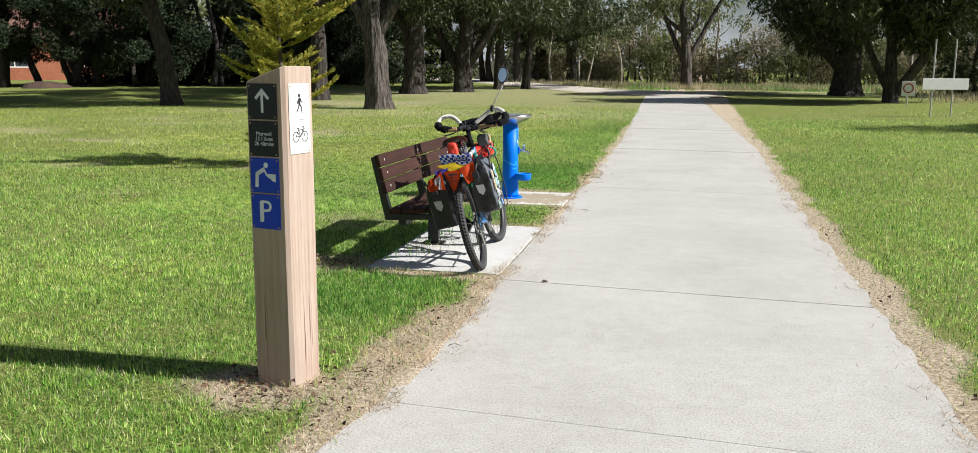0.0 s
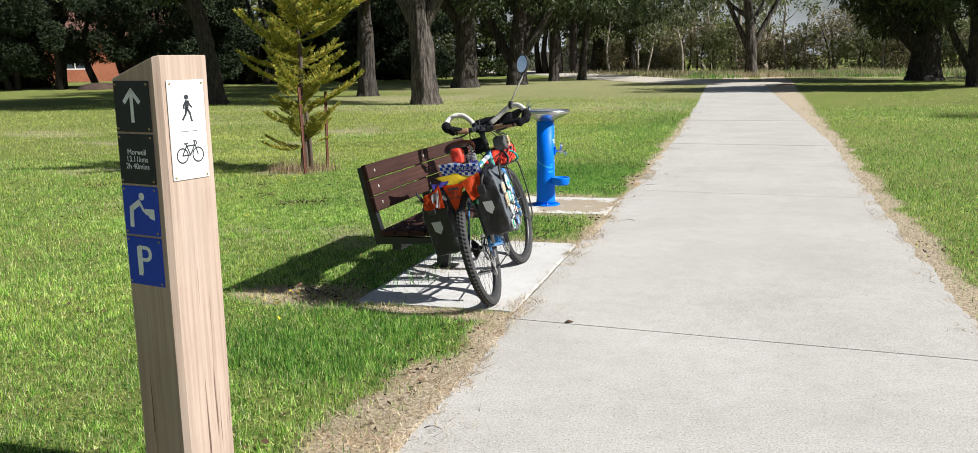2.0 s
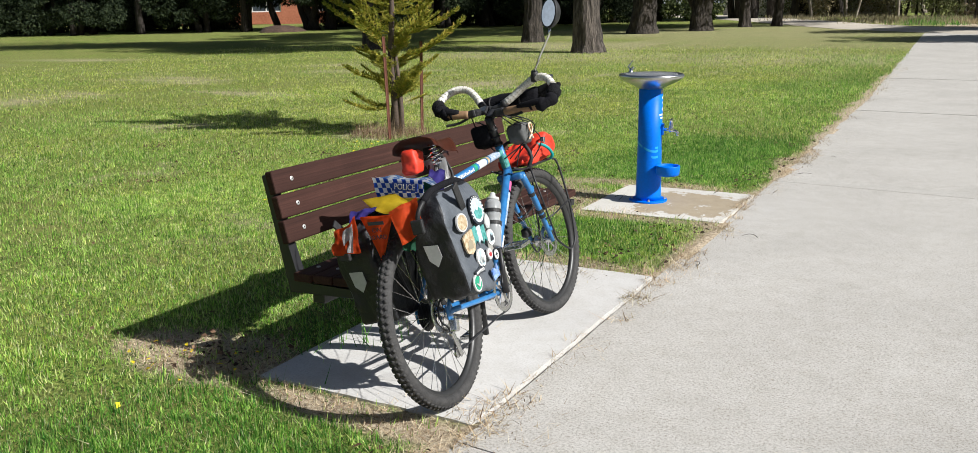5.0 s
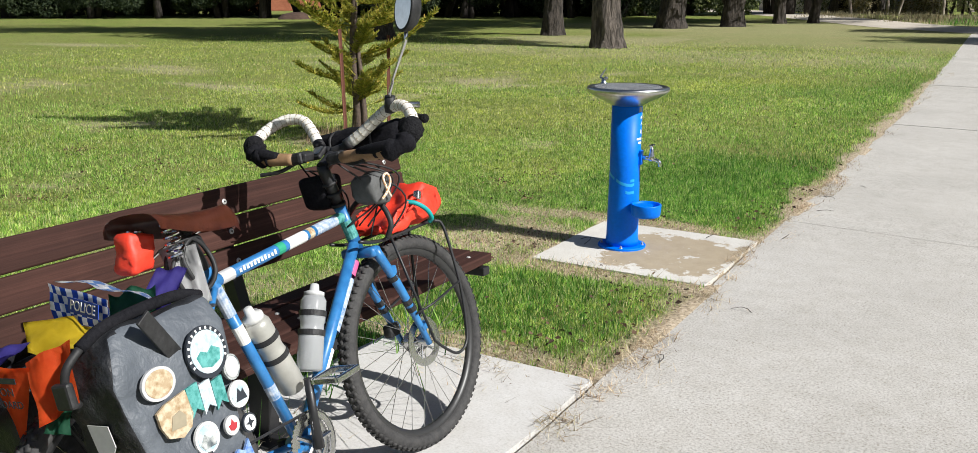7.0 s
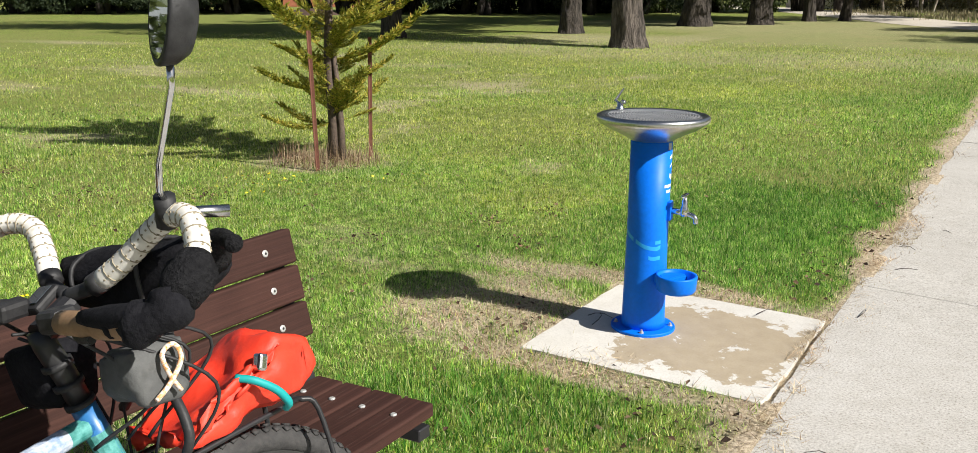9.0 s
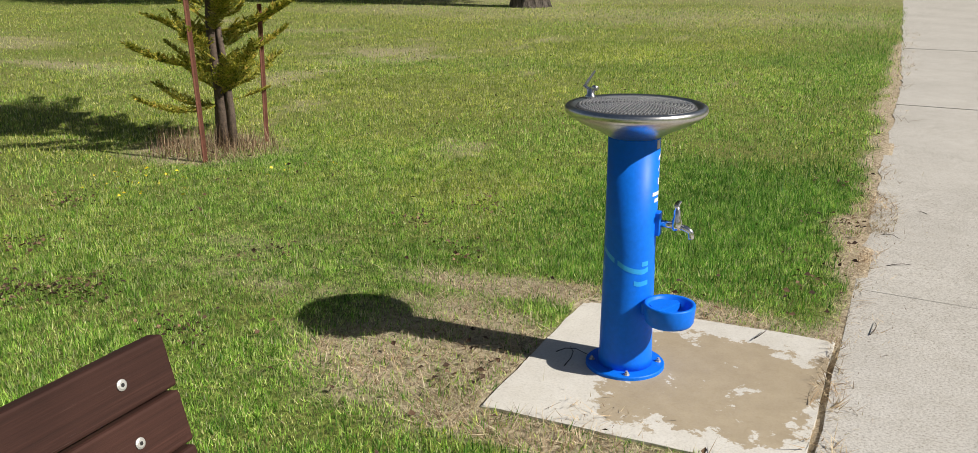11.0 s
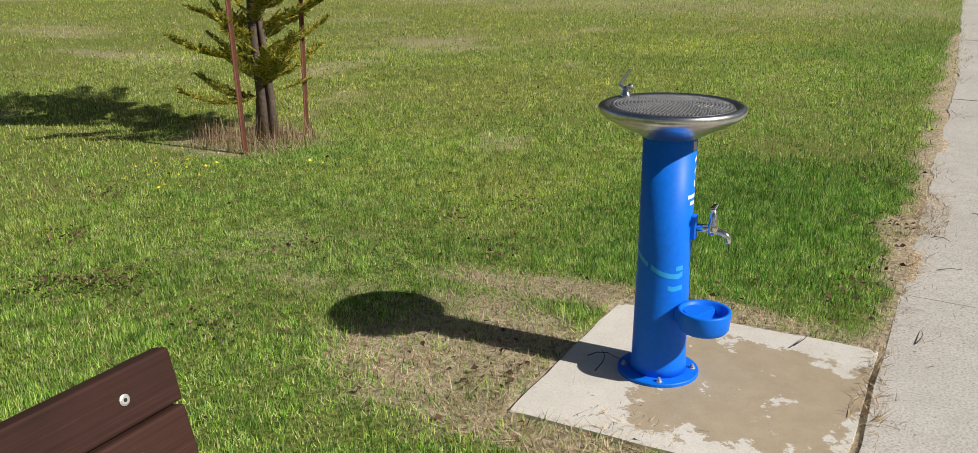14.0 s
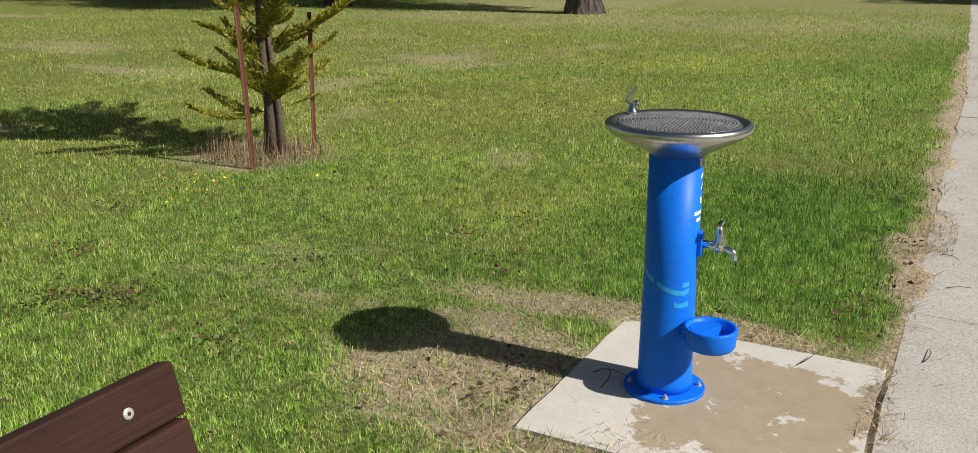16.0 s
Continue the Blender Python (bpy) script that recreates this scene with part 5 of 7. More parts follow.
for s in (-1, 1):
    part("shifter_pod", box((0.452, 0.050 * s, 1.012 + 0.012 * s), (0.052, 0.030, 0.030), Matrix.Rotation(0.3 * s, 4, "X"), 0.008, 2), M_black, stem, "black shifter pod")
    part("clamp_bolt", lathe([(0.0045, 0), (0.0045, 0.003), (0.002, 0.004)], 10, Matrix.Translation((0.424, 0.052 * s, 1.014 + 0.012 * s)) @ Matrix.Rotation(radians(-90), 4, "Y")), M_chrome, stem, "chrome bolt")
MB, MT = Vector((0.532, -0.240, 1.128)), Vector((0.474, -0.374, 1.282))
part("mirror_clamp", tube([MB + Vector((0.01, 0.02, -0.03)), MB + Vector((0, 0, 0.012))], 0.016, 10), M_black, bike, "black mirror clamp", True)
mirror = part("mirror_stem", tube([MB, MB + Vector((-0.016, -0.012, 0.022)), Vector((0.500, -0.279, 1.176)), Vector((0.498, -0.284, 1.186)), MT.lerp(Vector((0.498, -0.284, 1.186)), 0.06), MT + Vector((0, -0.004, 0.02))], 0.0052, 10), M_chrome, bike, "bent chrome mirror stem", True)
UP = BIKE.to_3x3().inverted() @ Vector((0, 0, 1))
NB = (Vector((-0.86, 0.50, 0.0)) - UP * Vector((-0.86, 0.50, 0.0)).dot(UP)).normalized()
NB = (NB * math.cos(radians(7)) + UP * math.sin(radians(7))).normalized()
SD = UP.cross(NB).normalized()
TOP = NB.cross(SD)
MC = MT + UP * 0.080 + NB * 0.005
MM = Matrix((SD.to_4d(), TOP.to_4d(), NB.to_4d(), (0, 0, 0, 1))).transposed()
MM.translation = MC
for i in range(3):
    MM[3][i] = 0.0
MM[3][3] = 1.0
shell = bmesh.new()
add_lathe(shell, [(0.001, -0.040), (0.020, -0.039), (0.037, -0.033), (0.047, -0.018), (0.050, 0.0), (0.050, 0.004), (0.046, 0.006), (0.044, 0.004), (0.001, 0.004)], 36, MM @ Matrix.Diagonal((0.98, 1.30, 1, 1)))
part("mirror_shell", shell, M_black, mirror, "oval black mirror housing", True)
part("mirror_glass", lathe([(0.0435, 0.0048), (0.0435, 0.0056)], 36, MM @ Matrix.Diagonal((0.98, 1.30, 1, 1))), M_mirror, mirror, "round mirror glass")
part("bar_end", tube([MB + Vector((0.0, 0.0, -0.012)), MB + Vector((0.062, -0.052, -0.030))], [0.008, 0.010], 10), M_alloy, bike, "grey metal bar end", True)

# bottles in their cages
def bottle(a, b, material, cap, label):
    a, b = Vector(a), Vector(b)
    d = b - a
    ln = d.length
    q = d.to_track_quat("Z", "Y").to_matrix().to_4x4()
    t = empty("water_bottle", BIKE @ Matrix.Translation(a) @ q, label, "bottle", "bottles on the bicycle")
    part("body", lathe([(0.030, 0.0), (0.036, 0.006), (0.036, ln * 0.45), (0.0335, ln * 0.48), (0.0335, ln * 0.54), (0.036, ln * 0.58), (0.036, ln * 0.80), (0.028, ln * 0.86)], 28), material, t, smooth=True)
    part("cap", lathe([(0.029, ln * 0.855), (0.029, ln * 0.90), (0.014, ln * 0.92), (0.012, ln * 0.99), (0.008, ln)], 20), cap, t, smooth=True)
    for z in (0.40, 0.62):
        part("strap", lathe([(0.0368, ln * z), (0.0385, ln * z), (0.0385, ln * z + 0.016), (0.0368, ln * z + 0.016)], 28, None, False), M_black, t, "black cage strap")
    return t


bottle((0.158, -0.004, 0.448), (0.262, -0.016, 0.672), M_bottle, flat("pale_cap", (0.55, 0.56, 0.55)), "clear plastic water bottle strapped to the down tube")
bottle((0.078, -0.008, 0.430), (-0.026, -0.020, 0.690), M_steelbottle, flat("white_cap", (0.6, 0.6, 0.58)), "dull grey water bottle strapped to the seat tube")


# ---------------------------------------------------------------- bags and flags on the bicycle
def soft_bag(bm, strength, scale):
    for v in bm.verts:
        v.co += v.normal * strength * noise.noise(v.co * scale)
    bm.normal_update()
    return bm


def crumple(bm, depth, scale):
    """Pressed folds: narrow valleys wandering over a soft bag."""
    long = [e for e in bm.edges if e.calc_length() > 0.016]
    bmesh.ops.subdivide_edges(bm, edges=long, cuts=1, use_grid_fill=True)
    bm.normal_update()
    for v in bm.verts:
        a = (1 - abs(noise.noise(v.co * scale))) ** 7
        b = (1 - abs(noise.noise(v.co * scale * 2.1 + Vector((7, 3, 1))))) ** 7
        v.co -= v.normal * depth * (a + 0.5 * b)
    bm.normal_update()
    return bm


def rounded(outline, depth, m, bevel, seg, cuts=2):
    bm = bmesh.new()
    add_prism(bm, outline, depth, m)
    bmesh.ops.bevel(bm, geom=list(bm.edges), offset=bevel, segments=seg, affect="EDGES", profile=0.5)
    bmesh.ops.triangulate(bm, faces=[f for f in bm.faces if len(f.verts) > 4])
    bmesh.ops.subdivide_edges(bm, edges=[e for e in bm.edges if e.calc_length() > 0.06], cuts=cuts, use_grid_fill=True)
    bm.normal_update()
    return bm


XZ = Matrix.Rotation(radians(90), 4, "X")


def pannier(side, label):
    t = empty("pannier", BIKE @ Matrix.Translation((0, 0, 0 if side < 0 else -0.045)), label, "pannier", "rear panniers")
    y_in = -0.085 if side < 0 else 0.235
    o = [(-0.590, 0.420), (-0.395, 0.400), (-0.358, 0.45), (-0.335, 0.800), (-0.605, 0.795), (-0.652, 0.700)]
    ym = y_in - 0.075
    shape = crumple(soft_bag(rounded(o, 0.165, Matrix.Translation((0, y_in, 0)) @ XZ, 0.014, 2, 6), 0.016, 14), 0.007, 7)
    for v in shape.verts:
        # the bag narrows to its rolled mouth
        f = max(0.0, min(1.0, (v.co.z - 0.68) / 0.12))
        v.co.y = ym - 0.02 + (v.co.y - ym + 0.02) * (1 - 0.62 * f * f)
    shape.normal_update()
    body = part("body", shape, M_pannier, t, smooth=True)
    body.data.materials.append(M_tarp_shaded_black)
    # faces turned from the outer side take the black darkened for shade
    for f in body.data.polygons:
        f.material_index = 0 if f.normal.y * side > 0.62 else 1
    yo = y_in - 0.174 if side < 0 else y_in + 0.008
    sg = -1 if side < 0 else 1
    part("roll_top", tube(smooth_line([(-0.640, ym - 0.02, 0.785), (-0.58, ym - 0.02, 0.806), (-0.48, ym - 0.02, 0.814), (-0.38, ym - 0.02, 0.812), (-0.322, ym - 0.02, 0.795)], 5), 0.0125, 12), M_black_cloth, t, "rolled black closure", True)
    part("end_strap", tube(smooth_line([(-0.640, ym - 0.02, 0.785), (-0.672, ym - 0.01, 0.755), (-0.676, ym, 0.715), (-0.660, ym, 0.680)], 5), 0.0085, 8), M_black, t, "black strap folded over the end", True)
    part("strap", box((0, 0, 0), (0.034, 0.007, 0.255), Matrix.Translation((-0.482, yo + (0.018 if side < 0 else -0.012), 0.712)) @ Matrix.Rotation(radians(-15 * sg), 4, "X") @ Matrix.Rotation(radians(-36), 4, "Y"), 0.001), M_black, t, "black closing strap")
    part("buckle", box((-0.682, ym, 0.708), (0.018, 0.046, 0.052), None, 0.006, 2), M_black, t, "black buckle")
    # end face reflector
    rf = prism([(-0.030, 0.035), (0.026, 0.030), (0.032, -0.012), (0.008, -0.045), (-0.020, -0.020)], 0.002,
               Matrix.Translation((-0.636, ym + 0.004 * sg, 0.598)) @ Matrix.Rotation(radians(-90), 4, "Z") @ XZ)
    part("reflector", rf, M_reflect, t, "pale reflective patch")
    part("hook", box((-0.47, y_in - (0.0 if side < 0 else 0.150), 0.76), (0.20, 0.016, 0.02), None, 0.004), M_black, t)
    if side < 0:
        def spot(x, z):
            f = max(0.0, min(1.0, (z - 0.68) / 0.12))
            return Matrix.Translation((x, yo + 0.003 + 0.055 * f * f, z)) @ Matrix.Rotation(radians(-20 * f), 4, "X") @ XZ

        def badge(x, z, r, rim, inner, ry=None, lab=""):
            m = spot(x, z)
            b = part("badge", prism(disc_outline(r, 26, 0, 0, ry), 0.006, m), rim, t, lab)
            part("badge_face", prism(disc_outline(r * 0.82, 26, 0, 0, (ry or r) * 0.82), 0.0072, m), inner, b)
            return b, m

        big, m = badge(-0.419, 0.694, 0.055, M_sign_dark, M_patch_sky, None, "round embroidered badge with a dark lettered rim")
        for k in range(15):
            a = radians(205 - 230 * k / 14)
            part("word_bar", prism([(-0.0022, -0.0030), (0.0022, -0.0030), (0.0022, 0.0030), (-0.0022, 0.0030)], 0.0070, m @ Matrix.Rotation(a - radians(90), 4, "Z") @ Matrix.Translation((0, 0.0495, 0))), M_white, big)
        hill = [(-0.033, -0.004), (-0.018, 0.006), (-0.002, -0.002), (0.014, 0.008), (0.034, -0.004), (0.026, -0.026), (0.0, -0.034), (-0.026, -0.026)]
        part("badge_motif", prism(hill, 0.0080, m), M_patch_teal, big, "stitched green hills")
        badge(-0.557, 0.678, 0.042, M_reflect, M_cream, 0.033, "cream oval badge")
        ring, m = badge(-0.365, 0.580, 0.029, M_white, M_patch_sky, None, "round white badge with a stitched peak")
        part("badge_motif", prism([(-0.016, -0.014), (-0.004, 0.014), (0.004, 0.002), (0.010, 0.010), (0.018, -0.014)], 0.0080, m), M_sign_dark, ring)
        ring, m = badge(-0.479, 0.531, 0.033, M_white, M_patch_sky, None, "round badge with a white rim")
        part("badge_motif", prism([(-0.024, -0.008), (-0.008, 0.010), (0.006, -0.002), (0.024, 0.004), (0.016, -0.020), (-0.016, -0.020)], 0.0080, m), M_patch_grey, ring)
        ring, m = badge(-0.407, 0.527, 0.021, M_reflect, M_white, None, "small white badge with a red leaf")
        part("badge_motif", prism([(-0.010, -0.008), (-0.012, 0.002), (-0.005, 0.004), (0.0, 0.014), (0.005, 0.004), (0.012, 0.002), (0.010, -0.008), (0.0, -0.012)], 0.0080, m), M_badge_red, ring)
        ring, m = badge(-0.358, 0.512, 0.021, M_sign_dark, M_white, None, "small white badge with a dark star")
        part("badge_motif", prism([(0.014 * (1 if k % 2 == 0 else 0.35) * math.cos(k * math.pi / 4), 0.014 * (1 if k % 2 == 0 else 0.35) * math.sin(k * math.pi / 4)) for k in range(8)], 0.0080, m), M_sign_dark, ring)
        badge(-0.366, 0.641, 0.024, M_patch_grey, M_reflect, 0.028, "worn pale grey badge")
        ring, m = badge(-0.554, 0.458, 0.030, M_white, M_patch_green, None, "green badge with a white tick")
        part("tick", tube([m @ Vector((-0.014, 0.0, 0.010)), m @ Vector((-0.004, -0.012, 0.010)), m @ Vector((0.016, 0.014, 0.010))], 0.003, 6), M_white, ring, "white tick")
        shield = part("badge", prism([(-0.044, 0.026), (-0.020, 0.036), (0.036, 0.044), (0.042, -0.006), (0.030, -0.030), (0.004, -0.042), (-0.030, -0.030), (-0.042, -0.004)], 0.006, spot(-0.538, 0.599)), M_cream, t, "cream shield badge with a stitched animal")
        part("badge_motif", prism([(-0.022, -0.018), (-0.010, 0.008), (0.010, 0.012), (0.022, -0.002), (0.016, -0.022)], 0.0075, spot(-0.538, 0.599)), M_tape_print, shield)
        for dx, mt in ((-0.034, M_patch_teal), (0.0, M_patch_sky), (0.034, M_patch_teal)):
            part("badge", prism([(-0.016, 0.030), (0.016, 0.034), (0.017, -0.028), (0.0, -0.016), (-0.016, -0.032)], 0.006, spot(-0.450 + dx, 0.608 - dx * 0.15)), mt, t, "teal and white pennant badge")
        part("badge", prism([(-0.030, 0.006), (-0.012, 0.016), (0.004, 0.006), (0.022, 0.026), (0.030, -0.022), (-0.024, -0.030)], 0.006, spot(-0.397, 0.458)), M_patch_blue, t, "blue mountain badge")
        bar = part("badge", prism([(-0.040, 0.004), (0.0, 0.016), (0.040, 0.010), (0.038, -0.014), (0.0, -0.008), (-0.038, -0.020)], 0.006, spot(-0.515, 0.492)), M_sign_dark, t, "dark curved badge with pale letters")
        for k in range(7):
            part("word_bar", prism([(-0.0028, -0.005), (0.0028, -0.005), (0.0028, 0.005), (-0.0028, 0.005)], 0.0070, spot(-0.543 + 0.0095 * k, 0.492 - 0.002 + 0.0012 * k * (1 if k < 4 else 0.4))), M_white, bar)
    return t


pannier(-1, "dark grey roll-top pannier covered in travel badges")
pannier(1, "dark grey roll-top pannier beside the bench")


def cloth(corners, nu, nv, ripple, seed, uv=None, thick=0.0015, sag=0.0):
    """A rippled sheet between four corners (a, b along the top; d, c below)."""
    a, b, c, d = [Vector(p) for p in corners]
    bm = bmesh.new()
    lay = bm.loops.layers.uv.new("UVMap")
    nrm = (b - a).cross(d - a).normalized()
    w, h = (b - a).length, (d - a).length
    grid = []
    for j in range(nv + 1):
        row = []
        for i in range(nu + 1):
            f, g = i / nu, j / nv
            p = a.lerp(b, f).lerp(d.lerp(c, f), g)
            p = p + nrm * ripple * (noise.noise((f * 3.2 + seed, g * 2.0, seed)) + 0.5 * math.sin(f * 9 + g * 4 + seed)) - Vector((0, 0, sag * math.sin(math.pi * f)))
            row.append(bm.verts.new(p))
        grid.append(row)
    for j in range(nv):
        for i in range(nu):
            f = bm.faces.new((grid[j][i], grid[j][i + 1], grid[j + 1][i + 1], grid[j + 1][i]))
            for lp, (x, y) in zip(f.loops, ((i, j), (i + 1, j), (i + 1, j + 1), (i, j + 1))):
                lp[lay].uv = (x / nu * w + 0.0001, y / nv * h + 0.0001)
    bmesh.ops.solidify(bm, geom=list(bm.faces), thickness=thick)
    return bm


cb = empty("checked_bag", BIKE, "blue and white checked cloth bag lettered POLICE on the rear rack", "bag")
A, B = Vector((-0.455, 0.112, 0.895)), Vector((-0.505, -0.128, 0.846))
C, D = Vector((-0.520, -0.122, 0.786)), Vector((-0.475, 0.093, 0.816))
part("front_band", cloth((A, B, C, D), 14, 6, 0.006, 2.0), M_check, cb, "checked band", True)
ux = (B - A).normalized()
uy = ((A - D) - ux * (A - D).dot(ux)).normalized()
uz = ux.cross(uy)
LM = Matrix((ux.to_4d(), uy.to_4d(), uz.to_4d(), (0, 0, 0, 1))).transposed()
LM.translation = A.lerp(B, 0.66).lerp(D.lerp(C, 0.66), 0.42) + uz * 0.012
for i in range(3):
    LM[3][i] = 0.0
LM[3][3] = 1.0
part("name_bar", box((0, 0, -0.0015), (0.118, 0.030, 0.002)), flat("blue_band", (0.012, 0.05, 0.34), 0.6), cb, "dark blue name bar").matrix_basis = LM
lettering("writing", "POLICE", 0.030, LM, M_white, cb, "white block letters")
part("bag_side", cloth((A + Vector((0.02, 0, 0.004)), B + Vector((0.05, 0, 0.0)), B + Vector((0.16, 0.02, -0.05)), A + Vector((0.15, -0.02, -0.055))), 10, 8, 0.010, 5.0), M_check_pale, cb, "sun-faded checked cloth", True)
part("bag_bottom", cloth((D, C, C + Vector((0.15, 0, -0.02)), D + Vector((0.15, 0, -0.02))), 8, 6, 0.006, 3.0), M_check_pale, cb, "", True)

yc = tagged(part("yellow_scarf", cloth((Vector((-0.520, 0.135, 0.832)), Vector((-0.452, -0.115, 0.792)), Vector((-0.575, -0.120, 0.768)), Vector((-0.590, 0.040, 0.772))), 14, 6, 0.016, 7.0), M_yellow, smooth=True),
            "crumpled yellow cloth tied on the rear rack", "cloth")
yc.matrix_basis = BIKE

fl = empty("orange_flag", BIKE, "orange triangular flag lettered ON BOARD hanging behind the bicycle", "flag")
FA, FB, FC = Vector((-0.680, 0.058, 0.782)), Vector((-0.675, -0.070, 0.768)), Vector((-0.667, 0.022, 0.603))
tri = bmesh.new()
n = 12
rows = []
for j in range(n + 1):
    g = j / n
    p, q = FA.lerp(FC, g * 0.97), FB.lerp(FC, g * 0.97)
    rows.append([tri.verts.new(p.lerp(q, i / 8) + Vector((0.004 * math.sin(i * 0.9 + g * 3), 0, 0))) for i in range(9)])
for a, b in zip(rows, rows[1:]):
    for i in range(8):
        tri.faces.new((a[i], a[i + 1], b[i + 1], b[i]))
bmesh.ops.solidify(tri, geom=list(tri.faces), thickness=0.0015)
part("pennant", tri, M_orange, fl, "", True)
ux = (FB - FA).normalized()
uy = (FA + FB) / 2 - FC
uy = (uy - ux * ux.dot(uy)).normalized()
uz = ux.cross(uy)
for i, (word, dz, size) in enumerate((("ON", 0.052, 0.024), ("BOARD", 0.080, 0.022))):
    LM = Matrix((ux.to_4d(), uy.to_4d(), uz.to_4d(), (0, 0, 0, 1))).transposed()
    for k in range(3):
        LM[3][k] = 0.0
    LM[3][3] = 1.0
    LM.translation = (FA + FB) / 2 + (FC - (FA + FB) / 2) * (dz / 0.185) + uz * 0.009
    lettering("writing", word, size, LM, M_sign_dark, fl, "black hand lettering")
LM = LM.copy()
LM.translation = (FA + FB) / 2 + (FC - (FA + FB) / 2) * (0.026 / 0.185) + uz * 0.009
part("word_bar", box((0, 0, 0), (0.062, 0.012, 0.001)), M_sign_dark, fl, "unreadable black word").matrix_basis = LM

def streamer(name, corners, material, label, seed, ripple=0.014):
    ob = tagged(part(name, cloth([Vector(c) for c in corners], 10, 8, ripple, seed), material, smooth=True), label, "cloth", "flags on the bicycle")
    ob.matrix_basis = BIKE
    return ob


streamer("orange_cloth", ((-0.672, -0.055, 0.778), (-0.636, -0.158, 0.805), (-0.668, -0.172, 0.690), (-0.700, -0.095, 0.658)), M_orange, "orange cloth folded over the rack end", 1.0, 0.014)
streamer("orange_cloth", ((-0.665, 0.200, 0.735), (-0.672, 0.075, 0.788), (-0.715, 0.070, 0.665), (-0.706, 0.185, 0.668)), M_orange, "orange cloth draped over the pannier", 2.0, 0.018)
streamer("pale_cloth", ((-0.690, 0.135, 0.745), (-0.692, 0.085, 0.765), (-0.722, 0.095, 0.668), (-0.716, 0.130, 0.675)), M_reflect, "pale grey cloth strip among the flags", 3.0, 0.01)
streamer("purple_cloth", ((-0.600, 0.140, 0.798), (-0.580, 0.040, 0.796), (-0.660, 0.035, 0.780), (-0.665, 0.120, 0.770)), M_purple, "purple cloth strip among the flags", 4.0, 0.012)
streamer("purple_cloth", ((-0.295, -0.045, 0.862), (-0.240, -0.085, 0.850), (-0.360, -0.110, 0.765), (-0.420, -0.060, 0.775)), M_purple, "purple cloth strip hanging from the saddle", 5.0, 0.012)
streamer("green_cloth", ((-0.40, 0.00, 0.840), (-0.33, -0.07, 0.835), (-0.38, -0.100, 0.760), (-0.47, -0.060, 0.765)), M_green, "dark green cloth strip on the rack", 6.0, 0.014)
streamer("green_cloth", ((-0.645, -0.075, 0.690), (-0.640, -0.125, 0.690), (-0.668, -0.118, 0.628), (-0.680, -0.080, 0.635)), M_green, "dark green cloth strip on the rack", 6.5, 0.014)
streamer("pale_cloth", ((-0.235, 0.00, 0.900), (-0.175, -0.060, 0.890), (-0.170, -0.060, 0.750), (-0.245, -0.050, 0.765)), M_reflect, "pale grey cloth strip hanging from the saddle", 8.0, 0.016)

ob = soft_bag(rounded([(-0.330, 0.862), (-0.255, 0.852), (-0.232, 0.945), (-0.312, 0.965)], 0.075, Matrix.Translation((0, 0.060, 0)) @ XZ, 0.016, 2, 6), 0.009, 24)
crumple(ob, 0.008, 18)
pouch = tagged(part("saddle_pouch", ob, M_red_bag, smooth=True), "orange-red pouch hung under the saddle", "bag")
pouch.matrix_basis = BIKE

# red dry bag on the front rack
rb = empty("dry_bag", BIKE @ STEER, "bright red dry bag strapped to the front rack", "bag")
bagm = soft_bag(rounded([(0.595, 0.732), (0.86, 0.730), (0.905, 0.765), (0.895, 0.830), (0.82, 0.860), (0.75, 0.825), (0.66, 0.780), (0.595, 0.762)], 0.17, Matrix.Translation((0, 0.090, 0)) @ XZ, 0.022, 2, 7), 0.022, 17)
crumple(bagm, 0.008, 9)
part("body", bagm, M_red_bag, rb, smooth=True)
part("cord", tube(smooth_line([(0.715, -0.070, 0.812), (0.735, -0.094, 0.800), (0.765, -0.106, 0.772), (0.785, -0.104, 0.742), (0.792, -0.086, 0.728)], 6), 0.0075, 8), M_teal, rb, "teal cord round the bag", True)
part("strap", tube(smooth_line([(0.575, -0.082, 0.726), (0.585, -0.100, 0.775), (0.595, -0.06, 0.838), (0.60, 0.02, 0.850), (0.60, 0.09, 0.80)], 6), 0.009, 6), M_black, rb, "black strap", True)
part("cord_lock", box((0.765, -0.080, 0.822), (0.020, 0.022, 0.032), Matrix.Rotation(0.4, 4, "Y"), 0.006, 2), M_alloy, rb, "silver cord lock")

hb2 = empty("handlebar_bag", BIKE, "grey stem pouch with a patterned loop hanging below the handlebar", "bag", "handlebar bags")
part("body", crumple(soft_bag(rounded([(0.490, 0.845), (0.565, 0.828), (0.598, 0.855), (0.600, 0.930), (0.480, 0.935)], 0.085, Matrix.Translation((0, -0.050, 0)) @ XZ, 0.012, 2, 5), 0.010, 20), 0.008, 16), M_grey_bag, hb2, smooth=True)
part("loop", tube(smooth_line([(0.498, -0.150, 0.852), (0.530, -0.151, 0.868), (0.560, -0.151, 0.895), (0.555, -0.149, 0.920), (0.530, -0.149, 0.912), (0.532, -0.151, 0.880), (0.545, -0.151, 0.850)], 5), 0.0042, 6), M_ribbon, hb2, "patterned orange and white ribbon", True)
hb3 = empty("handlebar_bag", BIKE, "soft black bag strapped across the handlebar front", "bag", "handlebar bags")
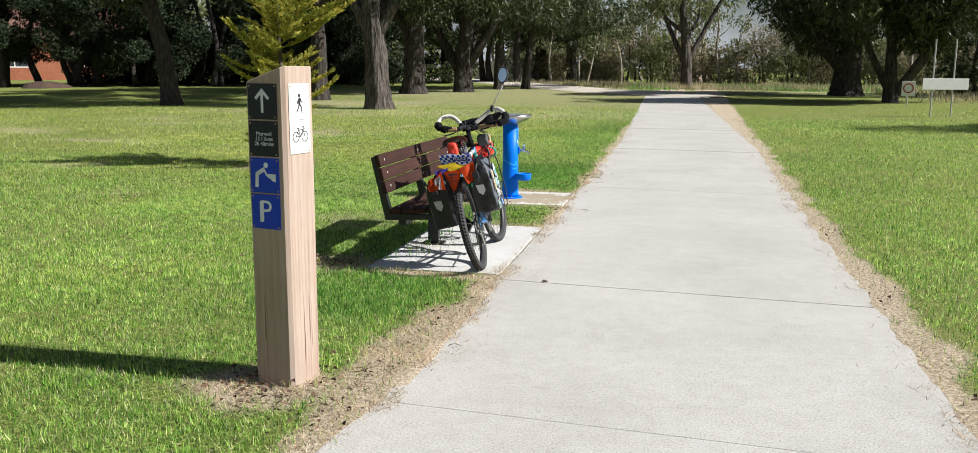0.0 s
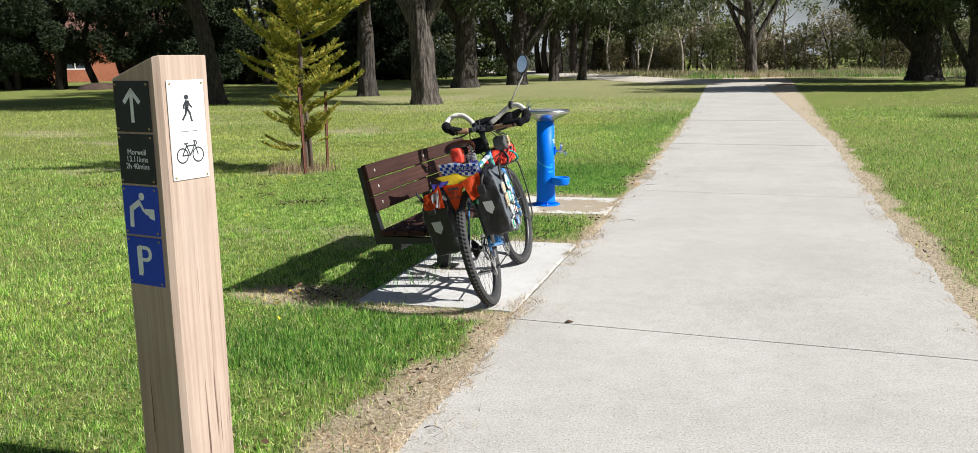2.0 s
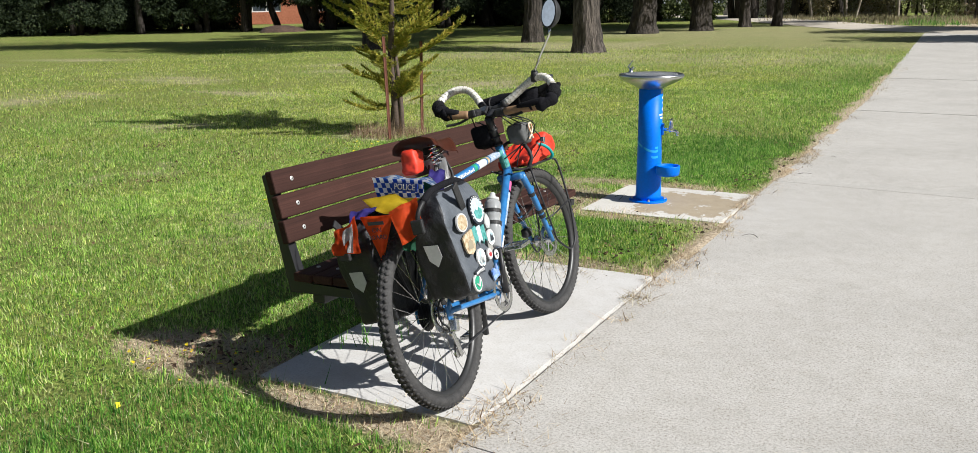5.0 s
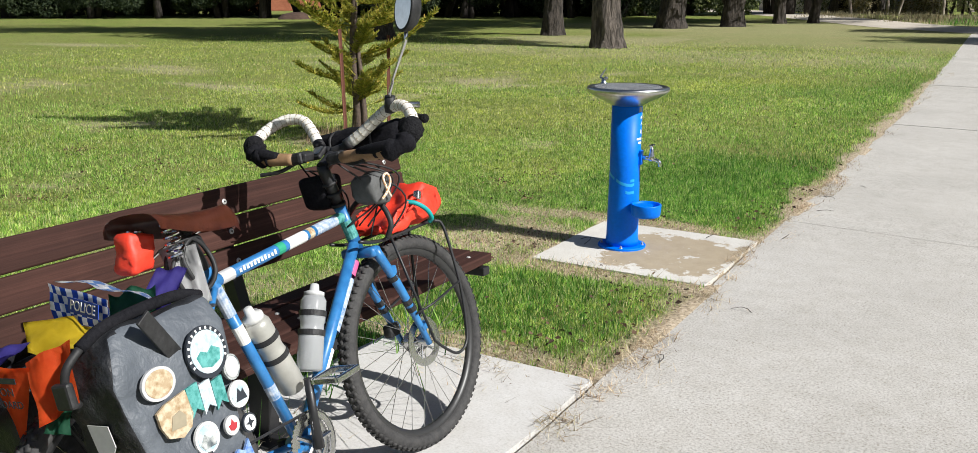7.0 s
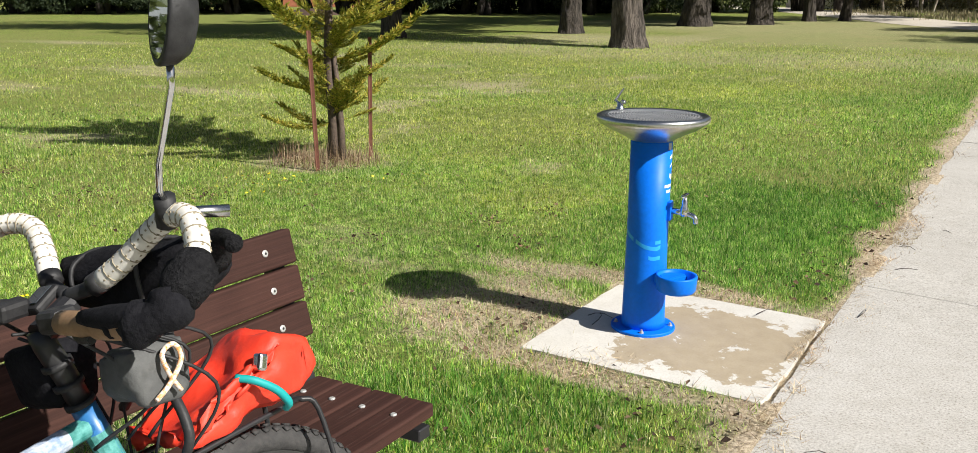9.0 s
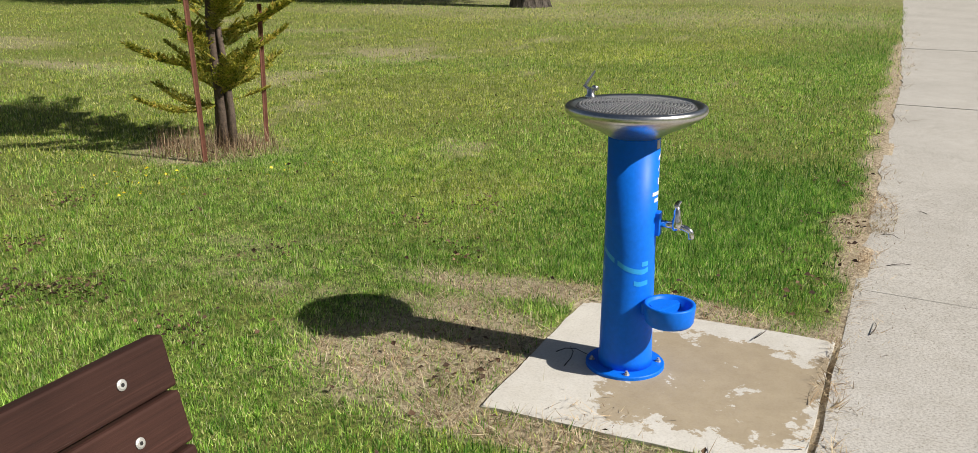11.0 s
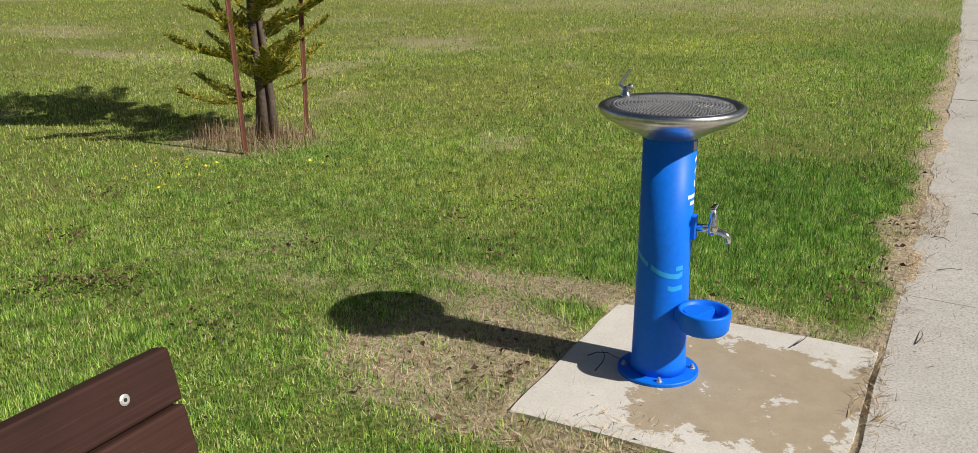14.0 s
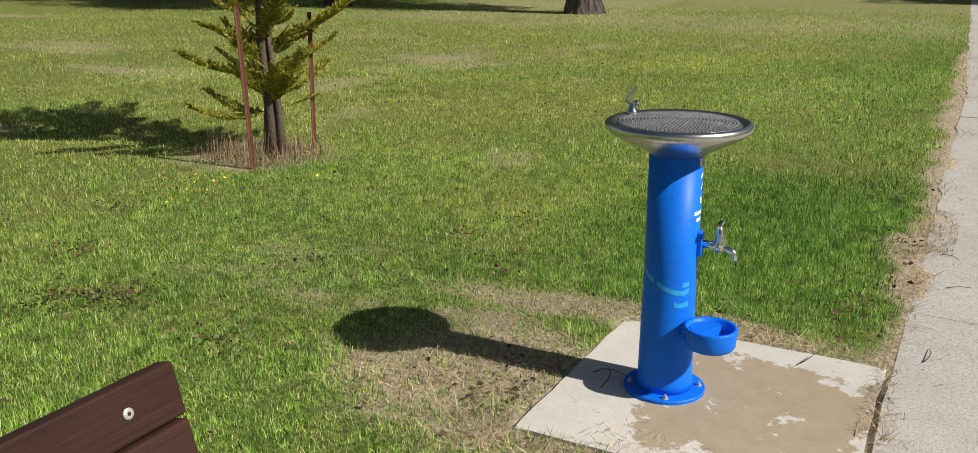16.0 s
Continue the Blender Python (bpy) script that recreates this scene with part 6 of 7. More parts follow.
roll = soft_bag(rounded([(0.545, 0.975), (0.655, 0.985), (0.655, 1.075), (0.560, 1.080)], 0.31, Matrix.Translation((0, 0.085, 0)) @ XZ, 0.030, 3), 0.014, 17)
part("body", crumple(roll, 0.010, 13), M_black_cloth, hb3, smooth=True)
for y in (0.02, -0.13):
    part("strap", tube(smooth_line([(0.538, y, 0.990), (0.548, y, 1.058), (0.605, y, 1.076), (0.660, y, 1.052), (0.662, y, 0.995)], 5), 0.004, 6), M_black, hb3, "black webbing strap", True)
part("drawstring_end", tube(smooth_line([(0.600, -0.225, 1.040), (0.585, -0.270, 1.060), (0.562, -0.310, 1.058), (0.548, -0.330, 1.054)], 4), [0.034, 0.030, 0.026, 0.022, 0.018, 0.015, 0.014, 0.013, 0.011, 0.010, 0.012, 0.014, 0.012], 12), M_black_knit, hb3, "gathered black drawstring end", True)
hb4 = tagged(part("handlebar_bag", soft_bag(rounded([(0.45, 0.865), (0.54, 0.845), (0.56, 0.955), (0.44, 0.965)], 0.10, Matrix.Translation((0, 0.11, 0)) @ XZ, 0.022, 3, 1), 0.008, 17), M_black_cloth, smooth=True), "black stem pouch under the handlebar", "bag", "handlebar bags")
hb4.matrix_basis = BIKE
cp = empty("cycle_computer", BIKE, "small black cycle computer on the stem", "computer")
part("body", box((0.495, 0.035, 1.025), (0.055, 0.040, 0.016), Matrix.Rotation(-0.5, 4, "Y"), 0.005, 2), M_black, cp)
part("screen", box((0.490, 0.035, 1.0345), (0.038, 0.030, 0.001), Matrix.Rotation(-0.5, 4, "Y")), M_glass, cp)


# ---------------------------------------------------------------- trees
def leaf_mesh(name, centers, radii, count, size, aspect, droop, seed, squash=0.75, shell=0.5):
    """Many small pointed leaves scattered in clumps, hanging by droop."""
    rng = np.random.default_rng(seed)
    centers, radii = np.asarray(centers, float), np.asarray(radii, float)
    w = radii ** 2
    idx = rng.choice(len(centers), count, p=w / w.sum())
    d = rng.normal(size=(count, 3))
    d /= np.linalg.norm(d, axis=1)[:, None]
    rad = radii[idx] * rng.uniform(shell, 1.0, count) ** 0.7
    pos = centers[idx] + d * rad[:, None] * np.array([1, 1, squash])
    axis = rng.normal(size=(count, 3)) + d * 0.5
    axis[:, 2] -= droop * 2.0
    axis /= np.linalg.norm(axis, axis=1)[:, None]
    side = np.cross(axis, rng.normal(size=(count, 3)))
    side /= np.linalg.norm(side, axis=1)[:, None]
    ln = size * rng.uniform(0.6, 1.4, count)[:, None]
    wd = ln * aspect
    v = np.stack([pos + side * wd * 0.6, pos + axis * ln, pos - side * wd * 0.6], 1).reshape(-1, 3)
    return mesh_np(name, v, np.arange(count * 3).reshape(-1, 3))


def bumpy_tube(bm, pts, rads, seg=12, rough=0.12, seed=0.0):
    before = len(bm.verts)
    add_tube(bm, pts, rads, seg)
    bm.verts.ensure_lookup_table()
    centre = [Vector(p) for p in pts]
    for i, v in enumerate(bm.verts[before:]):
        c = centre[min(i // seg, len(centre) - 1)]
        v.co = c + (v.co - c) * (1 + rough * (1.3 * noise.noise(Vector((v.co.x * 8, v.co.y * 8, v.co.z * 0.9 + seed))) + noise.noise(v.co * 2.1 + Vector((seed, 0, 0)))))


def tree(name, x, y, girth, lean, height, bark, leaf, label, seed, forks=(), low=3.5, crown=4.2, leaves=26000, leaf_size=0.22, spread=1.0, droop=0.5, hang=()):
    """A gum: tapered, leaning trunk with root flare, limbs, and a crown of hanging leaves."""
    rng = random.Random(seed)
    z0 = float(rise_np(np.array(y))) - 0.12
    t = empty(name, pose(x, y, z0), label, "tree", "park trees")
    bm = bmesh.new()
    trunk = smooth_line([(0, 0, 0), (lean[0] * 0.12, lean[1] * 0.12, height * 0.16), (lean[0] * 0.4 + rng.uniform(-.1, .1), lean[1] * 0.4, height * 0.34),
                         (lean[0], lean[1], height * 0.6), (lean[0] * 1.2 + rng.uniform(-.5, .5), lean[1] * 1.2 + rng.uniform(-.5, .5), height * 0.88)], 6)
    k = len(trunk)
    rads = [girth / 2 * ((1.0 - 0.80 * i / (k - 1)) + 0.32 * math.exp(-i * 1.4)) for i in range(k)]
    fine = smooth_line(trunk[::3], 14)
    at = np.linspace(0, 1, len(fine))
    before = len(bm.verts)
    bumpy_tube(bm, fine, [float(q) for q in np.interp(at, np.linspace(0, 1, k), rads)], 44, 0.12, seed)
    bm.verts.ensure_lookup_table()
    for i, v in enumerate(bm.verts[before:]):
        # furrows of thick bark running up the trunk
        c = Vector(fine[min(i // 44, len(fine) - 1)])
        fu = abs(noise.noise(Vector((v.co.x * 9, v.co.y * 9, v.co.z * 1.1 + seed)))) + 0.6 * abs(noise.noise(Vector((v.co.x * 19, v.co.y * 19, v.co.z * 2.4))))
        v.co = c + (v.co - c) * (1.05 - 0.22 * max(0.0, 0.42 - fu))
    ends = []
    limbs = list(forks)
    for i in range(7):
        limbs.append((0.36 + 0.08 * i, rng.uniform(0, 360), rng.uniform(0.25, 0.5) * height * 0.5 * spread, rng.uniform(0.5, 1.1)))
    for f, az, ln, up in limbs:
        i = int(f * (k - 1))
        p = trunk[i]
        d = Vector((math.cos(radians(az)), math.sin(radians(az)), 0))
        a = p + d * ln * 0.4 + Vector((0, 0, ln * 0.45 * up))
        b = p + d * ln * 0.8 + Vector((rng.uniform(-.3, .3), rng.uniform(-.3, .3), ln * 0.95 * up))
        c = p + d * ln + Vector((rng.uniform(-.4, .4), rng.uniform(-.4, .4), ln * 1.2 * up))
        r = rads[i] * 0.62
        line = smooth_line([p, a, b, c], 4)
        bumpy_tube(bm, line, [r * (1 - 0.8 * j / (len(line) - 1)) for j in range(len(line))], 9, 0.1, seed + f)
        ends += [line[len(line) // 2], b, c]
        for q in range(2):
            e = b + Vector((rng.uniform(-1, 1), rng.uniform(-1, 1), rng.uniform(0.0, 1.0))) * ln * 0.35
            bumpy_tube(bm, [b, (b + e) / 2 + Vector((0, 0, 0.1)), e], [r * 0.35, r * 0.22, r * 0.08], 6)
            ends.append(e)
    part("trunk", bm, bark, t, smooth=True)
    cs, rs = [], []
    for e in ends:
        if e.z > low:
            for q in range(2):
                cs.append(tuple(e + Vector((rng.gauss(0, 0.6), rng.gauss(0, 0.6), rng.gauss(0.1, 0.5)))))
                rs.append(rng.uniform(0.25, 0.5) * crown * 0.55)
    for h in hang:
        cs.append(h[:3])
        rs.append(h[3])
    part("crown", leaf_mesh("crown", cs, rs, leaves, leaf_size, 0.30, droop, seed), leaf, t)
    return t


GREY = "tall gum tree with rough grey bark on the lawn"
DARK = "gum tree with its bark coloured darker for the shade of its crown"
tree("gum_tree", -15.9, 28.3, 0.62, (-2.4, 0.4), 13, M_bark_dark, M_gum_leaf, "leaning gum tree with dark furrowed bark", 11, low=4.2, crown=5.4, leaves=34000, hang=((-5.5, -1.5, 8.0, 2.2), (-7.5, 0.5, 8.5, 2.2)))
tree("gum_tree", -8.4, 28.0, 0.80, (-0.9, 0.0), 14, M_bark, M_gum_leaf, "stout gum tree forking above, rough grey bark", 12, forks=((0.26, 175, 4.0, 1.6), (0.28, 15, 3.5, 1.6)), low=4.0,
     hang=((0.8, 0.2, 3.7, 0.5), (1.4, 0.6, 3.9, 0.6)))
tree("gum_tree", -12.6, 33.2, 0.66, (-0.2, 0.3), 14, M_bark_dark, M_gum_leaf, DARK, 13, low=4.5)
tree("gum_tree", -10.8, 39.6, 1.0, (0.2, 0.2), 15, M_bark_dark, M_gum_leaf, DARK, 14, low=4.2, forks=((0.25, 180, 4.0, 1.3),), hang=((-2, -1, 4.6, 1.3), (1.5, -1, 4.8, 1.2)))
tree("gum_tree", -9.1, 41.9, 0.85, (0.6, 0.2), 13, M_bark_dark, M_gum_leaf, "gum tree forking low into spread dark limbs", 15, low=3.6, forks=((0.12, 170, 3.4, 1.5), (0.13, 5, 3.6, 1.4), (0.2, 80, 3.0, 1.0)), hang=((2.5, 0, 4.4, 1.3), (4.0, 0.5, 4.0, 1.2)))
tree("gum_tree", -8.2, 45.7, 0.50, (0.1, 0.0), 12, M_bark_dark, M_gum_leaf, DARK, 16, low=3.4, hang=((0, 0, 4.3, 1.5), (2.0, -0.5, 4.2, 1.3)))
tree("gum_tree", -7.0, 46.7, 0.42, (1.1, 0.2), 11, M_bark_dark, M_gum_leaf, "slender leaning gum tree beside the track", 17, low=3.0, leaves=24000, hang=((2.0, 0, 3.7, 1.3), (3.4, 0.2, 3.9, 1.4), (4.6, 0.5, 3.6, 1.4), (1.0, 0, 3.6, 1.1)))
tree("gum_tree", 1.04, 50.6, 0.62, (-0.5, 0.2), 11, M_bark, M_olive_leaf, "gum tree with reddish shedding bark beyond the path", 18, low=3.6, forks=((0.2, 170, 2.6, 1.9), (0.24, 20, 3.0, 1.6)), crown=2.8, leaves=9000, hang=((-2.0, 0, 4.0, 1.1), (-3.2, 0, 4.6, 1.3)))
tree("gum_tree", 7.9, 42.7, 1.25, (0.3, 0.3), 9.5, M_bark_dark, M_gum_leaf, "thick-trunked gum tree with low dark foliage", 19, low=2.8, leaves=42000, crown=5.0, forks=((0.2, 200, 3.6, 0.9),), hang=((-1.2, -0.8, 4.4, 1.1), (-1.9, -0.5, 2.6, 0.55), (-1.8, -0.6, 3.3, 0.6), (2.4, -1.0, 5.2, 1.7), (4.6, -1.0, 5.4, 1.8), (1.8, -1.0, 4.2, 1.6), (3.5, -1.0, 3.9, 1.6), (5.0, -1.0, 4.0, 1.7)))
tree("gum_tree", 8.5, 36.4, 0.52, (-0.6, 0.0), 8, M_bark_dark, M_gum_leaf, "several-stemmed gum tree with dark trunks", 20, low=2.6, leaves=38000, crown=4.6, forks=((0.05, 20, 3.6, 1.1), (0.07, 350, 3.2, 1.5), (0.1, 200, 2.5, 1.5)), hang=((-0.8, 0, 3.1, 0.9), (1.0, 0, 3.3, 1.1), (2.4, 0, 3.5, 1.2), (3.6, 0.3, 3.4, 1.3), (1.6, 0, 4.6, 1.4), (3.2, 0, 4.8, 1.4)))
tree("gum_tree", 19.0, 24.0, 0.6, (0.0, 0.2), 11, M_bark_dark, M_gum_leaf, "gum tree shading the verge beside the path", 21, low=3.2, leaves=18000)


# sapling with its stakes
sap = empty("sapling", pose(-4.66, 12.98, 0.03), "young conifer sapling with yellow-green whorled branches", "tree")
SAP_H = 3.0


def sapling_trunk():
    pts = [(0.012 * math.sin(k * 1.3), 0.012 * math.cos(k * 0.9), SAP_H * k / 12 - 0.05) for k in range(13)]
    bm = bmesh.new()
    bumpy_tube(bm, pts, [0.052 - 0.044 * k / 12 + 0.02 * math.exp(-k * 2) for k in range(13)], 10, 0.12)
    bumpy_tube(bm, [(0.075, 0.02, -0.04), (0.085, 0.02, 0.25), (0.07, 0.01, 0.6), (0.03, 0, 1.0)], [0.036, 0.03, 0.026, 0.02], 8, 0.15)
    for s in (-1, 1):
        bumpy_tube(bm, [(s * 0.05, 0.02 * s, -0.04), (s * 0.045, 0.01, 0.1), (s * 0.03, 0, 0.3)], [0.035, 0.03, 0.02], 8, 0.15)
    return bm


part("trunk", sapling_trunk(), M_sapling_bark, sap, smooth=True)


def sapling_branch(rng, length, rise_up, sag, bare=0.12):
    """One branch along +x: a stem, comb-like branchlets, and short needles on each."""
    verts, faces = [], []

    def tri_tube(a, b, r0, r1):
        d = (b - a).normalized()
        s = d.orthogonal().normalized()
        u = d.cross(s)
        base = len(verts)
        for p, r in ((a, r0), (b, r1)):
            for k in range(3):
                verts.append(p + r * (math.cos(2.094 * k) * s + math.sin(2.094 * k) * u))
        for k in range(3):
            faces.append((base + k, base + (k + 1) % 3, base + 3 + (k + 1) % 3, base + 3 + k))

    def needle(p, d, ln, w):
        s = d.cross(Vector((rng.uniform(-1, 1), rng.uniform(-1, 1), rng.uniform(-1, 1)))).normalized() * w
        base = len(verts)
        verts.extend([p - s, p + d * ln * 0.5 - s * 0.8, p + d * ln, p + s])
        faces.append((base, base + 1, base + 2, base + 3))

    n = int(length / 0.030)
    stem = []
    for i in range(n + 1):
        f = i / n
        stem.append(Vector((length * f * math.cos(rise_up * 0.5), 0.02 * math.sin(f * 5), length * (math.sin(rise_up) * f * 0.5 - sag * math.sin(f * math.pi) * 0.5 + 0.14 * f * f))))
    for i in range(n):
        tri_tube(stem[i], stem[i + 1], 0.011 * (1 - i / n) + 0.003, 0.011 * (1 - (i + 1) / n) + 0.003)
        d = (stem[i + 1] - stem[i]).normalized()
        f = i / n
        if f < bare or rng.random() < 0.12:
            continue
        bl = (0.09 + 0.15 * math.sin(min(1.0, f * 1.25) * math.pi) ** 0.7) * rng.uniform(0.8, 1.2)
        for s in (-1, 1):
            out = (d * 0.75 + Vector((0, s, 0.16)) + Vector((0, 0, rng.uniform(-0.1, 0.22)))).normalized()
            e = stem[i] + out * bl + Vector((0, 0, 0.02))
            tri_tube(stem[i], e, 0.004, 0.0015)
            for q in range(8):
                g = (q + 0.4) / 8
                pp = stem[i].lerp(e, g)
                for h in range(2):
                    nd = (out + 0.9 * Vector((rng.uniform(-1, 1), rng.uniform(-1, 1), rng.uniform(-0.6, 1)))).normalized()
                    needle(pp, nd, 0.050, 0.010)
        for h in range(2):
            needle(stem[i], (d + Vector((rng.uniform(-1, 1), rng.uniform(-1, 1), rng.uniform(-1, 1)))).normalized(), 0.03, 0.004)
    return mesh_np("branch", [tuple(v) for v in verts], faces)


rng = random.Random(5)
variants = [sapling_branch(rng, 1.0, radians(34), 0.16), sapling_branch(rng, 1.0, radians(52), 0.06, 0.3), sapling_branch(rng, 1.0, radians(12), 0.20), sapling_branch(rng, 1.0, radians(26), 0.02, 0.48)]
for mesh in variants:
    mesh.materials.append(M_sapling_leaf)
for w in range(10):
    z = 0.34 + w * 0.27
    cnt = 9 if w < 4 else 8
    reach = (0.62, 0.68, 0.72, 0.78, 0.84, 0.90, 0.94, 0.90, 0.78, 0.58)[w]
    for k in range(cnt):
        if w > 1 and rng.random() < 0.14:
            continue
        b = part("branch", variants[rng.randrange(4)], None, sap)
        s = reach * rng.choice((0.6, 0.75, 0.85, 0.95, 1.05, 1.3))
        b.matrix_basis = Matrix.Translation((0, 0, z + rng.uniform(-0.06, 0.06))) @ Matrix.Rotation(2 * math.pi * (k + rng.uniform(-0.5, 0.5)) / cnt + w * 0.77, 4, "Z") @ Matrix.Rotation(radians(rng.uniform(-12, 14)), 4, "Y") @ Matrix.Diagonal((s, s * 0.9, s, 1))


for k in range(30):
    b = part("branch", variants[rng.randrange(3)], None, sap)
    s = rng.uniform(0.26, 0.46)
    b.matrix_basis = Matrix.Translation((0, 0, 0.42 + 2.4 * k / 29 + rng.uniform(-0.05, 0.05))) @ Matrix.Rotation(2.4 * k + rng.uniform(-0.3, 0.3), 4, "Z") @ Matrix.Rotation(radians(rng.uniform(-30, 10)), 4, "Y") @ Matrix.Scale(s, 4)


def stake(x, y, h, lean):
    """A rusted star picket."""
    bm = bmesh.new()
    for k in range(3):
        add_box(bm, (0.011, 0, h / 2 - 0.1), (0.022, 0.004, h + 0.2))
        bmesh.ops.rotate(bm, verts=bm.verts, cent=(0, 0, 0), matrix=Matrix.Rotation(2.094, 3, "Z"))
    ob = part("star_picket", bm, M_rust)
    ob.matrix_basis = pose(x, y, 0.02, 0, lean, 40)
    return tagged(ob, "rusty red-brown star picket beside the sapling", "stake", "sapling stakes")


stake(-4.40, 12.48, 1.13, -1.5)
stake(-4.44, 13.22, 1.05, 1.0)

# ---------------------------------------------------------------- hedge, house, fence, far woods
def bush(name, x, y, rx, ry, h, leaf, label, seed, leaves, size=0.26, trunks=0, base=0.2, group="far shrubs", bark=None):
    rng = random.Random(seed)
    z0 = float(rise_np(np.array(y))) - 0.1
    t = empty(name, pose(x, y, z0), label, "tree" if h > 4 else "shrub", group)
    cs, rs = [], []
    for k in range(int(18 + 1.5 * rx * h)):
        a, f = rng.uniform(0, 2 * math.pi), rng.uniform(0, 1)
        z = base + (h - base) * f
        q = math.sqrt(rng.uniform(0.1, 1)) * math.sqrt(max(0.08, 1 - (f - 0.35) ** 2 * 1.7))
        cs.append((rx * q * math.cos(a), ry * q * math.sin(a), z))
        rs.append(rng.uniform(0.35, 0.75) * min(1.3, 0.3 * h + 0.3))
    bm = bmesh.new()
    for k in range(max(1, trunks)):
        bx, by = rng.uniform(-.4, .4) * rx, rng.uniform(-.4, .4) * ry
        sway = 0.22 * h if h > 4 and trunks > 2 else 0.4
        bumpy_tube(bm, smooth_line([(bx, by, 0), (bx * 1.1 + rng.uniform(-.5, .5) * sway, by, h * 0.3), (bx * 1.4 + rng.uniform(-1, 1) * sway, by * 1.3, h * 0.8)], 4),
                   [0.05 * h * (0.5 if trunks > 2 else 0.8) * (1 - 0.08 * i) for i in range(9)], 8, 0.15, seed + k)
    part("trunk", bm, bark or M_bark_dark, t, smooth=True)
    part("crown", leaf_mesh("crown", cs, rs, leaves, size, 0.42, 0.15, seed, 0.8, 0.6), leaf, t)
    return t


rng = random.Random(3)
# dark cypress screen along the far side of the lawn
for i in range(13):
    f = i / 12
    x, y = -46 + 28.5 * f, 35.5 + 14.2 * f + rng.uniform(-0.7, 0.7)
    bush("cypress", x, y, 2.7, 2.3, 7.5 + rng.uniform(-1, 1), M_dark_leaf, "dark dense cypress with bare lower trunks at the lawn's edge", 40 + i, 27000, 0.15, 3, (1.6 if -36.0 < x < -29.0 else 0.8) + rng.uniform(-0.15, 0.15), "cypress screen", M_bark_silhouette)
# added dark shrubs fill the gaps below the screen in place of deep shade
for i in range(29):
    f = i / 28
    x, y = -50 + 31 * f, 38.5 + 14.5 * f + rng.uniform(-0.6, 0.6)
    if -36.9 < x < -32.3:
        continue
    bush("shrub", x, y, 1.5, 1.2, 2.9 + rng.uniform(-0.4, 0.8), M_dark_leaf, "low dark shrub added to stand for the shade under the cypresses", 170 + i, 6000, 0.17, 2, 0.0, "understorey")
for i in range(11):
    x, y = -24 + 1.75 * i, 49.0 + 1.1 * i + rng.uniform(-1, 1)
    bush("shrub", x, y, 1.8, 1.6, 6.4 + rng.uniform(-1, 1.5), M_dark_leaf if i < 3 else M_gum_leaf, "dark green shrub thicket under the gums", 60 + i, 12000 if i < 7 else 8000, 0.19, 2, 0.2 if i < 7 else 2.5, "thicket")
# grey-brown scrub beyond the track
for i in range(26):
    f = i / 25
    x, y = -9 + 34 * f + rng.uniform(-0.6, 0.6), 62 - 5 * math.sin(f * 2.6) + rng.uniform(-2, 3)
    bush("scrub_bush", x, y, 1.7, 1.4, 2.6 + rng.uniform(-0.7, 1.2), M_scrub_leaf if i % 3 else M_olive_leaf, "grey-brown scrub bush beyond the track", 80 + i, 3200, 0.15, 3, 0.1, "scrub")
for i in range(13):
    x, y = -14 + 3.6 * i + rng.uniform(-1, 1), 70 + rng.uniform(-3, 4)
    tall = 7.5 + rng.uniform(-1.5, 2.0) - (3.4 if 3.0 < x < 13.0 else 0)
    if 3.5 < x < 10.5:
        continue
    bush("far_gum", x, y, 2.0, 1.6, tall, M_olive_leaf, "pale thin-trunked gum in the far scrub", 120 + i, 1300, 0.3, 3, 2.4, "far gums", M_bark_pale)
for i in range(10):
    x, y = 14 + 2.6 * i, 40 + rng.uniform(-3, 6)
    bush("shrub", x, y, 2.0, 1.8, 4.5 + rng.uniform(-1, 2), M_gum_leaf, "dull green shrub along the side road", 150 + i, 2400, 0.24, 2, 0.2, "side road shrubs")


def bare_tree(x, y, h, seed):
    """A thin pale tree with few twigs and little leaf."""
    rng2 = random.Random(seed)
    t = empty("bare_tree", pose(x, y, float(rise_np(np.array(y))) - 0.1), "thin pale half-bare tree in the scrub", "tree", "half-bare trees")
    bm = bmesh.new()
    top = Vector((rng2.uniform(-0.8, 0.8), rng2.uniform(-0.4, 0.4), h))
    line = smooth_line([(0, 0, 0), top * 0.35 + Vector((rng2.uniform(-.2, .2), 0, 0)), top * 0.7 + Vector((rng2.uniform(-.25, .25), 0, 0)), top], 4)
    r = 0.035 + 0.012 * h
    bumpy_tube(bm, line, [r * (1 - 0.85 * i / 12) for i in range(13)], 8, 0.12, seed)
    tips = []
    for k in range(7):
        p = line[4 + k]
        e = p + Vector((rng2.uniform(-1, 1), rng2.uniform(-1, 1), rng2.uniform(0.4, 1.4))) * 0.17 * h
        add_tube(bm, [p, (p + e) / 2 + Vector((0, 0, -0.08)), e], [r * 0.4, r * 0.25, r * 0.08], 5)
        tips.append(tuple(e))
    part("trunk", bm, M_bark_pale, t, smooth=True)
    part("crown", leaf_mesh("crown", tips, [0.16 * h * rng2.uniform(0.4, 1.0) for _ in tips], 420, 0.2, 0.3, 0.5, seed), M_olive_leaf, t)


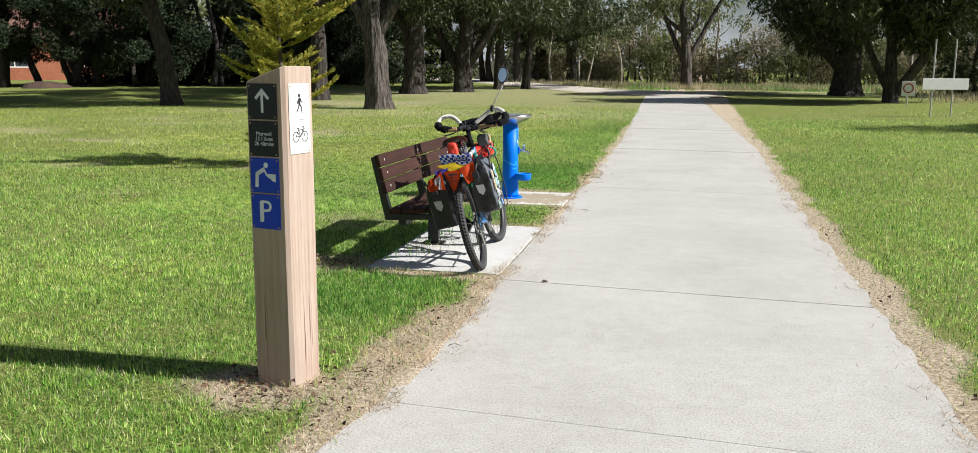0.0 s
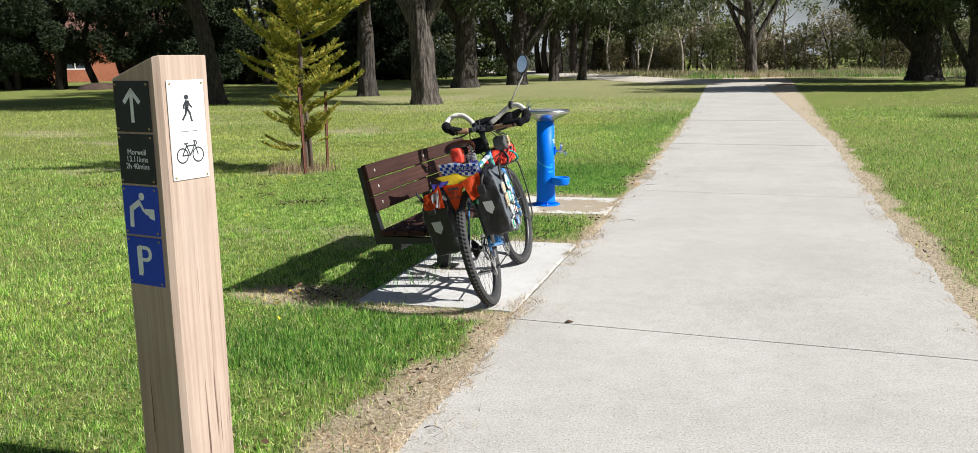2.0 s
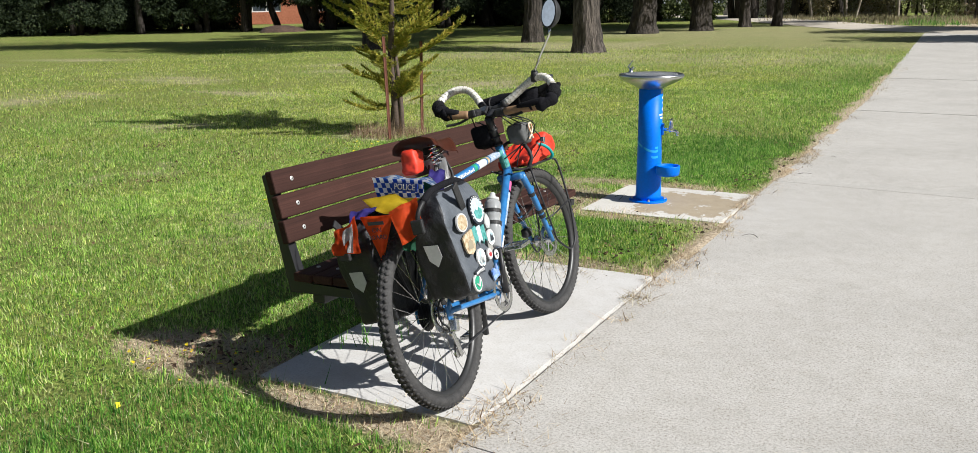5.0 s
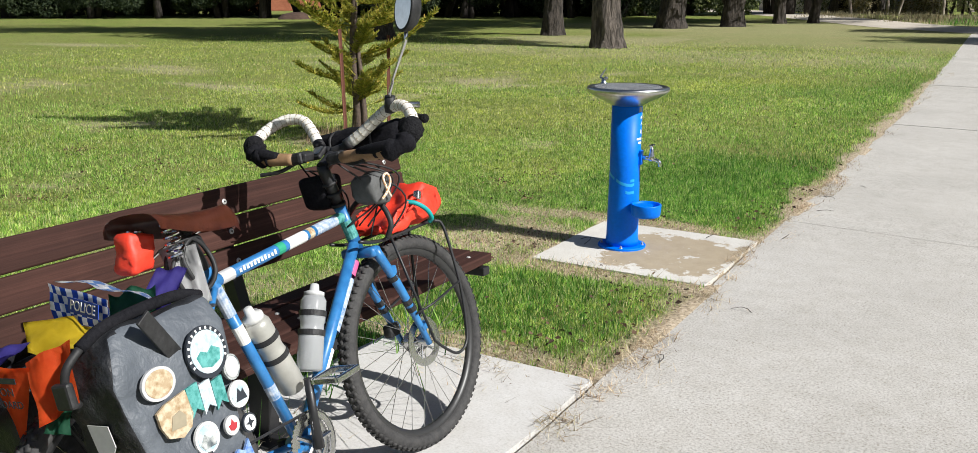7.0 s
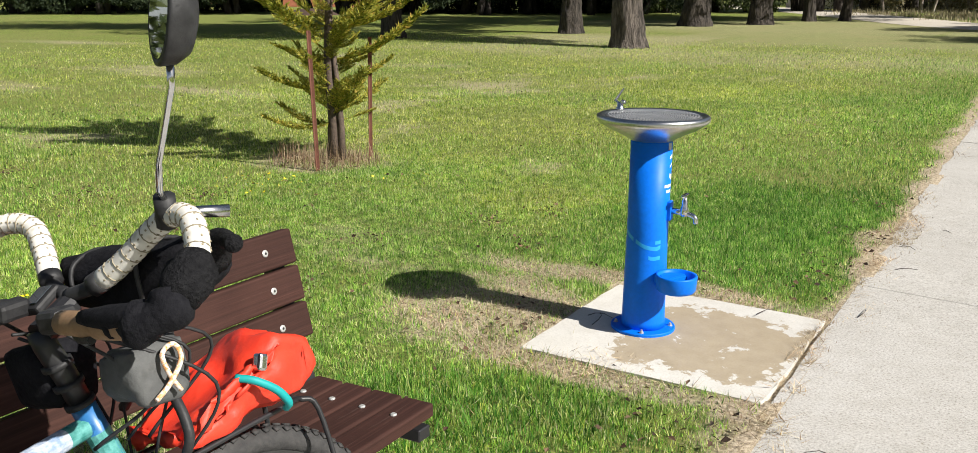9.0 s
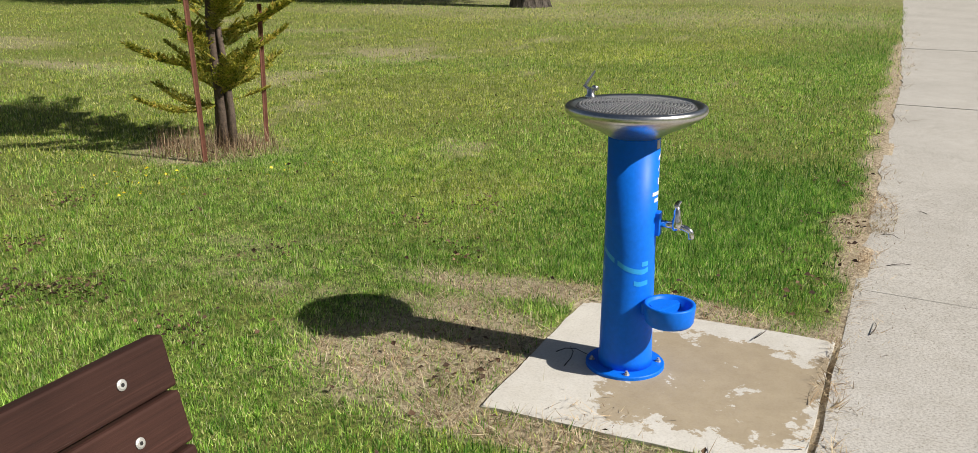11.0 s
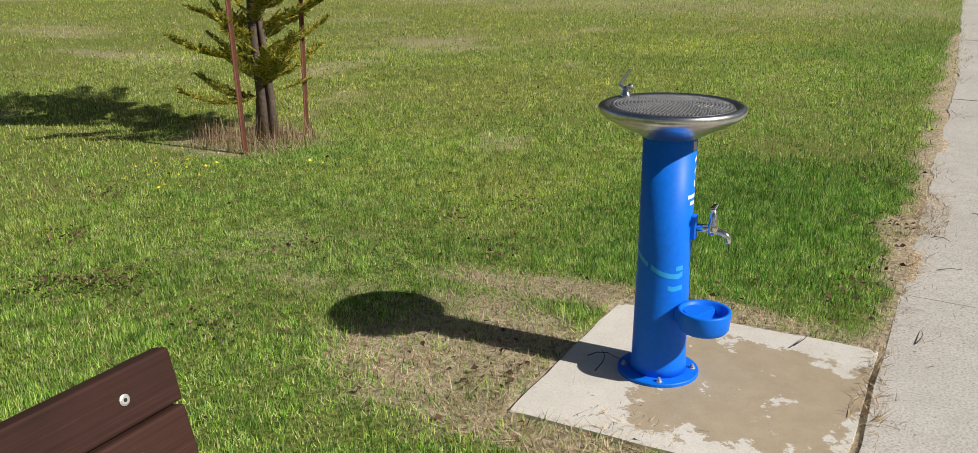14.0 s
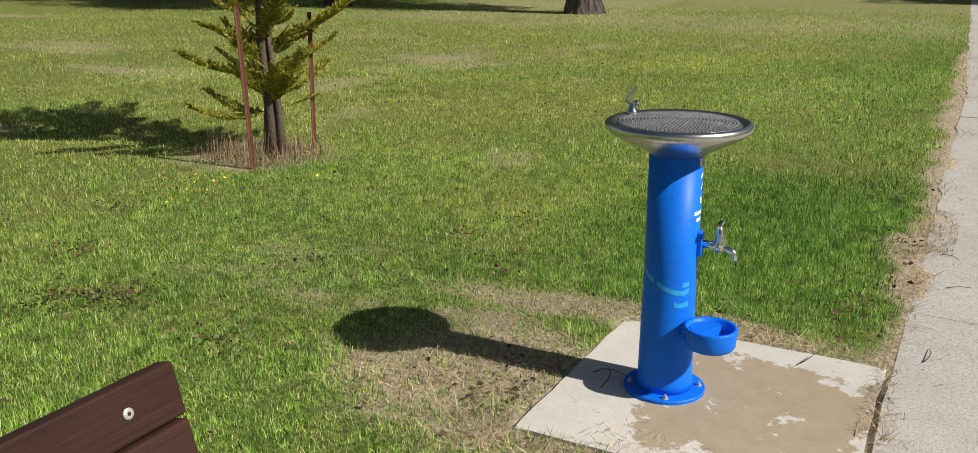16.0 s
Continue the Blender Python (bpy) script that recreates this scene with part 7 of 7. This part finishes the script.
for i in range(30):
    bx = -7 + 1.15 * i + rng.uniform(-0.5, 0.5)
    bare_tree(bx, 54.5 + rng.uniform(0, 7) + 0.05 * i, rng.uniform(3.2, 4.4) if 3.5 < bx < 9.5 else rng.uniform(3.2, 6.4), 300 + i)
# the distant woods that close the view
woods_c, woods_r = [], []
for i in range(150):
    a = rng.uniform(-1.15, 1.25)
    d = rng.uniform(85, 120)
    woods_c.append((d * math.sin(a), d * math.cos(a), rng.uniform(0.3, 1.2 if 0.0 < a < 0.16 else (4.5 if a > -0.12 else 8.5))))
    woods_r.append(rng.uniform(1.6, 3.2))
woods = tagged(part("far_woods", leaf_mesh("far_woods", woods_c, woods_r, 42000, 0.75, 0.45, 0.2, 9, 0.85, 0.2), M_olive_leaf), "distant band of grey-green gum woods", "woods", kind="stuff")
woods_c, woods_r = [], []
for i in range(110):
    a = rng.uniform(1.2, 5.2)
    d = rng.uniform(55, 80)
    woods_c.append((d * math.sin(a), d * math.cos(a), rng.uniform(0.5, 5.5)))
    woods_r.append(rng.uniform(1.8, 3.4))
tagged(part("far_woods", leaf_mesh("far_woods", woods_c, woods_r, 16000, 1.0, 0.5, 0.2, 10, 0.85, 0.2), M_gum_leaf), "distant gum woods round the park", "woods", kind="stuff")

mound = bmesh.new()
add_lathe(mound, [(1.9, -0.10), (1.7, 0.10), (1.2, 0.36), (0.6, 0.52), (0.01, 0.56)], 28)
for v in mound.verts:
    v.co *= 1.0 + 0.18 * noise.noise(v.co * 1.4)
md = tagged(part("soil_mound", mound, plain("leaf_mould", (0.035, 0.022, 0.016), (0.11, 0.066, 0.046), 0.95, scale=6, bump=0.8, depth=0.05), smooth=True), "low brown mound of leaf mould under the cypresses", "mound")
md.matrix_basis = pose(-30.9, 41.2, float(rise_np(np.array(41.2))) - 0.04) @ Matrix.Diagonal((0.72, 0.72, 0.66, 1))

house = empty("house", pose(-43.5, 57.5, float(rise_np(np.array(57.5))) - 0.05, 0, 0, 34), "red brick house with white windows behind the cypresses", "house")
HW, HD, HH = 8.0, 5.0, 2.7
wall = bmesh.new()
openings = [(-5.2, 1.2), (-1.6, 2.0), (2.6, 1.4)]
spans, last = [], -HW
for cx, w in openings:
    spans.append((last, cx - w / 2))
    last = cx + w / 2
spans.append((last, HW))
for a, b in spans:
    add_box(wall, ((a + b) / 2, -HD, HH / 2), (b - a, 0.24, HH))
for cx, w in openings:
    add_box(wall, (cx, -HD, 0.4), (w, 0.24, 0.8))
    add_box(wall, (cx, -HD, 2.4), (w, 0.24, 0.6))
add_box(wall, (-HW + 0.12, 0.12, HH / 2), (0.24, 2 * HD - 0.02, HH))
add_box(wall, (HW - 0.12, 0.12, HH / 2), (0.24, 2 * HD - 0.02, HH))
add_box(wall, (0, HD, HH / 2), (2 * HW - 0.5, 0.24, HH))
part("wall", wall, M_brick, house)
roof = bmesh.new()
pts = [(-HW - .5, -HD - .5, HH), (HW + .5, -HD - .5, HH), (HW + .5, HD + .5, HH), (-HW - .5, HD + .5, HH), (-HW + 4, 0, HH + 2.2), (HW - 4, 0, HH + 2.2)]
vs = [roof.verts.new(p) for p in pts]
for f in ((0, 1, 5, 4), (2, 3, 4, 5), (1, 2, 5), (3, 0, 4), (0, 3, 2, 1)):
    roof.faces.new([vs[i] for i in f])
part("roof", roof, M_roof, house)
for cx, w in openings:
    fr = bmesh.new()
    for dx in (-w / 2 + 0.04, 0.0, w / 2 - 0.04):
        add_box(fr, (cx + dx, -HD - 0.02, 1.45), (0.08, 0.1, 1.3))
    for z in (0.84, 2.06):
        add_box(fr, (cx, -HD - 0.02, z), (w - 0.16, 0.098, 0.08))
    win = part("window", fr, M_frame_white, house, "white window frame")
    part("pane", box((cx, -HD, 1.45), (w - 0.1, 0.012, 1.2)), M_glass, win)
    if cx > -3 and cx < 0:
        part("blind", box((cx, -HD + 0.06, 1.45), (w - 0.1, 0.02, 1.2)), M_frame_white, win, "closed white blind")

fence = empty("paling_fence", pose(-8.6, 62.5, float(rise_np(np.array(62.0))) - 0.05, 0, 0, -14), "pale timber paling fence beyond the track", "fence")
pal = box((0, 0, 0), (0.28, 0.02, 1.35), None, 0.004)
pal_me = bpy.data.meshes.new("paling")
pal.to_mesh(pal_me)
pal.free()
pal_me.materials.append(M_fence)
for i in range(36):
    p = part("paling", pal_me, None, fence)
    p.matrix_basis = pose(-5.2 + 0.295 * i, 0, 0.68 + random.uniform(-0.03, 0.03))
for z in (0.35, 1.1):
    part("rail", box((0, 0.04, z), (10.8, 0.045, 0.08)), M_fence, fence)

# road sign on two posts at the side road
rs = empty("road_sign", pose(8.15, 28.0, float(rise_np(np.array(28.0))), 0, 0, 14), "long white sign board on two steel posts", "sign")
for sx in (-0.29, 0.29):
    part("post", tube([(sx, 0, -0.1), (sx, 0, 2.15)], 0.022, 10), M_galv, rs)
part("board", box((0.06, -0.035, 0.92), (1.30, 0.02, 0.31), None, 0.004), M_sign_white, rs, "blank white board")
ss = empty("speed_sign", pose(8.55, 34.0, float(rise_np(np.array(34.0)))), "small white speed sign on a post", "sign")
part("post", tube([(0, 0, -0.1), (0, 0, 0.86)], 0.022, 8), M_galv, ss)
part("board", box((0, -0.034, 0.60), (0.42, 0.02, 0.50), None, 0.006), M_sign_white, ss)
part("ring", lathe([(0.13, 0), (0.13, 0.01), (0.17, 0.01), (0.17, 0)], 24, Matrix.Translation((0, -0.046, 0.61)) @ Matrix.Rotation(radians(90), 4, "X"), False), flat("sign_ring", (0.35, 0.03, 0.03)), ss)


# ---------------------------------------------------------------- grass, straw, litter
def blades(name, zones, material, label, seed, height, width, lean, want, flat_lie=False):
    """Single blades of grass. zones: (x0, x1, y0, y1, blades to the square metre, size)."""
    rng = np.random.default_rng(seed)
    xs_, ys_, sc = [], [], []
    for x0, x1, y0, y1, dens, size in zones:
        n = int((x1 - x0) * (y1 - y0) * dens)
        # zones fade into one another over about a metre
        x, y = rng.uniform(x0, x1, n) + rng.normal(0, 0.35 * size ** 3, n), rng.uniform(y0, y1, n) + rng.normal(0, 0.35 * size ** 3, n)
        keep = rng.uniform(size=n) < want(x, y)
        xs_.append(x[keep])
        ys_.append(y[keep])
        sc.append(np.full(keep.sum(), size))
    x, y, s = np.concatenate(xs_), np.concatenate(ys_), np.concatenate(sc)
    n = len(x)
    z = ground_z(x, y)
    z = np.where((x > 0.0) & (x < 2.5), np.maximum(z, rise_np(y) + 0.004), z)
    z = np.where((x > -1.02) & (x < 0.0) & (((y > 6.63) & (y < 8.65)) | ((y > 10.05) & (y < 11.08))), 0.014, z)
    tuft = 0.45 + 0.6 * hash_noise(x, y, 3.0, 5.0) + 0.6 * hash_noise(x, y, 12.0, 9.0)
    h = height * s * rng.uniform(0.5, 1.3, n) * tuft
    a = rng.uniform(0, 2 * np.pi, n)
    b = rng.uniform(0, 2 * np.pi, n)
    le = np.abs(rng.normal(0, lean, n))
    w = width * s * rng.uniform(0.7, 1.3, n)
    ca, sa = np.cos(a) * w, np.sin(a) * w
    up = np.maximum(0.15, np.cos(le)) if not flat_lie else rng.uniform(0.08, 0.42, n)
    v = np.stack([np.stack([x - ca, y - sa, z - 0.004], 1), np.stack([x + ca, y + sa, z - 0.004], 1),
                  np.stack([x + np.cos(b) * np.sin(le) * h, y + np.sin(b) * np.sin(le) * h, z + h * up], 1)], 1).reshape(-1, 3)
    return tagged(part(name, mesh_np(name, v, np.arange(3 * n).reshape(-1, 3)), material), label, "grass", kind="stuff")


def off_concrete(x, y):
    on = ((x > -0.015) & (x < 2.51)) | ((x > -1.05) & (x < 0.02) & (y > 10.04) & (y < 11.09)) | ((x > -1.03) & (x < 0.02) & (y > 6.62) & (y < 8.66))
    on |= (np.abs(x + 0.541) < 0.12) & (np.abs(y - 4.243) < 0.12)
    return ~on


def lush_at(x, y):
    near = soft(-np.sqrt(((x + 0.7) / 1.3) ** 2 + ((y - 12.6) / 1.7) ** 2), -1.1, -0.5)
    t2 = soft(-np.sqrt(((x + 0.75) / 0.8) ** 2 + ((y - 9.3) / 0.5) ** 2), -1.2, -0.6)
    t3 = soft(-np.sqrt(((x + 0.75) / 0.8) ** 2 + ((y - 5.9) / 0.7) ** 2), -1.2, -0.5)
    verge = soft(x, -1.3, -0.5) * soft(y, 12, 14) * 0.8
    return np.clip(np.maximum.reduce([near, t2, t3, verge]) + 0.25 * (hash_noise(x, y, 1.5, 8.0) - 0.5), 0, 1)


def olive_at(x, y):
    far = soft(y, 11.0, 17.0) * soft(-x, 0.8, 3.0)
    return np.clip(0.22 + 0.68 * far + 1.1 * (hash_noise(x, y, 0.55, 11.0) - 0.5) + 0.5 * (hash_noise(x, y, 2.5, 12.0) - 0.5), 0, 1)


def clumps(x, y):
    return np.clip(0.05 + 0.60 * hash_noise(x, y, 4.0, 3.0) + 0.75 * hash_noise(x, y, 13.0, 7.0), 0.06, 1)


NEAR = [(-4.6, 0.10, 8.3, 13.8, 27000, 0.80), (-3.6, 0.10, 2.6, 8.3, 12500, 0.95), (-9.5, -3.6, 2.6, 8.3, 4200, 1.15), (-9.5, -4.6, 8.3, 18.0, 4800, 1.10), (-4.6, 0.06, 13.8, 21, 5000, 1.1), (2.45, 5.0, 2.5, 12.0, 5200, 1.05),
        (2.45, 9.0, 12.0, 26.0, 1500, 1.3), (5.0, 9.0, 4.0, 12.0, 1600, 1.3), (-20.0, -9.5, 8.0, 30.0, 600, 1.5), (-9.5, 0.0, 18.0, 30.0, 1300, 1.4),
        (-9.5, 0.1, -6.0, 2.8, 500, 1.4), (2.4, 9.0, -6.0, 2.8, 400, 1.4), (-22.0, -9.3, -6.0, 8.0, 200, 2.0), (8.8, 20.0, -6.0, 30.0, 220, 1.9)]
blades("grass", NEAR, M_grass, "short mown green lawn grass", 1, 0.034, 0.0027, 1.10,
       lambda x, y: off_concrete(x, y) * (1 - 0.86 * dryness(x, y)) * (1 - olive_at(x, y)) * clumps(x, y))
blades("grass", NEAR, M_olive, "sun-bleached olive lawn grass", 4, 0.032, 0.0027, 1.15,
       lambda x, y: off_concrete(x, y) * (1 - 0.86 * dryness(x, y)) * olive_at(x, y) * clumps(x, y))
blades("grass", [(-3.2, 0.05, 2.6, 14.0, 7500, 1.0), (-1.6, 0.05, 14.0, 24.0, 1100, 1.2), (2.5, 3.6, 4.0, 16.0, 900, 1.1)], M_lush, "lush darker grass along the pads and path", 2, 0.040, 0.0027, 0.95,
       lambda x, y: off_concrete(x, y) * (1 - dryness(x, y)) * np.where(x > 1, 0.7, lush_at(x, y)))
blades("dry_grass", [(-1.9, 0.10, 2.6, 13.5, 7500, 1.0), (-6.5, -1.9, 6.0, 15.0, 1700, 0.75), (-5.4, -3.9, 12.2, 13.6, 2600, 1.2), (-0.6, 0.08, 13.5, 24, 1500, 1.3), (2.40, 3.0, 2.5, 14.0, 3000, 1.1), (2.35, 3.0, 14.0, 26.0, 900, 1.5)],
       M_straw, "dry straw thatch along the concrete edges", 3, 0.080, 0.0020, 1.25,
       lambda x, y: (off_concrete(x, y) | (hash_noise(x, y, 6.0, 6.0) > 0.55) * ((np.abs(x) < 0.02 + 0.13 * hash_noise(x, y, 2.6, 13.0)) | (np.abs(x - 2.48) < 0.03 + 0.13 * hash_noise(x, y, 2.6, 14.0)))) * np.clip(dryness(x, y) + 0.03, 0, 1), True)


def litter(name, material, label, spots, n, spread, size, seed, category):
    """Curled fallen leaves scattered round the given spots (x, y, share)."""
    rng = np.random.default_rng(seed)
    vs = []
    share = np.array([s[2] for s in spots], float)
    pick = rng.choice(len(spots), n, p=share / share.sum())
    for k in pick:
        x, y = spots[k][0] + rng.normal(0, spread), spots[k][1] + rng.normal(0, spread)
        if not off_concrete(np.array([x]), np.array([y]))[0]:
            continue
        z = float(ground_z(np.array([x]), np.array([y]))[0]) + rng.uniform(0.015, 0.045)
        a, ln = rng.uniform(0, 6.28), size * rng.uniform(0.6, 1.5)
        u, w = np.array([math.cos(a), math.sin(a), rng.uniform(-.4, .4)]) * ln, np.array([-math.sin(a), math.cos(a), rng.uniform(-.5, .5)]) * ln * 0.28
        c = np.array([x, y, z])
        vs += [c - u * 0.5, c + w + np.array([0, 0, 0.008]), c + u * 0.5, c - w]
    v = np.array(vs)
    return tagged(part(name, mesh_np(name, v, np.arange(len(v)).reshape(-1, 4)), material), label, category, kind="stuff")


litter("fallen_leaves", M_dead_leaf, "brown curled gum leaves scattered over the lawn",
       [(-3.13, 10.24, 5), (-1.83, 11.42, 2), (-3.9, 10.6, 2), (-4.8, 9.5, 2), (-2.6, 11.0, 1), (-2.5, 6.0, 1), (-3.5, 7.5, 1), (-6.5, 11, 2), (-1.3, 6.7, 2), (-2.4, 10.1, 2), (-3.35, 10.05, 4), (-2.05, 12.2, 2), (-2.3, 11.75, 2), (-4.35, 11.3, 2), (-5.2, 10.9, 2)], 900, 0.10, 0.020, 21, "leaves")
litter("fallen_leaves", M_dead_leaf, "brown gum leaves and bark flakes far over the lawn",
       [(-6 + 1.7 * i, 8 + (i * 3.7) % 14, 1) for i in range(-6, 5)], 2600, 1.6, 0.024, 22, "leaves")
litter("fallen_leaves", M_dead_leaf, "dry brown leaf debris along the path edges and round the sign post",
       [(-0.55, 4.02, 4), (-0.35, 4.35, 3), (-0.75, 4.2, 2), (-0.2, 3.9, 3), (-0.12, 5.0, 2), (-0.12, 5.7, 1), (-0.1, 9.2, 2), (-0.1, 9.75, 2), (-0.12, 12.0, 1), (-1.25, 6.75, 3), (2.62, 4.5, 2), (2.62, 6.5, 2), (2.65, 9.0, 2), (2.62, 12.0, 1), (-0.06, 5.4, 2), (-0.06, 6.2, 2), (-0.08, 11.6, 2), (-0.08, 12.6, 2), (-0.08, 13.6, 2), (-0.3, 8.76, 2), (-1.2, 10.3, 2), (-0.6, 11.15, 2), (-4.6, 12.8, 3)], 900, 0.15, 0.026, 27, "leaves")
litter("flowers", M_flower, "small yellow capeweed flowers in the lawn", [(-4.41, 11.84, 4), (-4.05, 11.74, 3), (-3.6, 12.5, 2), (-1.45, 6.6, 3), (-3.4, 9.4, 1), (-4.9, 12.1, 2)], 70, 0.16, 0.022, 23, "flowers")


def twig(x, y, z, ln, a, bend):
    """A dry twig lying on the concrete."""
    pts = [(x + ln * f * math.cos(a + bend * f), y + ln * f * math.sin(a + bend * f), z + 0.004 + 0.012 * math.sin(f * 3.1)) for f in (0, 0.3, 0.6, 1.0)]
    return tagged(part("twig", tube(pts, [0.0022, 0.002, 0.0015, 0.001], 5), M_bark), "thin dry twig lying on the concrete", "twig", "twigs")


for x, y, ln, a, bend in ((0.30, 9.75, 0.10, 2.2, 0.9), (0.08, 4.9, 0.07, -0.1, 0.2), (0.10, 11.2, 0.14, 1.1, 0.4), (0.06, 12.6, 0.12, 0.5, -0.8), (0.12, 12.1, 0.13, 0.2, 0.3), (0.3, 13.1, 0.10, 2.0, 0.5), (0.14, 8.95, 0.09, 1.0, 1.0)):
    twig(x, y, 0.001, ln, a, bend)
for x, y, ln, a, bend in ((-0.88, 10.42, 0.17, 1.3, 0.5), (-0.30, 10.95, 0.11, 0.8, 0.5), (-0.95, 10.52, 0.12, 0.9, -0.7)):
    twig(x, y, 0.012, ln, a, bend)
lf = bmesh.new()
add_prism(lf, [(-0.028, 0), (-0.006, 0.013), (0.026, 0.004), (0.012, -0.010), (-0.01, -0.012)], 0.002)
for v in lf.verts:
    v.co.z += 0.5 * abs(v.co.y)
leaf_ob = tagged(part("fallen_leaf", lf, M_dead_leaf), "curled brown leaf lying on the concrete path", "leaf")
leaf_ob.matrix_basis = pose(0.354, 6.494, 0.003, 18, 10, 40)

blades("dry_grass", [(-5.3, -4.0, 12.25, 13.5, 1700, 1.0)], leafy("tall_dry_grass", [(0.0, (0.14, 0.075, 0.05)), (0.5, (0.38, 0.27, 0.18)), (1.0, (0.64, 0.51, 0.36))], 0.3, 0.8, 2.0),
       "tall dry reddish grass round the sapling's foot", 6, 0.17, 0.0028, 0.55, lambda x, y: soft(-np.sqrt(((x + 4.6) / 0.62) ** 2 + ((y - 12.85) / 0.52) ** 2), -1.0, -0.5))

blades("dry_grass", [(-4.0, 24.0, 47.5, 55.0, 130, 1.0), (9.5, 24.0, 36.0, 47.5, 30, 1.0), (-9.0, -3.0, 52.0, 60.0, 45, 1.0)], leafy("pale_dry_grass", [(0.0, (0.24, 0.20, 0.12)), (0.5, (0.44, 0.38, 0.24)), (1.0, (0.62, 0.56, 0.40))], 0.3, 0.8, 0.5), "tall dry grass at the foot of the scrub", 7, 0.24, 0.016, 0.5,
       lambda x, y: 0.25 + 0.75 * (hash_noise(x, y, 0.35, 13.0) > 0.42))
blades("grass", [(-2.0, 24.0, 46.5, 54.0, 60, 1.0)], M_lush, "rank green grass at the foot of the scrub", 8, 0.20, 0.013, 0.4,
       lambda x, y: 1.0 * (hash_noise(x, y, 0.3, 14.0) > 0.5))


def spill(x, y):
    """Straw kicked on to the concrete, thickest at the edges and at the pads' corners."""
    left = np.exp(-np.clip(x, 0, 9) / 0.05) * (x > -0.02)
    right = np.exp(-np.clip(2.5 - x, 0, 9) / 0.06) * (x < 2.52)
    p = np.maximum(left, right) * (hash_noise(x, y, 2.6, 15.0) > 0.42)
    for cx, cy, r in ((0.03, 8.82, 0.16), (0.02, 9.75, 0.14), (0.0, 11.2, 0.15), (-0.05, 6.62, 0.22), (0.02, 4.9, 0.2), (-0.5, 8.6, 0.2), (-0.85, 7.5, 0.25), (-0.7, 10.1, 0.12), (0.05, 12.6, 0.14)):
        p = np.maximum(p, 0.8 * np.exp(-((x - cx) ** 2 + (y - cy) ** 2) / r ** 2))
    return np.clip(p, 0, 1) * ~off_concrete(x, y)


blades("dry_grass", [(-1.02, 0.35, 4.0, 14.0, 3600, 1.0), (2.2, 2.52, 3.0, 16.0, 2600, 1.0), (0.0, 0.3, 14.0, 24.0, 500, 1.3), (2.2, 2.5, 16.0, 26.0, 500, 1.4)], M_straw, "loose straw spilled over the concrete edges", 9, 0.060, 0.0016, 1.35, spill, True)
blades("weeds", [(-1.02, -0.50, 8.15, 8.80, 1500, 1.0), (-1.10, -0.95, 6.8, 8.6, 1800, 0.8)], M_lush, "rank grass growing at the pad's edge under the bench", 10, 0.14, 0.0032, 0.5,
       lambda x, y: 1.0 * (hash_noise(x, y, 6.0, 16.0) > 0.45) * np.where(x > -0.95, soft(-x, 0.5, 0.75), 1.0))
